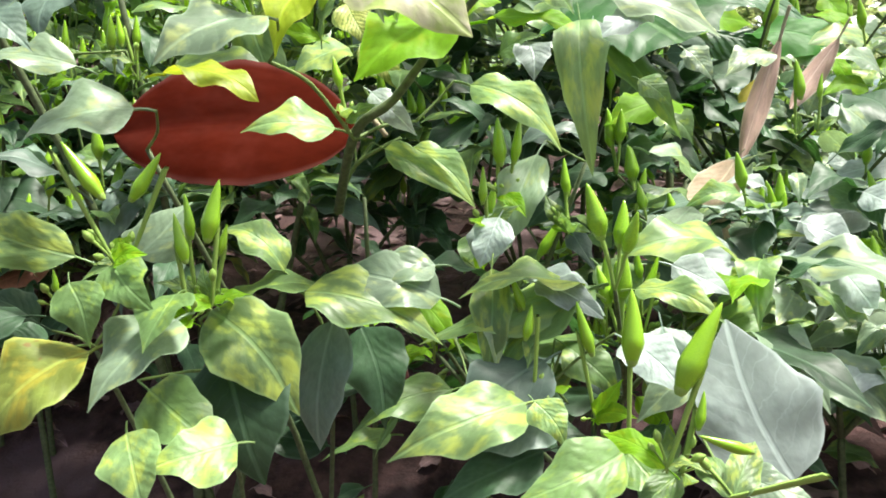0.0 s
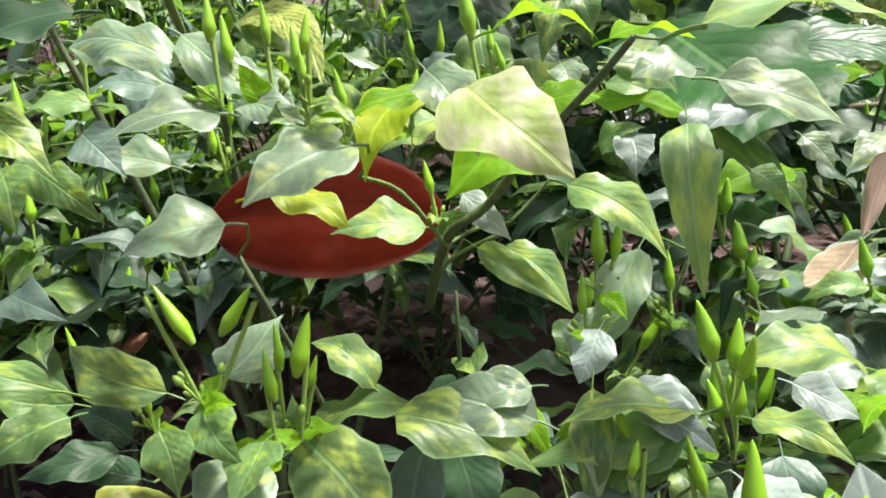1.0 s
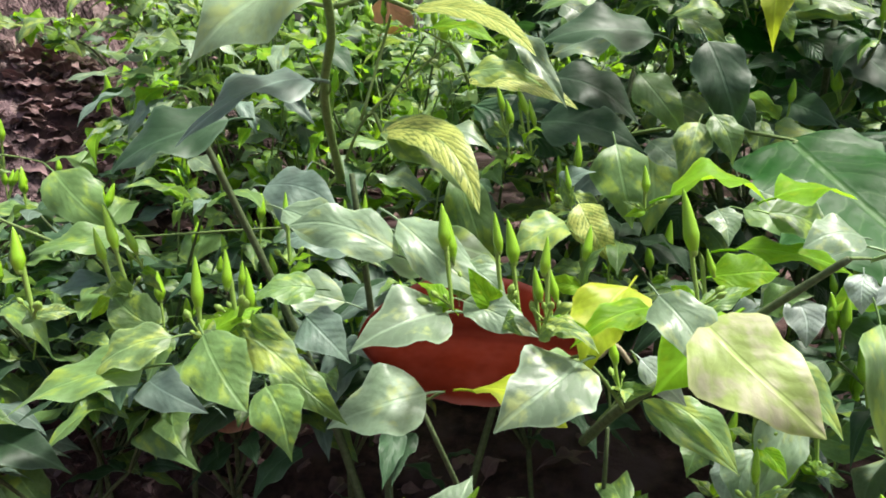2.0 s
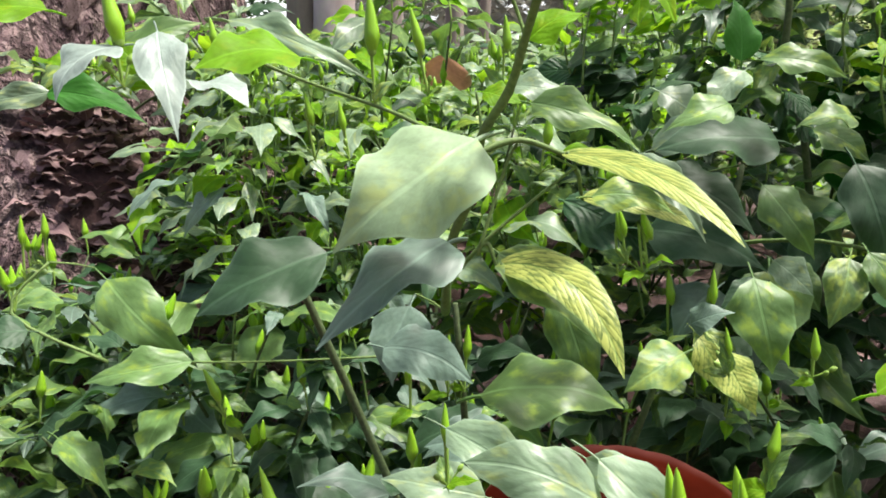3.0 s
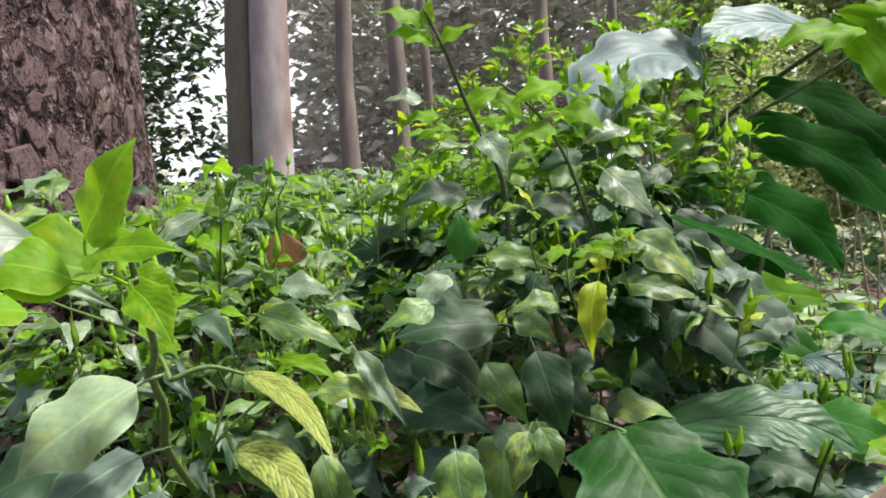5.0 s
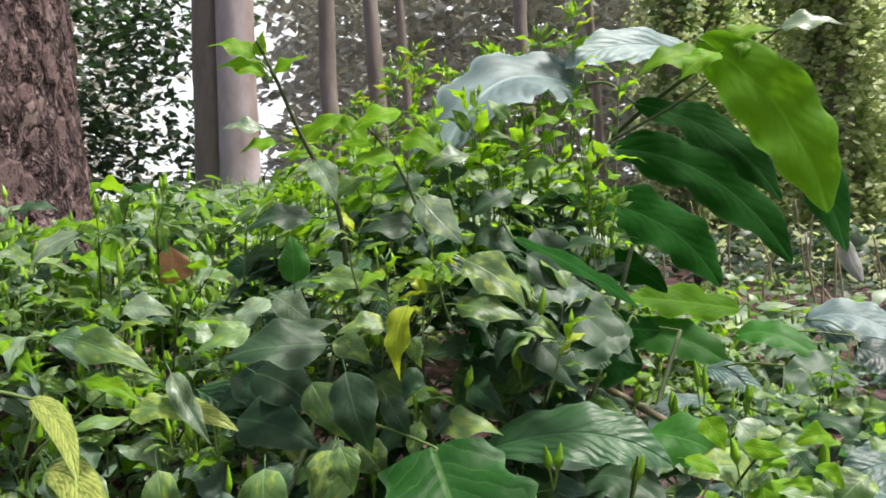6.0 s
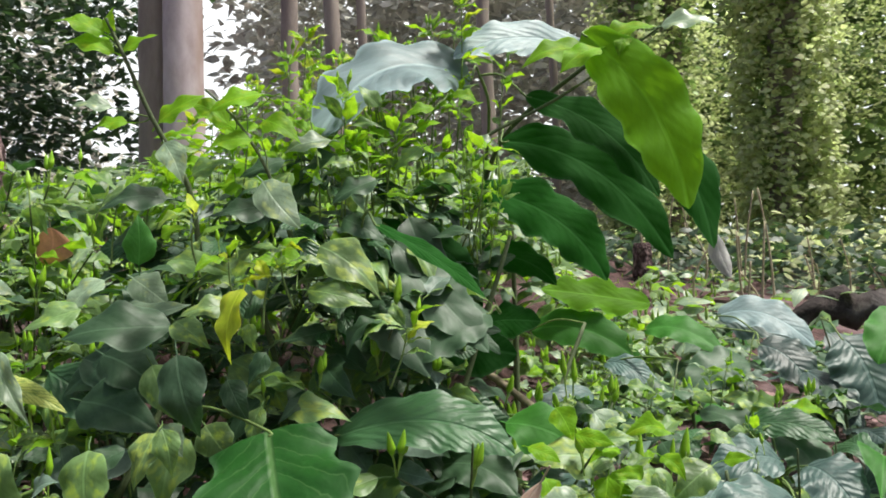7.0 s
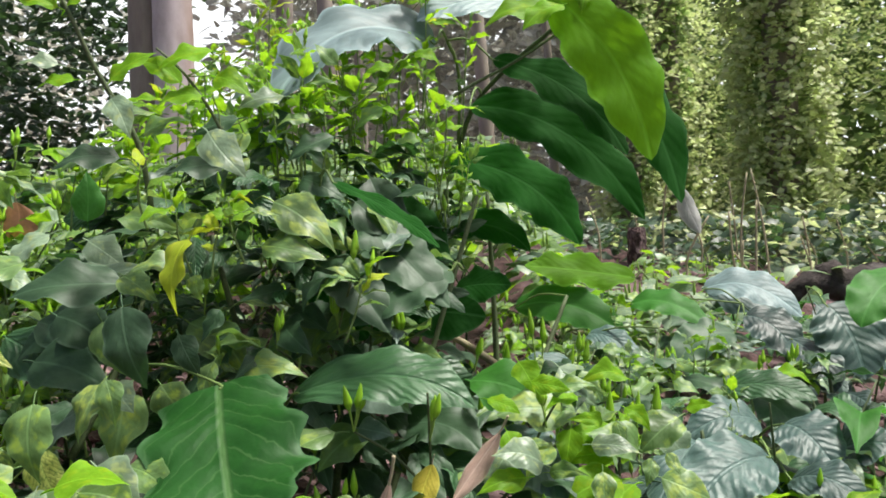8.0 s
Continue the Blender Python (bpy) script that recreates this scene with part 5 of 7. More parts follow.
leaf(right, "young", (0.454, 0.896, 0.761), (0.416, 0.869, 0.769), 0.017, -22, 2)
leaf(right, "mottled", (0.349, 0.959, 0.715), (0.389, 0.946, 0.726), 0.021, -5, 0)
leaf(right, "young", (0.339, 0.947, 0.739), (0.361, 0.931, 0.696), 0.029, -10, 1)
leaf(right, "mottled", (0.416, 1.011, 0.797), (0.458, 0.998, 0.776), 0.025, 6, 0)
leaf(right, "young", (0.319, 0.933, 0.781), (0.359, 0.920, 0.769), 0.023, -9, 0)
leaf(right, "green", (0.389, 0.937, 0.691), (0.434, 0.924, 0.692), 0.021, 16, 2)
leaf(right, "mottled", (0.526, 0.930, 0.716), (0.538, 0.912, 0.697), 0.015, 11, 0)
leaf(right, "mottled", (0.393, 0.957, 0.718), (0.360, 0.931, 0.681), 0.035, 16, 2)
leaf(right, "mottled", (0.521, 1.051, 0.743), (0.519, 1.031, 0.706), 0.025, 17, 0)
leaf(right, "pale", (0.308, 1.003, 0.670), (0.272, 0.977, 0.686), 0.019, -15, 2)
leaf(right, "young", (0.473, 1.022, 0.715), (0.408, 0.990, 0.726), 0.031, -12, 0)
leaf(right, "mottled", (0.299, 1.002, 0.675), (0.264, 0.975, 0.670), 0.022, 10, 0)
pod(right, (0.543, 1.197, 0.751), (0.537, 1.197, 0.700), (0.531, 1.201, 0.648))
pod(right, (0.443, 1.179, 0.739), (0.445, 1.180, 0.696), (0.443, 1.185, 0.653))
pod(right, (0.472, 1.184, 0.746), (0.469, 1.185, 0.686), (0.463, 1.189, 0.635))
pod(right, (0.443, 1.229, 0.818), (0.437, 1.228, 0.783), (0.430, 1.233, 0.738))
pod(right, (0.421, 1.225, 0.810), (0.415, 1.224, 0.775), (0.412, 1.230, 0.730))
pod(right, (0.288, 1.100, 0.763), (0.286, 1.100, 0.731), (0.283, 1.106, 0.689))
pod(right, (0.149, 0.924, 0.699), (0.149, 0.924, 0.667), (0.148, 0.930, 0.648))
pod(right, (0.358, 1.162, 0.874), (0.361, 1.163, 0.834), (0.364, 1.169, 0.793))
pod(right, (0.376, 1.196, 0.858), (0.376, 1.197, 0.819), (0.372, 1.201, 0.779))
pod(right, (0.399, 1.018, 0.769), (0.397, 1.019, 0.735), (0.395, 1.024, 0.701))
pod(right, (0.504, 1.037, 0.771), (0.501, 1.037, 0.734), (0.498, 1.042, 0.696))


def footed(plant, r0, *tops):
    """Main stems from the plant's foot on the soil up into its crown."""
    foot = plant.matrix_basis.translation
    for k, top in enumerate(tops):
        top = Vector(top)
        a = foot + Vector((0.012 * k, 0.01 * k, -0.02))
        mid_p = a.lerp(top, 0.5) + Vector((0, 0.03, 0.02))
        stalk(plant, "stem", r0, r0 * 0.5, a, mid_p, top)


footed(low, 0.0028, (-0.18, 0.42, 0.5), (-0.25, 0.4, 0.52), (-0.12, 0.46, 0.5))
footed(mid, 0.0028, (0.02, 0.46, 0.48), (0.1, 0.42, 0.47), (0.12, 0.58, 0.5), (-0.05, 0.52, 0.5))
footed(core, 0.0034, (-0.12, 0.56, 0.6), (-0.24, 0.46, 0.64), (0.05, 0.6, 0.62))
footed(tall, 0.006, (-0.37, 0.66, 0.8), (-0.2, 0.74, 0.72), (-0.5, 0.6, 0.85))
footed(bush, 0.007, (-0.05, 0.97, 1.0), (0.12, 1.02, 1.0), (0.28, 1.22, 1.05))
footed(shrub, 0.009, (0.25, 1.62, 1.1), (0.4, 1.9, 0.85))
footed(right, 0.003, (0.7, 1.2, 0.72), (0.95, 1.5, 0.7))

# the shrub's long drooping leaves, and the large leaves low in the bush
# darkbig leaves fill the hollow behind the bush, its shade in their colour
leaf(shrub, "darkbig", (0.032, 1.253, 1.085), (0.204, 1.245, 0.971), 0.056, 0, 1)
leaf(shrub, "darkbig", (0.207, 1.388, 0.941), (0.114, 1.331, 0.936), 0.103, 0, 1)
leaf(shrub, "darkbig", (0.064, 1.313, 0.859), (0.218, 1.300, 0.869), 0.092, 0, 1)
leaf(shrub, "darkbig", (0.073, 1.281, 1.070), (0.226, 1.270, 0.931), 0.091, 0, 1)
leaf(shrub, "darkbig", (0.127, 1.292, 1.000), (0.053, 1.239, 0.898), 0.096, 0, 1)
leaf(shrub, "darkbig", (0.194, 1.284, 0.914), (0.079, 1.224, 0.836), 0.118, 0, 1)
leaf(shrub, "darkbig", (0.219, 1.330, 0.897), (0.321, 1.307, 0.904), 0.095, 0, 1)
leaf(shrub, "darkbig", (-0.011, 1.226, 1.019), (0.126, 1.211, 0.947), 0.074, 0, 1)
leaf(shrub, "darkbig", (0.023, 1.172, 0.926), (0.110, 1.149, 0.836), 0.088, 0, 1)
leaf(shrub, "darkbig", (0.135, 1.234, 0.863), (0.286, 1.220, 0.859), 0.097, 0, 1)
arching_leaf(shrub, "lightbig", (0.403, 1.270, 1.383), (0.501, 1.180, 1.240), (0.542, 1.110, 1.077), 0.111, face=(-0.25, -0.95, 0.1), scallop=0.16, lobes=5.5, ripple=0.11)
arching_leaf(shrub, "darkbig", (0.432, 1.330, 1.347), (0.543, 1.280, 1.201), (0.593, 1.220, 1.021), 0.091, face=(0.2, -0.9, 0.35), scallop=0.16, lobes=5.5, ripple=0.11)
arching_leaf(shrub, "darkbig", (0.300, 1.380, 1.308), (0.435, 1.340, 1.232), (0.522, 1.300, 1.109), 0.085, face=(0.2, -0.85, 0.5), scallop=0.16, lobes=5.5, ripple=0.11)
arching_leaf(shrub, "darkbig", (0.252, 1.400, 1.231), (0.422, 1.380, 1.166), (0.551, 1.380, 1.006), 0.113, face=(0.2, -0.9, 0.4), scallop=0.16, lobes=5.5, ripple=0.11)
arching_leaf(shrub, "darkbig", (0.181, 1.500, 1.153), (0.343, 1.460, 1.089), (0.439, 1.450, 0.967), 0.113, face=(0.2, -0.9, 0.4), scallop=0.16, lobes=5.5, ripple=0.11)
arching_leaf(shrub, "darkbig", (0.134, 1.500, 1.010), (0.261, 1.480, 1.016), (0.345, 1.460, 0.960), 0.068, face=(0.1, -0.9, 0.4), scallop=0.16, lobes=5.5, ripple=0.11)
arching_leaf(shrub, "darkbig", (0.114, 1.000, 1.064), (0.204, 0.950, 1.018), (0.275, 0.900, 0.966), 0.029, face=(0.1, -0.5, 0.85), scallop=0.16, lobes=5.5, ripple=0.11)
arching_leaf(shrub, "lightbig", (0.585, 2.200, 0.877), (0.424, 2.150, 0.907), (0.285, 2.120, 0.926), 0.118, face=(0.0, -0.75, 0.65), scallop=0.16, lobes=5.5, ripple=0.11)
arching_leaf(shrub, "biggreen", (0.252, 2.150, 0.809), (0.405, 2.100, 0.814), (0.551, 2.080, 0.721), 0.116, face=(0.1, -0.85, 0.5))
# the bluish tone of these two is painted sky reflection
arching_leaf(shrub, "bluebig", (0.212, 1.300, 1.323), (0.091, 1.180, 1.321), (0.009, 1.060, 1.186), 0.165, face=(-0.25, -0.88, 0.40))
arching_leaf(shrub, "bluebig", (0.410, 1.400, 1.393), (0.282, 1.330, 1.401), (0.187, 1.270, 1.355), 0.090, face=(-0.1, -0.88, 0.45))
# dark colour here carries the shade under the shrub
arching_leaf(shrub, "dark", (0.263, 1.050, 0.937), (0.206, 1.000, 0.921), (0.138, 0.970, 0.871), 0.086, face=(0.1, -0.7, 0.7))
arching_leaf(shrub, "dark", (0.138, 1.050, 1.009), (0.196, 1.020, 0.963), (0.266, 1.000, 0.889), 0.081, face=(0.2, -0.7, 0.7))
arching_leaf(shrub, "dark", (0.086, 1.000, 0.952), (0.139, 0.980, 0.928), (0.194, 0.960, 0.862), 0.071, face=(0.1, -0.7, 0.7))
arching_leaf(bush, "big", (0.071, 0.930, 0.789), (0.203, 0.920, 0.814), (0.304, 0.920, 0.774), 0.090, face=(0.0, -0.62, 0.78))
arching_leaf(tall, "variegated", (-0.330, 0.640, 0.837), (-0.265, 0.610, 0.827), (-0.225, 0.580, 0.765), 0.037, face=(0.1, -0.75, 0.65), profile=taper(0.6, 0.95), scallop=0.03, ripple=0.03)
arching_leaf(tall, "variegated", (-0.268, 0.720, 0.889), (-0.211, 0.720, 0.885), (-0.161, 0.730, 0.858), 0.028, face=(0.1, -0.75, 0.65), profile=taper(0.6, 0.95), scallop=0.03, ripple=0.03)
arching_leaf(tall, "variegated", (-0.269, 0.550, 0.926), (-0.207, 0.510, 0.911), (-0.160, 0.470, 0.873), 0.021, face=(0.1, -0.75, 0.65), profile=taper(0.6, 0.95), scallop=0.03, ripple=0.03)
arching_leaf(bush, "toothed", (0.038, 0.800, 0.826), (0.080, 0.720, 0.772), (0.130, 0.640, 0.713), 0.160, face=(0.0, -0.55, 0.83), ripple=0.06, scallop=-0.21, lobes=4.5)

# young shrubs on the open ground beside the bush
SEEDLING = "young shrub with broad ribbed grey-green leaves on open ground"
seedling_a = thing("coffee_seedling", (1.10, 2.05, ground_z(1.10, 2.05)), SEEDLING, "shrub", "young shrubs")
seedling_b = thing("coffee_seedling", (0.84, 1.40, ground_z(0.84, 1.40)), SEEDLING, "shrub", "young shrubs")
seedling_c = thing("coffee_seedling", (0.46, 1.25, ground_z(0.46, 1.25)), SEEDLING, "shrub", "young shrubs")
footed(seedling_a, 0.0032, (1.0, 2.1, 0.84), (1.2, 2.0, 0.8), (0.85, 2.15, 0.8))
footed(seedling_b, 0.0032, (0.82, 1.42, 0.68), (0.9, 1.3, 0.6), (0.72, 1.4, 0.62))
footed(seedling_c, 0.0032, (0.4, 1.1, 0.66), (0.5, 1.4, 0.74), (0.6, 1.75, 0.78))
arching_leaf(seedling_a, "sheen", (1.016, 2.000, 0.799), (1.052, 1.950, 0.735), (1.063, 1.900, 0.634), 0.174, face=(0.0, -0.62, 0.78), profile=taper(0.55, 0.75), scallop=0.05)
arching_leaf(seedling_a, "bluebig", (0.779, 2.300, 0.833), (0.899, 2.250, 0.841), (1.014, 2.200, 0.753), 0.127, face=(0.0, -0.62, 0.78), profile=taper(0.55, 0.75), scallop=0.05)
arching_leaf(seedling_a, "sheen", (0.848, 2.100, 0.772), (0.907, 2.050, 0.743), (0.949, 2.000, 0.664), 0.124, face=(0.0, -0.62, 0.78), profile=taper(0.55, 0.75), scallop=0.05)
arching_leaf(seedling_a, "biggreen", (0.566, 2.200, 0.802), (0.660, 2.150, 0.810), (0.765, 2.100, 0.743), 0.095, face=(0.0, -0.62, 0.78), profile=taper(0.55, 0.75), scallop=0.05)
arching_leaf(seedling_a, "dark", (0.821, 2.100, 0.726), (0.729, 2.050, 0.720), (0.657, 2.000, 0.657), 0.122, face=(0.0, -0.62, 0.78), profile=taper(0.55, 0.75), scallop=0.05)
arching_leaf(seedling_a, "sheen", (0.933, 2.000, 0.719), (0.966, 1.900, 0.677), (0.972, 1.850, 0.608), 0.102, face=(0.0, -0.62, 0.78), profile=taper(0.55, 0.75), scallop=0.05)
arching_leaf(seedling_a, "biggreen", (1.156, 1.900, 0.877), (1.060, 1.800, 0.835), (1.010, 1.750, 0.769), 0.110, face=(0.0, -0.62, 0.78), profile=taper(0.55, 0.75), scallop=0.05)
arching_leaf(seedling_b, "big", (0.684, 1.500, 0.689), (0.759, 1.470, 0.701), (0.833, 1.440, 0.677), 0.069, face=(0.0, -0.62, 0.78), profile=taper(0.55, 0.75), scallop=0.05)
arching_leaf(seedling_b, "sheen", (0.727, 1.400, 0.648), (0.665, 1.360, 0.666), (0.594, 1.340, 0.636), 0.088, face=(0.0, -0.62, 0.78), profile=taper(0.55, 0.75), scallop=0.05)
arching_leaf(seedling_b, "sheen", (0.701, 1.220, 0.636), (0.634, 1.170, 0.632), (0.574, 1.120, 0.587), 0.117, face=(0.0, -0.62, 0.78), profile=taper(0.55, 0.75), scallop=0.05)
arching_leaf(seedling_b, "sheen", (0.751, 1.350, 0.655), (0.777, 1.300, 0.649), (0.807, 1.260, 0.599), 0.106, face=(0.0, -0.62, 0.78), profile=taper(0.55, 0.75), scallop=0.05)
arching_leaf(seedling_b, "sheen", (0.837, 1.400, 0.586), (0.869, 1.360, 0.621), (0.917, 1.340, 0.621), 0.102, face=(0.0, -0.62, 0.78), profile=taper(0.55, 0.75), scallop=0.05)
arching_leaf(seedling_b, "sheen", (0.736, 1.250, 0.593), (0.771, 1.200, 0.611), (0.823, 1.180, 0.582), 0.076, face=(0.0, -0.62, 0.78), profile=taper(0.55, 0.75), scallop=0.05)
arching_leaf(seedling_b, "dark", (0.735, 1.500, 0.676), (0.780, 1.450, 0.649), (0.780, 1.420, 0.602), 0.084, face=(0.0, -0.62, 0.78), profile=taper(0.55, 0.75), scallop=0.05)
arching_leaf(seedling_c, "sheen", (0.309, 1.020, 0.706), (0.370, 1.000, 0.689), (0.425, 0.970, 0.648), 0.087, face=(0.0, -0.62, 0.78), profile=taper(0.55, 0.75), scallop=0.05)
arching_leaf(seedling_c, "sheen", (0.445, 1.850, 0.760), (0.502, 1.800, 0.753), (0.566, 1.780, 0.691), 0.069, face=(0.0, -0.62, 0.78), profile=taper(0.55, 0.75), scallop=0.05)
arching_leaf(seedling_c, "dark", (0.173, 1.050, 0.719), (0.241, 1.030, 0.731), (0.298, 1.000, 0.700), 0.071, face=(0.0, -0.62, 0.78), profile=taper(0.55, 0.75), scallop=0.05)
arching_leaf(seedling_c, "sheen", (0.410, 1.500, 0.746), (0.348, 1.450, 0.743), (0.297, 1.400, 0.701), 0.065, face=(0.0, -0.62, 0.78), profile=taper(0.55, 0.75), scallop=0.05)


def twigs(plant, reach=0.065):
    """Thin twigs that carry the leaves and pods from the nearest stalk."""
    spots = STALKS[plant.name]
    inv = plant.matrix_basis.inverted()
    for ob in [o for o in plant.children if o.name.startswith(("leaf", "pod")) and not (o.name.startswith("leaf") and o.children)]:
        m = plant.matrix_basis @ ob.matrix_basis
        if ob.name.startswith("leaf"):
            e = m @ Vector((0, -0.19, -0.077))
        else:
            continue
        back = (e - m @ Vector((0, 0, 0))).normalized()
        near = min(spots, key=lambda p: (p - e).length + 0.5 * max(0, p.z - e.z))
        foot = near
        pull = 0.15 * (near - e).length
        if 0.008 < (foot - e).length < reach:
            v, f = tube([inv @ foot, inv @ (foot.lerp(e, 0.5) + Vector((0, pull, 0.0))), inv @ e], 0.0012, 0.0008, 5)
            part("twig", mesh_from("twig", v, f, ["stem"]), plant)


for plant in (low, mid, core, tall, bush, right):
    twigs(plant)

# ---- flower buds and small leaves at the forks ----
def bud_mesh():
    v, f = tube([(0, 0, 0), (0.015, 0.3, 0.01), (0, 0.68, 0)], 0.03, 0.045, 5)
    n, k = len(v), 0
    for i in range(6):
        s = i / 5
        rad = 0.11 * math.sin(math.pi * (0.12 + 0.86 * s)) ** 0.8
        for j in range(7):
            a = 2 * math.pi * j / 7
            v.append((rad * math.cos(a), 0.66 + 0.34 * s, rad * math.sin(a)))
    for i in range(5):
        for j in range(7):
            f.append((n + i * 7 + j, n + i * 7 + (j + 1) % 7, n + (i + 1) * 7 + (j + 1) % 7, n + (i + 1) * 7 + j))
    f.append(tuple(n + 35 + j for j in range(7)))
    return mesh_from("bud", v, f, ["pedicel"])


BUD = bud_mesh()


def sprouts(plant, seed, chance=0.8):
    """Buds and tiny leaves round the feet of the pods."""
    r = random.Random(seed)
    inv = plant.matrix_basis.inverted()
    for ob in [o for o in plant.children if o.name.startswith("pod")]:
        m = plant.matrix_basis @ ob.matrix_basis @ ob.children[0].matrix_basis if ob.children else plant.matrix_basis @ ob.matrix_basis
        foot = m.translation
        for _ in range(3):
            if r.random() < chance:
                size = r.uniform(0.010, 0.022)
                t = foot + Vector((r.uniform(-1, 1), r.uniform(-1, 0.6), r.uniform(0.2, 1.4))).normalized() * size
                part("bud", BUD, plant, m=inv @ arrow(foot, t, width=size, deep=1.0))
        for _ in range(2):
            size = r.uniform(0.018, 0.035)
            t = foot + Vector((r.uniform(-1, 1), r.uniform(-0.8, 0.8), r.uniform(-0.3, 0.5))).normalized() * size
            part("leaf", leaf_mesh(r.choice(("young", "green", "mottled")), 1, r.randrange(5)), plant, m=inv @ arrow(foot, t, roll=r.uniform(-30, 30), width=size * 0.42, deep=0.9))


for k, plant in enumerate((low, mid, core, tall, bush, right)):
    sprouts(plant, 40 + k)

# ---- dead leaves ----
DRY = {"red": "large smooth dull-red dead leaf caught among chili stems", "pinkdry": "curled pinkish dry leaf standing among the plants",
       "paledry": "pale grey dry leaf hanging from a twig", "yellowdry": "yellowed fallen leaf among the plants",
       "tandry": "pale tan dry leaf lying on the stems", "orangedry": "orange-brown dry leaf lying among chili leaves", "maroondry": "dark maroon dead leaf in the shade"}


def dry_leaf(style, b, t, w, roll=0.0, bend=1):
    COUNT[0] += 1
    m = arrow(b, t, roll=roll, width=w, deep=0.9)
    ob = new("dead_leaf")
    ob.matrix_basis = Matrix.Translation(b)
    inv = ob.matrix_basis.inverted()
    part("blade", leaf_mesh(style, bend, COUNT[0] % 4), ob, m=inv @ m)
    length = (Vector(t) - Vector(b)).length
    v, f = tube([inv @ (m @ Vector(q)) for q in ((0, 0.03, -0.01), (0.02, -0.1, 0.02), (0.0, -0.22, 0.09))], 0.012 * length, 0.016 * length, 5)
    part("petiole", mesh_from("petiole", v, f, ["drystick"]), ob, "thin dry leaf stalk")
    return tagged(ob, DRY[style], "dead leaf")


red_leaf = thing("dead_leaf", (-0.123, 0.570, 0.640), DRY["red"], "dead leaf")
arching_leaf(red_leaf, "red", (-0.128, 0.575, 0.652), (-0.229, 0.566, 0.664), (-0.331, 0.570, 0.660), 0.102, face=(0.25, -0.92, 0.30), profile=taper(0.62, 0.66), scallop=0.02, ripple=0.01, stalk_mat="drystick")
dry_leaf("pinkdry", (0.238, 0.760, 0.731), (0.197, 0.742, 0.616), 0.022, 0, 1)
dry_leaf("tandry", (0.178, 0.677, 0.617), (0.137, 0.666, 0.585), 0.041, 0, 1)
dry_leaf("tandry", (0.168, 0.670, 0.569), (0.146, 0.663, 0.537), 0.025, 0, 1)
dry_leaf("orangedry", (-0.520, 1.186, 1.087), (-0.532, 1.184, 1.022), 0.089, 0, 0)
dry_leaf("pinkdry", (0.336, 0.900, 0.748), (0.279, 0.880, 0.672), 0.026, 0, 1)
dry_leaf("orangedry", (-0.510, 0.722, 0.541), (-0.547, 0.679, 0.526), 0.037, 0, 1)
dry_leaf("maroondry", (-0.101, 0.580, 0.467), (-0.128, 0.573, 0.436), 0.037, 0, 1)
dry_leaf("yellowdry", (0.254, 0.900, 0.711), (0.240, 0.880, 0.665), 0.034, 0, 1)
dry_leaf("paledry", (0.599, 1.253, 1.049), (0.625, 1.259, 0.974), 0.032, 0, 1)


# ---- more chili plants behind ----
def crown_top(x, y):
    """Height of the foliage over the bank."""
    left = float(np.interp(y, [0.5, 0.7, 0.9, 1.3, 2.0, 3.0, 4.5], [0.50, 0.66, 0.80, 0.98, 1.12, 1.35, 1.62]))
    rgt = float(np.interp(y, [0.5, 0.9, 1.3, 2.2, 4.5], [0.42, 0.58, 0.64, 0.76, 0.84]))
    k = max(0.0, min(1.0, (x - 0.14) / 0.28))
    bump = 0.22 * math.exp(-((x - 0.1) / 0.3) ** 2 - ((y - 1.25) / 0.3) ** 2)
    bump += 0.27 * math.exp(-((x + 0.82) / 0.42) ** 2 - ((y - 1.25) / 0.27) ** 2)
    return left * (1 - k) + rgt * k + bump


# room that the large leaves low in the bush take up
ROOM = [(Vector((0.17, 0.90, 0.79)), 0.13), (Vector((0.27, 0.88, 0.77)), 0.09), (Vector((0.08, 0.66, 0.79)), 0.13), (Vector((0.38, 0.92, 0.70)), 0.09), (Vector((0.29, 0.92, 0.69)), 0.10), (Vector((0.24, 0.95, 0.66)), 0.07),
        (Vector((0.25, 1.15, 0.83)), 0.10), (Vector((0.33, 1.0, 0.79)), 0.08), (Vector((0.15, 1.4, 0.82)), 0.12), (Vector((0.2, 0.86, 0.85)), 0.09)]


def roomy(p):
    return all((Vector(p) - c).length > d for c, d in ROOM)


def joined(name, many):
    """One mesh out of many (mesh, pose) pairs, with their materials and UVs."""
    verts, faces, uvs, mats, mat_of = [], [], [], [], []
    for me, m in many:
        co = np.empty(len(me.vertices) * 3)
        me.vertices.foreach_get("co", co)
        n = len(verts)
        verts.extend(map(tuple, co.reshape(-1, 3) @ np.array(m.to_3x3()).T + np.array(m.translation)))
        names = [q.name for q in me.materials]
        for q in names:
            if q not in mats:
                mats.append(q)
        uv = [(0.5, 0.5)] * len(me.vertices)
        if me.uv_layers:
            for lp, d in zip(me.loops, me.uv_layers[0].data):
                uv[lp.vertex_index] = tuple(d.uv)
        uvs.extend(uv)
        for q in me.polygons:
            faces.append(tuple(i + n for i in q.vertices))
            mat_of.append(mats.index(names[q.material_index]))
    return mesh_from(name, verts, faces, mats, uvs, mat_of)


# mostly dark leaves: the shade low in the plants is put into their colour
LOW_SHADE_STYLES = ["dark"] * 5 + ["green"] * 2 + ["grey"]
# the many pale leaves here stand for sky sheen on the bank
BANK_STYLES = ["green"] * 5 + ["pale"] * 6 + ["young"] * 4 + ["mottled"] * 3 + ["dark"] * 2
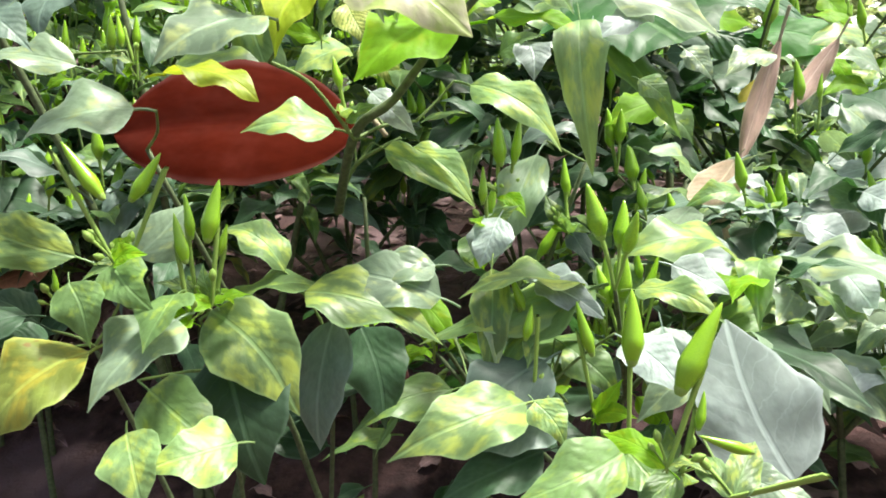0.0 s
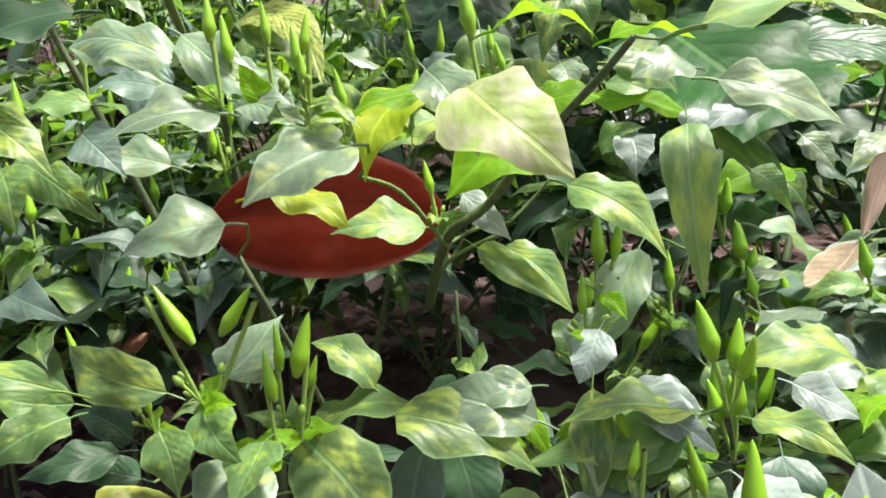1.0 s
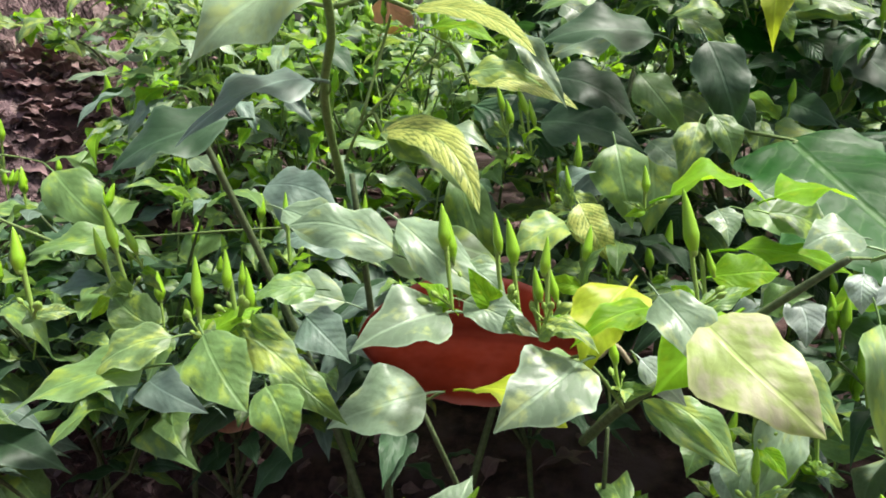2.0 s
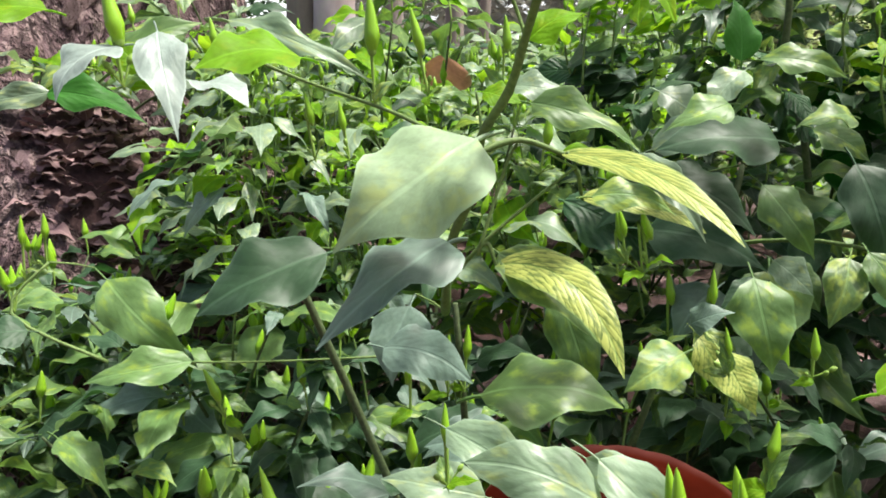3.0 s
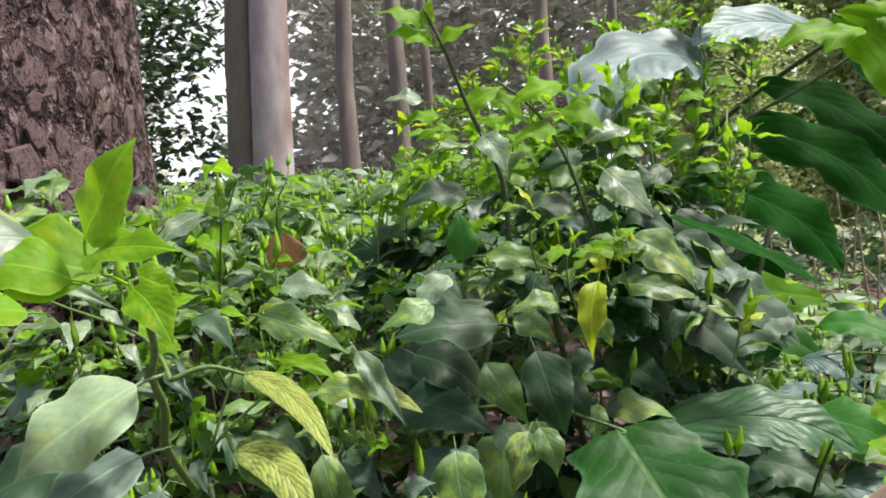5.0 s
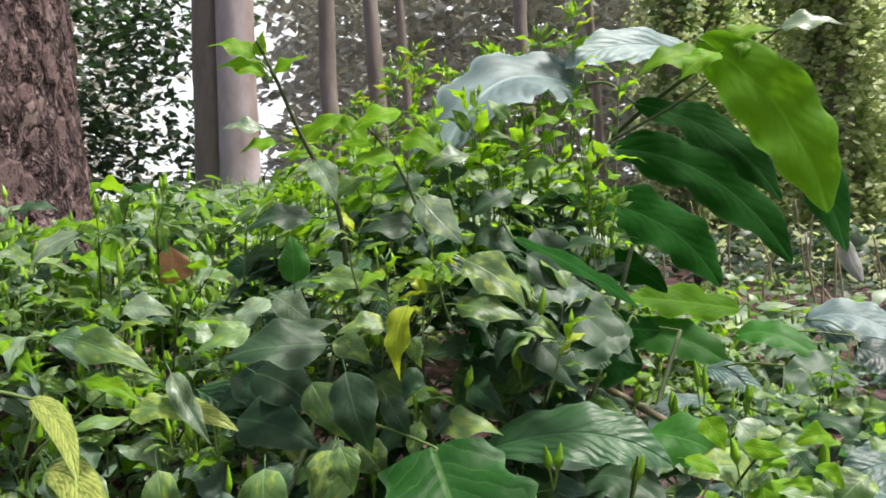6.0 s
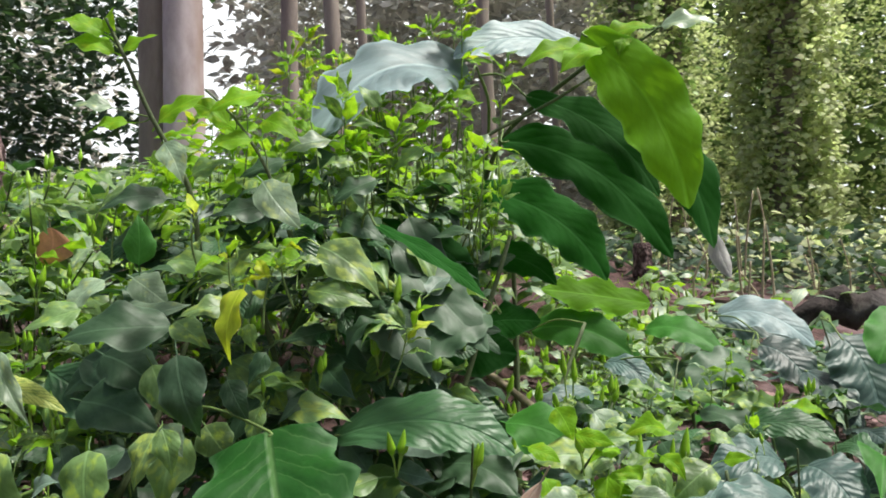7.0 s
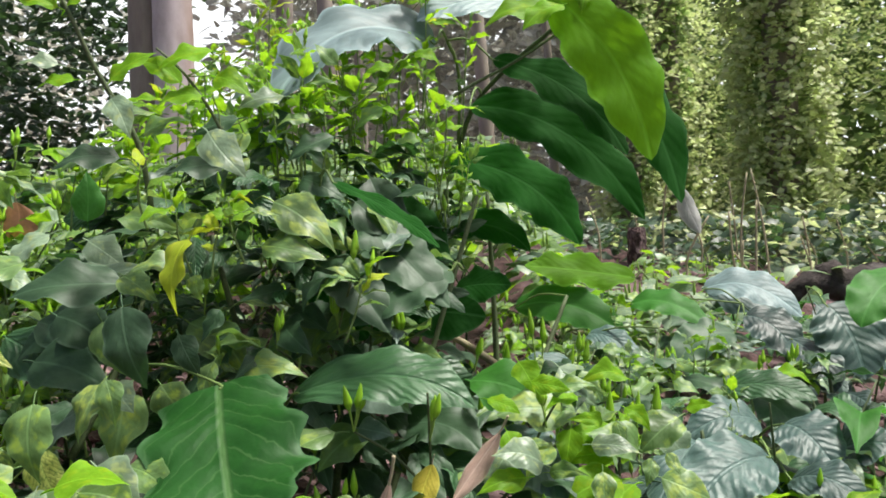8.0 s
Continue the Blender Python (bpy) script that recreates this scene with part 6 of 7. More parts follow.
LIGHT_STYLES = ["pale"] * 4 + ["white"] * 2 + ["grey"] * 3 + ["green"] * 3 + ["mottled"] * 2 + ["dark"]
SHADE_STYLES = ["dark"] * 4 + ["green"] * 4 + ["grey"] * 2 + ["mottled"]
FILL_STYLES = ["green"] * 6 + ["dark"] * 7 + ["pale"] * 2 + ["grey"] + ["mottled"] * 3 + ["young"] * 3


def filler_plant(x, y, seed):
    r = random.Random(seed)
    g = ground_z(x, y)
    top = crown_top(x, y) - 0.02 + r.uniform(-0.05, 0.05)
    h = max(0.14, top - g)
    plant = thing("chili_plant", (x, y, g), "green chili plant with upright pods among its neighbours", "chili plant", "chili plants")
    spread = 0.15 + 0.04 * r.random()
    segs, nodes = [], []
    fork = Vector((r.uniform(-0.02, 0.02), r.uniform(-0.02, 0.02), h * 0.35))
    segs.append((Vector((0, 0, -0.02)), fork, 0.0042, 0.0034))
    for a in range(4):
        az = a * 1.57 + r.uniform(-0.5, 0.5)
        p1 = fork + Vector((math.cos(az) * spread * 0.5, math.sin(az) * spread * 0.5, h * r.uniform(0.22, 0.34)))
        segs.append((fork, p1, 0.003, 0.0023))
        nodes.append(p1)
        for b in (-0.6, 0.6):
            a2 = az + b + r.uniform(-0.3, 0.3)
            p2 = p1 + Vector((math.cos(a2) * spread * 0.55, math.sin(a2) * spread * 0.55, 0))
            p2.z = h * r.uniform(0.72, 1.0)
            segs.append((p1, p2, 0.0022, 0.0014))
            nodes += [p2, p1.lerp(p2, 0.55)]
    verts, faces = [], []
    for a, b, r0, r1 in segs:
        v, f = tube([a, a.lerp(b, 0.5) + Vector((0, 0, 0.01)), b], r0, r1, 5)
        faces += [tuple(i + len(verts) for i in q) for q in f]
        verts += v
    part("stem", mesh_from("stem", verts, faces, ["darkstem"]), plant)
    # plants within the bush get the dark mix, its inner shade as leaf colour
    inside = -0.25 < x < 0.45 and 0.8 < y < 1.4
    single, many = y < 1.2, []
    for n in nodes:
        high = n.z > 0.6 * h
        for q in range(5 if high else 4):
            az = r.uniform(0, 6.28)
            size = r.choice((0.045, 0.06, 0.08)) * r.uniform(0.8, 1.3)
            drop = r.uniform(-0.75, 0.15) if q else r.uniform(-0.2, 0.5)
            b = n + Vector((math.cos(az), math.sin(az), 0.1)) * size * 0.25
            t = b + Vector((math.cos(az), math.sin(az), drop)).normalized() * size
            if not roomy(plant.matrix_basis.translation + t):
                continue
            style = r.choice((BANK_STYLES if y > 1.3 or (x < -0.3 and y > 0.95) else SHADE_STYLES if x < -0.4 else LIGHT_STYLES if x > 0.1 and y < 0.95 else FILL_STYLES) if high and not inside else LOW_SHADE_STYLES)
            m = arrow(b, t, out=(r.uniform(-0.3, 0.3), -0.35, 1.0), roll=r.uniform(-25, 25), width=size * r.uniform(0.34, 0.54), deep=0.9)
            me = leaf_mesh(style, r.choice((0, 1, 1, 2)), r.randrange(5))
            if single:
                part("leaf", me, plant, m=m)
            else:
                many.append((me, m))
        if high and r.random() < (0.6 if x < 0.5 else 0.3):
            for q in range(r.choice((1, 1, 2, 3))):
                pb = n + Vector((r.uniform(-0.012, 0.012), r.uniform(-0.012, 0.012), r.uniform(0.02, 0.035)))
                pt = pb + Vector((r.uniform(-0.006, 0.006), r.uniform(-0.006, 0.006), r.uniform(0.02, 0.034)))
                m = arrow(n, pt, width=(pt - n).length, deep=1.0)
                if single:
                    part("pod", FAR_POD, plant, m=m)
                else:
                    many.append((FAR_POD, m))
    if many:
        tagged(part("foliage", joined("foliage", many), plant), kind="stuff")


k = 0
for row, y0 in enumerate((0.66, 0.86, 1.08, 1.32, 1.58, 1.86, 2.18, 2.5)):
    x0 = -0.75 - 0.25 * y0 * 1.2
    while x0 < 0.55 + 0.62 * y0:
        k += 1
        r = random.Random(100 + k)
        x, y = x0 + r.uniform(-0.06, 0.06), y0 + r.uniform(-0.06, 0.06)
        x0 += 0.24 + 0.02 * row
        if (-0.62 < x < -0.08 and y < 0.8) or (x > 0.55 and y > 1.4 and r.random() < 0.6):
            continue
        if x < -0.80 and 0.92 < y < 1.25:
            continue
        if math.hypot(x + 1.72, y - 1.75) < 0.6:
            continue
        filler_plant(x, y, 500 + k)
# low plants at the foot of the bare bank
for i in range(8):
    r = random.Random(620 + i)
    filler_plant(-1.08 + 0.085 * i + r.uniform(-0.03, 0.03), 0.80 + 0.06 * (i % 2) + r.uniform(-0.02, 0.02), 630 + i)
# plants on the bare bank in front of the thick trunk
for i in range(5, 10):
    r = random.Random(640 + i)
    filler_plant(-1.36 + 0.085 * i + r.uniform(-0.03, 0.03), 1.20 + 0.07 * (i % 3) + r.uniform(-0.02, 0.02), 650 + i)


# ---- dense crown of the main bush ----
def crown(plant, n, centre, radii, styles, lo, hi, seed, keep=0.55):
    """Leaves over the outer shell of a rounded crown, hanging outwards like roof tiles."""
    r = random.Random(seed)
    inv = plant.matrix_basis.inverted()
    c = Vector(centre)
    for _ in range(n):
        d = Vector((r.gauss(0, 1), r.gauss(0, 1), r.gauss(0.25, 0.9))).normalized()
        q = keep + (1 - keep) * r.random() ** 0.5
        b = c + Vector((d.x * radii[0], d.y * radii[1], d.z * radii[2])) * q
        if noise.noise(b * 8.0 + Vector((seed, 0, 0))) < r.uniform(-0.25, 0.1) or not roomy(b):
            continue
        size = r.uniform(lo, hi)
        out = Vector((d.x, d.y, 0)) + Vector((r.uniform(-0.8, 0.8), r.uniform(-0.6, 0.4), 0))
        out = out.normalized() + Vector((0, 0, r.uniform(-1.0, 0.25)))
        m = arrow(b, b + out.normalized() * size, out=(d.x * 0.5, d.y * 0.5 - 0.25, 0.9), roll=r.uniform(-30, 30), width=size * r.uniform(0.28, 0.5), deep=0.9)
        part("leaf", leaf_mesh(r.choice(styles), r.choice((0, 1, 1, 2)), r.randrange(5)), plant, m=inv @ m)


# ten dark in seventeen: the bush's inner shade set by leaf colour
SHADED_GREENS = ["green"] * 2 + ["dark"] * 10 + ["grey"] + ["mottled"] + ["big"] * 3
crown(bush, 560, (-0.04, 1.14, 0.90), (0.32, 0.20, 0.28), SHADED_GREENS, 0.045, 0.10, 71)
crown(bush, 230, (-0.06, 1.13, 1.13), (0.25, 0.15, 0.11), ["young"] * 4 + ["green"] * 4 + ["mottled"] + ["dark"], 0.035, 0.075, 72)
# dark leaves stand for the shade below the crown
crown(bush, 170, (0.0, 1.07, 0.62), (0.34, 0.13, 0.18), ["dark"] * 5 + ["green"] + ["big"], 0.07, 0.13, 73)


def shoot(plant, foot, height, n, seed, styles=("young", "young", "green")):
    """An upright leading shoot: a thin stem with slender leaves fanning from its joints, and a few pods and buds at its tip."""
    r = random.Random(seed)
    inv = plant.matrix_basis.inverted()
    a = Vector(foot)
    if not roomy(a + Vector((0, 0, height))):
        return
    top = a + Vector((r.uniform(-0.025, 0.025), r.uniform(-0.02, 0.02), height))
    kink = a.lerp(top, 0.55) + Vector((r.uniform(-0.008, 0.008), 0, 0))
    v, f = tube([inv @ a, inv @ kink, inv @ top], 0.0016, 0.0009, 5)
    part("shoot", mesh_from("shoot", v, f, ["stem"]), plant)
    for i in range(n):
        p = top if i > n * 0.45 else a.lerp(top, r.uniform(0.45, 0.9))
        az, size = r.uniform(0, 6.28), r.uniform(0.022, 0.058)
        d = Vector((math.cos(az), math.sin(az), r.uniform(-0.25, 1.1))).normalized()
        m = arrow(p + d * size * 0.15, p + d * size, out=(r.uniform(-0.4, 0.4), -0.3, 1), roll=r.uniform(-35, 35), width=size * r.uniform(0.24, 0.42), deep=0.9)
        part("leaf", leaf_mesh(r.choice(styles), r.choice((0, 1, 2)), r.choice((1, 4, 1, 4, 2))), plant, m=inv @ m)
    for _ in range(r.choice((0, 1, 2, 3))):
        p = top + Vector((r.uniform(-0.012, 0.012), r.uniform(-0.01, 0.01), r.uniform(0.0, 0.012)))
        q = p + Vector((r.uniform(-0.008, 0.008), r.uniform(-0.008, 0.008), r.uniform(0.022, 0.036)))
        part("pod", FAR_POD, plant, m=inv @ arrow(p, q, width=(q - p).length, deep=1.0))


r = random.Random(88)
for i in range(46):
    x, y = r.uniform(-0.34, 0.24), r.uniform(1.0, 1.3)
    rise = 1.20 - 0.9 * (x + 0.04) ** 2 - 0.25 * abs(y - 1.15)
    shoot(bush, (x, y, rise - 0.09), r.uniform(0.07, 0.17), r.randrange(6, 11), 900 + i)
for i in range(8):
    shoot(bush, (r.uniform(0.05, 0.26), r.uniform(1.2, 1.32), 1.15), r.uniform(0.10, 0.20), 9, 960 + i)
# tall leading shoots at the back of the crown
for i in range(22):
    x = -0.32 + 0.024 * i + r.uniform(-0.02, 0.02)
    top = float(np.interp(x, [-0.32, -0.2, -0.14, 0.0, 0.15, 0.22], [1.30, 1.37, 1.44, 1.40, 1.47, 1.44])) + r.uniform(-0.06, 0.03)
    shoot(bush, (x, r.uniform(1.27, 1.4), top - 0.24), 0.22, 15, 980 + i, ("young", "young", "yellow", "green"))

# bright clusters in the front of the bush, and thin fruiting shoots of the plants beside it
for i, at in enumerate(((0.03, 0.81, 0.94), (0.06, 0.83, 0.96), (0.0, 0.82, 0.95), (0.16, 0.88, 0.86), (-0.04, 0.80, 1.0))):
    shoot(bush, at, 0.07, 8, 1010 + i, ("young", "mottled", "yellow", "green"))
for i in range(34):
    x, y = r.uniform(-0.72, -0.16), r.uniform(0.74, 1.08)
    shoot(tall, (x, y, crown_top(x, y) - 0.06), r.uniform(0.06, 0.12), r.randrange(5, 9), 1030 + i, ("green", "dark", "green", "pale", "young"))
for i in range(10):
    x, y = r.uniform(0.34, 0.75), r.uniform(1.25, 1.95)
    shoot(right, (x, y, crown_top(x, y) - 0.05), r.uniform(0.06, 0.12), r.randrange(5, 9), 1070 + i, ("young", "green", "pale", "green"))

crown(core, 60, (0.16, 0.74, 0.46), (0.22, 0.10, 0.18), ["dark"] * 2 + ["green"] * 2 + ["grey"] * 2 + ["pale"] * 2, 0.05, 0.09, 74)
# low dark leaves colour in the shade over the soil
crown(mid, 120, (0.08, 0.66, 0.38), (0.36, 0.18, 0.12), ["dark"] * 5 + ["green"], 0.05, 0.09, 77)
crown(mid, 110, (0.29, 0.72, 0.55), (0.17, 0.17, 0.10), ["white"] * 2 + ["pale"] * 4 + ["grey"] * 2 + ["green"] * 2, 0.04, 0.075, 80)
# all dark, for the shade beneath the tall plant
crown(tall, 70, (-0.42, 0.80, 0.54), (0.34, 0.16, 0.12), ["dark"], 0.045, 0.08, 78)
crown(tall, 90, (-0.62, 0.98, 0.78), (0.24, 0.14, 0.12), ["green"] * 3 + ["young"] * 2 + ["pale"] * 2 + ["dark"], 0.04, 0.07, 79)
# mainly dark leaves, shade between the young shrubs put into colour
for i in range(9):
    x, y = 0.72 + 0.075 * i, 1.6 + 0.33 * ((i * 2) % 3) + 0.04 * i
    crown(right, 26, (x, y, crown_top(x, y) - 0.10), (0.13, 0.14, 0.08), ["dark"] * 4 + ["grey"] * 2 + ["green", "pale"], 0.05, 0.09, 120 + i)
crown(tall, 46, (-0.64, 0.84, 0.89), (0.12, 0.08, 0.09), ["pale"] * 6 + ["grey"] * 2 + ["young", "green"], 0.045, 0.08, 141)
crown(tall, 30, (-0.74, 0.92, 0.93), (0.09, 0.08, 0.06), ["pale"] * 4 + ["young", "green"], 0.04, 0.07, 142)
for i in range(12):
    x, y = r.uniform(-0.78, -0.55), r.uniform(0.85, 1.0)
    shoot(tall, (x, y, 0.93), r.uniform(0.06, 0.11), 6, 1100 + i, ("young", "pale", "pale", "green"))
# all dark: shade under the low plant as leaf colour
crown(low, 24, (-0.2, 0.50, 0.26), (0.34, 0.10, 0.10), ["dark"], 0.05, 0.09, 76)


def coffee_seedling(x, y, seed):
    r = random.Random(seed)
    g = ground_z(x, y)
    plant = thing("coffee_seedling", (x, y, g), "young shrub with large ribbed blue-green leaves on open ground", "shrub", "young shrubs")
    h = max(0.12, crown_top(x, y) - g)
    v, f = tube([(0, 0, -0.02), (0.01, 0.0, h * 0.5), (0, 0.01, h)], 0.005, 0.003, 6)
    part("stem", mesh_from("stem", v, f, ["darkstem"]), plant)
    for k in range(8):
        az, z = k * 2.4 + r.uniform(-0.3, 0.3), h * (0.40 + 0.55 * k / 7)
        size = r.uniform(0.10, 0.19)
        b = Vector((math.cos(az) * 0.02, math.sin(az) * 0.02, z))
        t = b + Vector((math.cos(az), math.sin(az), r.uniform(-0.6, 0.15))).normalized() * size
        m = arrow(b, t, out=(0, -0.3, 1), roll=r.uniform(-15, 15), width=size * 0.42, deep=0.9)
        part("leaf", leaf_mesh(r.choice(("sheen", "sheen", "big", "dark", "dark", "biggreen")), r.choice((1, 2)), r.randrange(4)), plant, m=m)


for k in range(14):
    r = random.Random(300 + k)
    x, y = 0.6 + 0.32 * (k % 4) + 0.1 * (k // 4) + r.uniform(-0.1, 0.1), 1.35 + 0.45 * (k // 4) + r.uniform(-0.12, 0.12)
    coffee_seedling(x, y, 900 + k)


def litter():
    """Fallen leaves strewn over the soil."""
    r = random.Random(55)
    many = []
    for _ in range(2600):
        y = 0.3 + 2.6 * r.random()
        x = r.uniform(-1.6, 1.5)
        p = Vector((x, y, ground_z(x, y) + 0.012))
        az, size = r.uniform(0, 6.28), r.uniform(0.03, 0.08)
        m = arrow(p, p + Vector((math.cos(az), math.sin(az), r.uniform(-0.1, 0.25))) * size, out=(r.uniform(-0.4, 0.4), r.uniform(-0.4, 0.4), 1), width=size * 0.5, deep=0.9)
        if x > -0.8 and r.random() < 0.6:
            continue
        many.append((leaf_mesh("litter", r.choice((0, 1, 2)), r.randrange(3)), m))
    for _ in range(1500):
        x, y = r.gauss(-1.12, 0.26), r.uniform(0.86, 1.42)
        p = Vector((x, y, ground_z(x, y) + 0.008))
        az, size = r.uniform(0, 6.28), r.uniform(0.015, 0.05)
        m = arrow(p, p + Vector((math.cos(az), math.sin(az), r.uniform(-0.3, 0.5))) * size, out=(r.uniform(-0.5, 0.5), r.uniform(-0.9, 0.3), 1), width=size * 0.6, deep=0.9)
        many.append((leaf_mesh("litter", r.choice((0, 1, 2)), r.randrange(3)), m))
    tagged(new("leaf_litter", joined("leaf_litter", many)), "brown fallen leaves strewn over the soil", "leaf litter", kind="stuff")


litter()


# ---- field of chilies further up the bank ----
def leaf_cloud(name, places, style, size, ratio, up, r, rows=4, cols=2):
    """Many small leaves in one mesh, each turned its own way."""
    kinds = [blade(chili_profile, rows, cols, 0.1, 0.16, 0.02, 0, random.Random(q), 0) for q in range(3)]
    verts, faces, uvs = [], [], []
    for p in places:
        v, f, u, _ = kinds[r.randrange(3)]
        az, s = r.uniform(0, 6.28), size * r.uniform(0.7, 1.3)
        d = Vector((math.cos(az), math.sin(az), r.uniform(-0.9, 0.25)))
        m = arrow(p, Vector(p) + d.normalized() * s, out=(r.uniform(-0.5, 0.5), r.uniform(-0.8, 0.2), up), roll=r.uniform(-35, 35), width=s * ratio, deep=0.9)
        mv = np.array(v) @ np.array(m.to_3x3()).T + np.array(m.translation)
        n = len(verts)
        verts.extend(map(tuple, mv))
        faces.extend(tuple(i + n for i in q) for q in f)
        uvs.extend(u)
    return mesh_from(name, verts, faces, [style], uvs)


def field():
    r = random.Random(31)
    holder = thing("chili_field", (0, 0, 0), "bank densely planted with green chili bushes", "chili plants", kind="stuff")
    spots = {"green": [], "young": [], "dark": [], "pale": []}
    for _ in range(14000):
        y = 2.4 + 4.2 * r.random() ** 1.3
        x = r.uniform(-0.75 * y - 0.8, 0.8 * y + 0.5)
        if x > 0.25 * y + 0.2 and r.random() < 0.90:
            continue
        top = crown_top(x, min(y, 4.5)) + 0.06 * noise.noise((x * 5, y * 5, 0)) + 0.16 * noise.noise((x * 1.9, y * 1.9, 2))
        z = top - abs(r.gauss(0, 0.10))
        if z < ground_z(x, y):
            continue
        # pale weighs most, as sky sheen over the field
        spots[r.choices(("green", "young", "dark", "pale"), (4, 3, 2, 7))[0]].append((x, y, z))
    for style, places in spots.items():
        tagged(part("foliage", leaf_cloud("foliage", places, style, 0.098, 0.42, 0.9, r), holder), kind="stuff")
    verts, faces, mats = [], [], []
    me = PODS[0]
    pv = np.array([v.co[:] for v in me.vertices])
    pf = [tuple(q.vertices) for q in me.polygons]
    for _ in range(600):
        y = 2.4 + 3.0 * r.random() ** 1.5
        x = r.uniform(-0.7 * y - 0.5, 0.2 * y + 0.3)
        p = Vector((x, y, crown_top(x, min(y, 4.5)) + r.uniform(-0.03, 0.05)))
        m = arrow(p, p + Vector((r.uniform(-0.01, 0.01), 0, 0.045)), width=0.011, deep=0.25)
        n = len(verts)
        verts.extend(map(tuple, pv @ np.array(m.to_3x3()).T + np.array(m.translation)))
        faces.extend(tuple(i + n for i in q) for q in pf)
    tagged(part("pods", mesh_from("pods", verts, faces, ["pedicel"]), holder), kind="stuff")


field()


# ---- trees ----
def trunk_mesh(name, points, radii, mat, rough, plates, seed, sides=48, rings=70):
    """A trunk along points with its own radii, its bark broken into plates and furrows."""
    pts, verts, faces = [Vector(p) for p in points], [], []
    n = len(pts) - 1
    for i in range(rings + 1):
        s = i / rings * n
        k = min(int(s), n - 1)
        p, rad = pts[k].lerp(pts[k + 1], s - k), radii[k] + (radii[k + 1] - radii[k]) * (s - k)
        for j in range(sides):
            a = 2 * math.pi * j / sides
            q = Vector((math.cos(a), math.sin(a), 0))
            c = p + q * rad
            d = rough * (noise.noise((c.x * plates, c.y * plates, c.z * plates * 0.4 + seed)) + 0.6 * noise.noise((c.x * plates * 2.7, c.y * plates * 2.7, c.z * plates * 1.3 + seed)))
            d += 0.06 * rad * noise.noise((q.x * 1.5, q.y * 1.5, c.z * 0.8 + seed))
            verts.append(tuple(c + q * d))
    for i in range(rings):
        for j in range(sides):
            faces.append((i * sides + j, i * sides + (j + 1) % sides, (i + 1) * sides + (j + 1) % sides, (i + 1) * sides + j))
    faces.append(tuple(rings * sides + j for j in range(sides)))
    return mesh_from(name, verts, faces, [mat])


def tree(at, label, points, radii, mat, rough, plates, seed, sides=48, rings=70):
    t = thing("tree", at, label, "tree")
    part("trunk", trunk_mesh("trunk", points, radii, mat, rough, plates, seed, sides, rings), t)
    return t


big = tree((-1.76, 1.77, ground_z(-1.76, 1.77)), "thick tree trunk with rough purple-brown bark and spreading root", [(0, 0, -0.3), (0, 0, 0.15), (0, 0, 0.5), (0.0, 0, 1.0), (-0.05, 0, 5.5)],
           [0.70, 0.54, 0.49, 0.47, 0.42], "bark", 0.024, 14, 3, 160, 300)


def root(tree_ob, pts, r0, r1):
    v, f = tube(pts, r0, r1, 14)
    v = [tuple(Vector(p) + Vector((1, 1, 1)) * 0.03 * noise.noise(Vector(p) * 9)) for p in v]
    part("root", mesh_from("root", v, f, ["bark"]), tree_ob)


root(big, [(0.3, 0.0, 0.3), (0.55, -0.12, 0.02), (0.78, -0.22, -0.14), (1.05, -0.3, -0.30)], 0.17, 0.05)
def flake_mesh(k):
    """A curved, thick-edged flake of bark about 1 across, its back on the trunk."""
    r = random.Random(k)
    n, verts = 7, [(0, 0.0, 0.16)]
    for ring, z in ((0.8, 0.15), (1.0, -0.12)):
        for j in range(n):
            a = 6.283 * j / n
            q = ring * (0.5 + 0.1 * math.sin(2 * a + k) + 0.07 * math.cos(3 * a + 2 * k))
            verts.append((q * math.cos(a), 1.35 * q * math.sin(a), z + 0.05 * math.sin(a * 2 + k)))
    faces = [(0, 1 + j, 1 + (j + 1) % n) for j in range(n)] + [(1 + j, 1 + n + j, 1 + n + (j + 1) % n, 1 + (j + 1) % n) for j in range(n)]
    me = mesh_from("bark_flake", verts, faces, ["barkflake"])
    me.polygons.foreach_set("use_smooth", np.zeros(len(me.polygons), dtype=bool))
    return me


FLAKES = [flake_mesh(k) for k in range(6)]
r = random.Random(12)
for i in range(290):
    a, z = radians(r.uniform(-135, 35)), r.uniform(0.05, 1.75)
    rad = float(np.interp(z, [0.15, 0.5, 1.0, 5.5], [0.54, 0.49, 0.47, 0.42])) - 0.002
    q = Vector((math.cos(a), math.sin(a), 0))
    size = r.uniform(0.03, 0.075)
    m = Matrix((Vector((-q.y, q.x, 0)) * size, Vector((0, 0, 1)) * size * r.uniform(0.8, 1.5), q * 0.026)).transposed().to_4x4() @ Matrix.Rotation(r.uniform(-0.5, 0.5), 4, "Z")
    m.translation = q * rad + Vector((0, 0, z))
    part("bark_flake", FLAKES[i % 6], big, m=m)


root(big, [(0.2, -0.35, 0.25), (0.45, -0.6, -0.08), (0.7, -0.75, -0.28)], 0.15, 0.05)
tree((-2.26, 4.7, ground_z(-2.26, 4.7)), "slim smooth tree trunk with pale pinkish-grey bark", [(0.10, 0, -0.2), (0.10, 0, 0.6), (0.11, 0, 2), (0.14, 0, 8)], [0.155, 0.135, 0.128, 0.115], "palebark", 0.006, 6, 9)
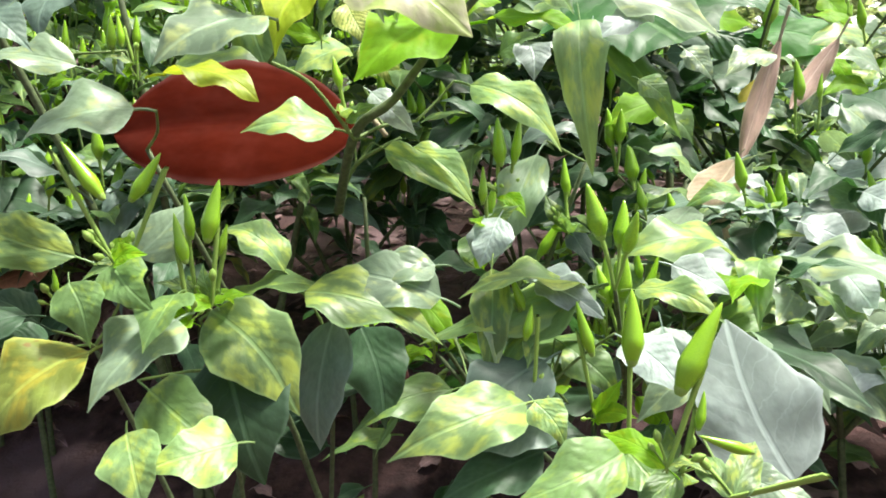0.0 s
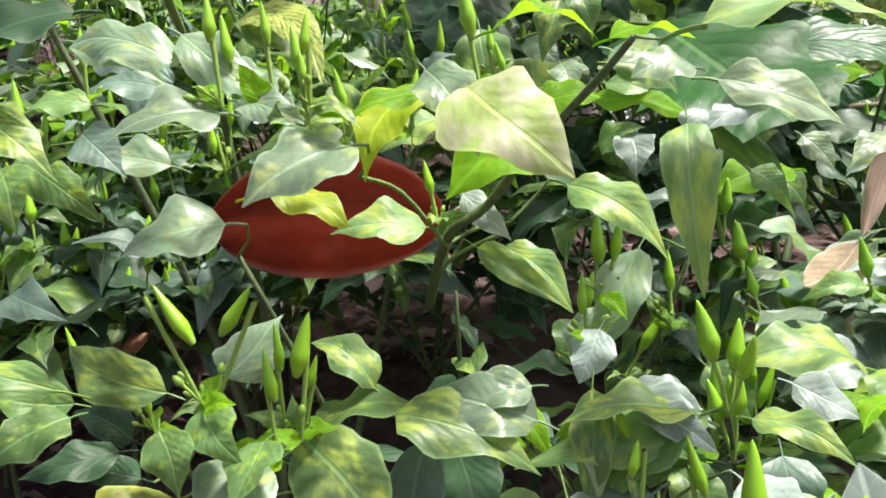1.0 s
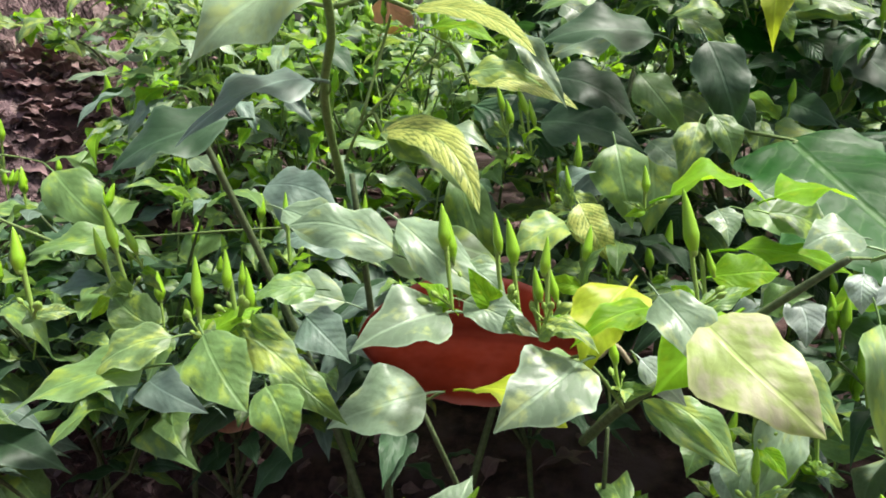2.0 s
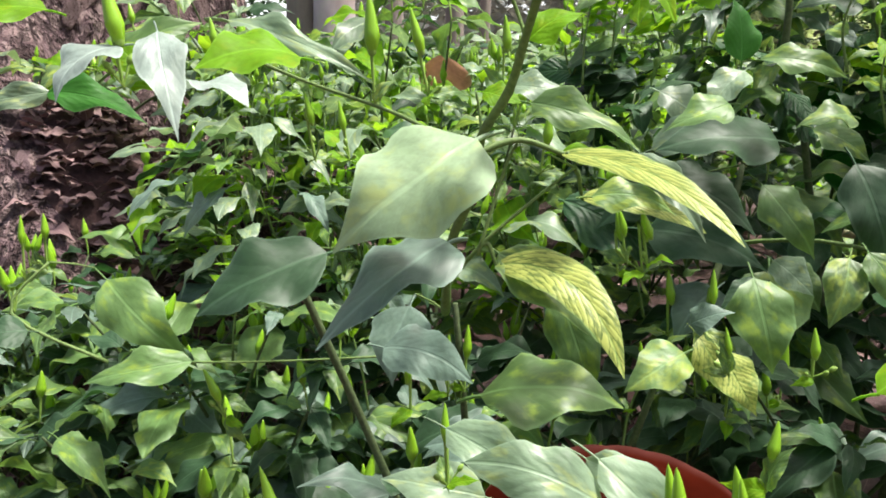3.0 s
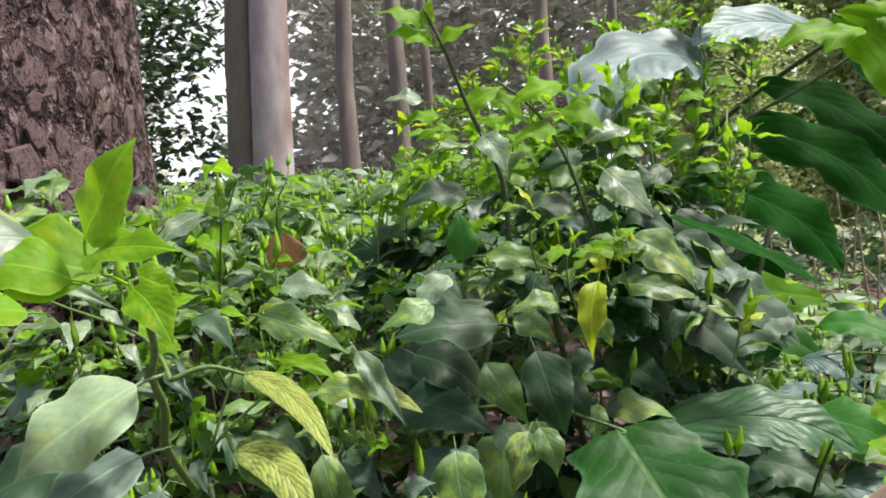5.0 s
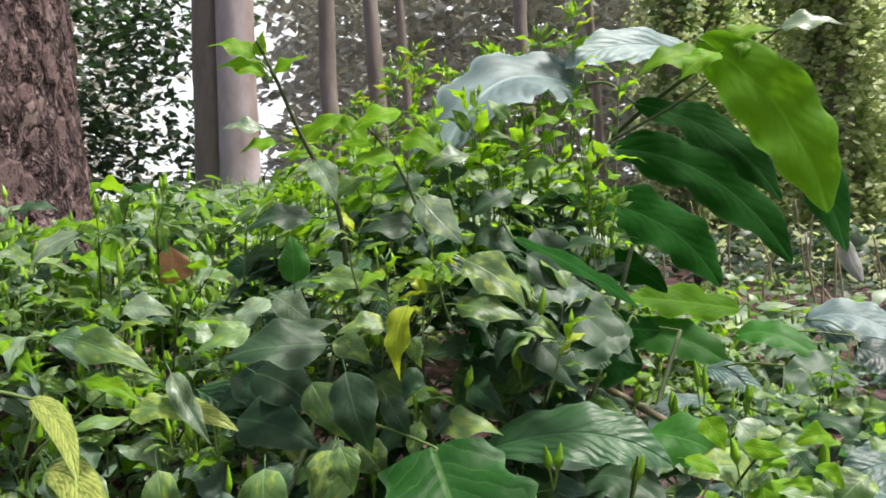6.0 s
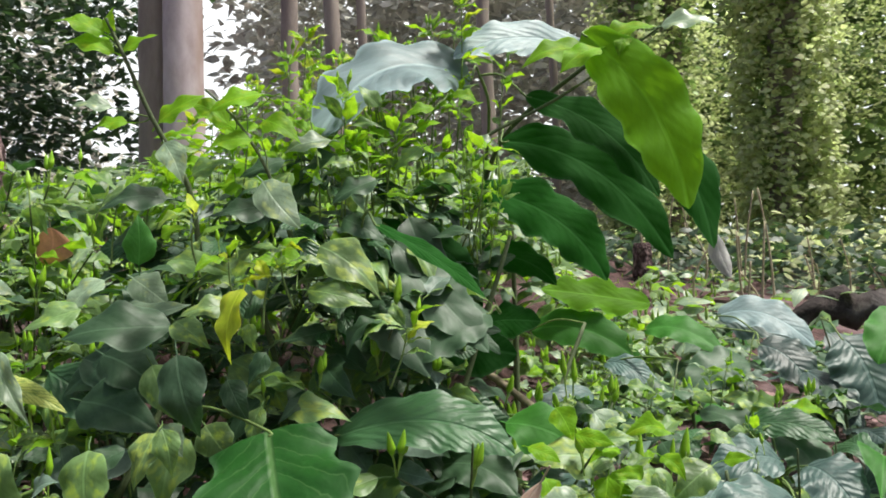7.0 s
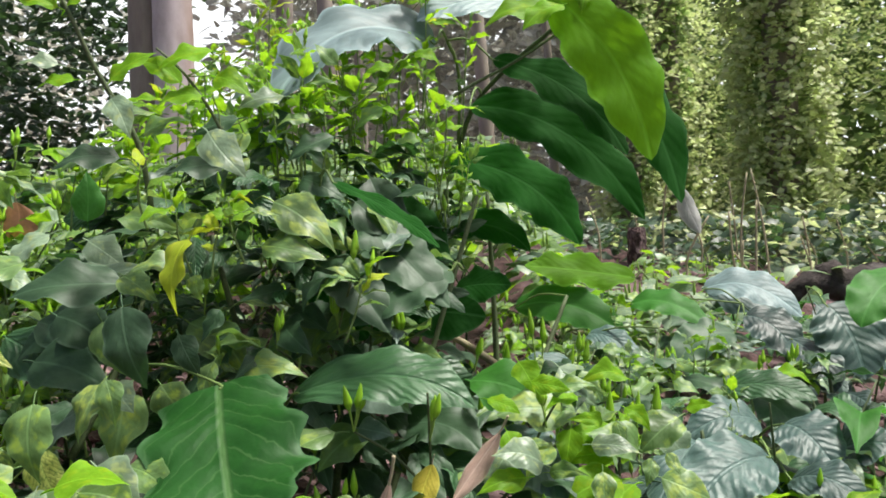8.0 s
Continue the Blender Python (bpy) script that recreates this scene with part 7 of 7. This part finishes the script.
# the pale trunk's shaded left side, added as a brown trunk of its own
tree((-2.385, 4.76, ground_z(-2.385, 4.76)), "brown trunk standing in for the shaded side of the slim pale one", [(0, 0, -0.2), (0, 0, 0.6), (0.005, 0, 2), (0.0, 0, 8)], [0.14, 0.12, 0.112, 0.10], "farbark", 0.01, 8, 19)
for x, y, rad, s in ((-2.35, 8.5, 0.10, 1), (-2.05, 8.7, 0.06, 2), (-0.75, 10, 0.10, 3), (0.15, 9.0, 0.05, 4), (1.5, 10.5, 0.12, 6), (-4.2, 12, 0.16, 8)):
    tree((x, y, ground_z(x, y)), "distant slender forest tree with grey-brown bark", [(0, 0, -0.2), (0.05, 0, 1.5), (0.0, 0, 3), (0.1, 0, 8)], [rad * 1.2, rad, rad * 0.9, rad * 0.7], "farbark", 0.01, 5, s, 20, 30)


# ---- sky glow beyond the grove ----
def build_backdrop():
    m, nodes, links, bsdf = material("sky_glow")
    em = nodes.new("ShaderNodeEmission")
    em.inputs["Color"].default_value, em.inputs["Strength"].default_value = (0.95, 0.97, 1.0, 1), 1.15
    links.new(em.outputs[0], nodes["Material Output"].inputs["Surface"])
    verts, faces = [], []
    for i in range(25):
        a = radians(-75 + 150 * i / 24)
        verts += [(70 * math.sin(a), 70 * math.cos(a), -5), (70 * math.sin(a), 70 * math.cos(a), 45)]
    for i in range(24):
        faces.append((2 * i, 2 * i + 2, 2 * i + 3, 2 * i + 1))
    tagged(new("backdrop", mesh_from("backdrop", verts, faces, ["sky_glow"])), "bright white overcast sky beyond the trees", "sky", kind="structure")


build_backdrop()


# ---- vine-clad trunks and thickets ----
def vine_tree(x, y, rad, height, seed, n):
    r = random.Random(seed)
    g = ground_z(x, y)
    t = thing("vine_tree", (x, y, g), "tree trunk wrapped in a dense climbing pepper vine", "tree", "vine-clad trees")
    part("trunk", trunk_mesh("trunk", [(0, 0, -0.2), (0, 0, 1), (0.02, 0, height)], [rad * 0.4, rad * 0.32, rad * 0.28], "farbark", 0.01, 6, seed, 20, 30), t)
    places, inner = [], []
    for i in range(n + 1400):
        a, z = r.uniform(0, 6.28), 0.12 + (height - 0.12) * r.random()
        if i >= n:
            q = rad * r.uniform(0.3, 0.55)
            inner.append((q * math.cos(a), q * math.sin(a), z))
            continue
        clump = noise.noise((math.cos(a) * rad * 7, math.sin(a) * rad * 7, z * 5 + seed))
        if clump < r.uniform(-0.45, 0.05):
            continue
        q = rad * (0.55 + 0.4 * r.random() + 0.5 * clump)
        places.append((q * math.cos(a), q * math.sin(a), z))
    # shade inside the vine is put into the inner leaves' darker green
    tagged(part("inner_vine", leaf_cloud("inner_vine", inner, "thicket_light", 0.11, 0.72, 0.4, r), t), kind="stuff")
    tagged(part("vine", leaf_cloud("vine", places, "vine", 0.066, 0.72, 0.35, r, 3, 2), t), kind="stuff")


vine_tree(2.24, 7.2, 0.44, 4.8, 1, 20000)
vine_tree(4.2, 7.9, 0.60, 4.8, 2, 7000)
vine_tree(0.95, 7.8, 0.34, 4.4, 3, 5000)
vine_tree(1.45, 8.6, 0.4, 4.6, 4, 5000)


def thicket(label, x0, x1, y0, y1, z0, z1, n, style, size, seed, hole=0.0):
    r = random.Random(seed)
    cx, cy = (x0 + x1) / 2, (y0 + y1) / 2
    t = thing("thicket", (cx, cy, ground_z(cx, cy)), label, "shrub", kind="stuff")
    places = []
    while len(places) < n:
        x, y, z = r.uniform(x0, x1), r.uniform(y0, y1), r.uniform(z0, z1)
        if noise.noise((x * 1.1, y * 0.7, z * 1.1 + seed)) + 0.5 * noise.noise((x * 3, y * 2, z * 3 + seed)) > hole - 0.4 * r.random():
            places.append(tuple(Vector((x, y, z)) - t.matrix_basis.translation))
    tagged(part("foliage", leaf_cloud("foliage", places, style, size, 0.5, 0.6, r, 3, 2), t), kind="stuff")


thicket("dark leafy shrub behind the trunks", -5.5, -4.35, 6.0, 7.2, 0.9, 4.2, 4200, "thicket", 0.12, 5, -0.15)
thicket("thin dark-leaved twigs against the sky", -4.1, -3.0, 5.8, 7.0, 0.9, 4.0, 1800, "thicket", 0.11, 35, 0.34)
thicket("distant forest foliage, its pale grey holding the haze", -6.3, 2.5, 13, 17, 1.0, 9.0, 14000, "forest", 0.30, 6, 0.04)
thicket("distant forest foliage, its pale grey holding the haze", -9.5, 4, 21, 24, 0.5, 13.0, 8000, "forest", 0.6, 26, -0.12)
thicket("distant forest foliage, its pale grey holding the haze", -18, -10.6, 14, 18, 1.0, 9.0, 6000, "forest", 0.32, 16, -0.1)
thicket("light green hanging foliage between trees", 0.6, 7.0, 8.8, 10.2, 0.8, 4.6, 22000, "vine", 0.075, 7, -0.1)
thicket("dense green foliage closing the grove", 1.5, 12.0, 11.0, 13.5, 0.8, 6.5, 15000, "thicket_light", 0.32, 8, -0.5)
thicket("light green undergrowth below the vines", 0.3, 4.8, 4.8, 6.6, 0.7, 1.2, 2200, "thicket", 0.10, 9, -0.3)
thicket("light green undergrowth below the vines", 0.3, 4.8, 4.8, 6.6, 0.7, 1.25, 900, "vine", 0.08, 10, -0.1)


# ---- fallen wood ----
def fallen(name, label, pts, r0, r1, mat, sides=10, lumps=0.0):
    foot = Vector(pts[0])
    v, f = tube([Vector(p) - foot for p in pts], r0, r1, sides)
    if lumps:
        v = [tuple(Vector(p) + noise.noise_vector(Vector(p) * 14) * lumps) for p in v]
    ob = new(name, mesh_from(name, v, f, [mat]))
    ob.matrix_basis = Matrix.Translation(foot)
    return tagged(ob, label, name.split("_")[-1])


fallen("fallen_stick", "pale dry cut stick leaning across the undergrowth", [(0.358, 1.131, 0.757), (0.290, 1.300, 0.770), (0.200, 1.530, 0.783), (0.067, 1.866, 0.790)], 0.006, 0.008, "drystick")
fallen("fallen_stick", "thin dry stick lying in the undergrowth", [(0.698, 2.512, 0.649), (0.536, 2.580, 0.670), (0.399, 2.756, 0.673)], 0.008, 0.012, "drystick")
fallen("rotting_log", "dark rotting log lying below the vine-clad trees", [(1.20, 3.06, 0.74), (1.30, 3.10, 0.79), (1.44, 3.06, 0.80), (1.62, 3.10, 0.79)], 0.045, 0.07, "rotwood", 14, 0.05)
r = random.Random(61)
for i in range(22):
    x, y = r.uniform(0.5, 2.3), r.uniform(3.4, 6.2)
    g, tall_by = ground_z(x, y), r.uniform(0.25, 0.65)
    fallen("dry_cane", "thin dry brown cane standing in the undergrowth", [(x, y, g - 0.02), (x + r.uniform(-0.04, 0.04), y, g + tall_by * 0.5), (x + r.uniform(-0.1, 0.1), y, g + tall_by)], 0.007, 0.004, "drystick", 6)
fallen("tree_stump", "reddish broken tree stump in the undergrowth", [(0.761, 4.518, 0.793), (0.758, 4.516, 0.922), (0.756, 4.513, 1.085)], 0.07, 0.05, "bark")
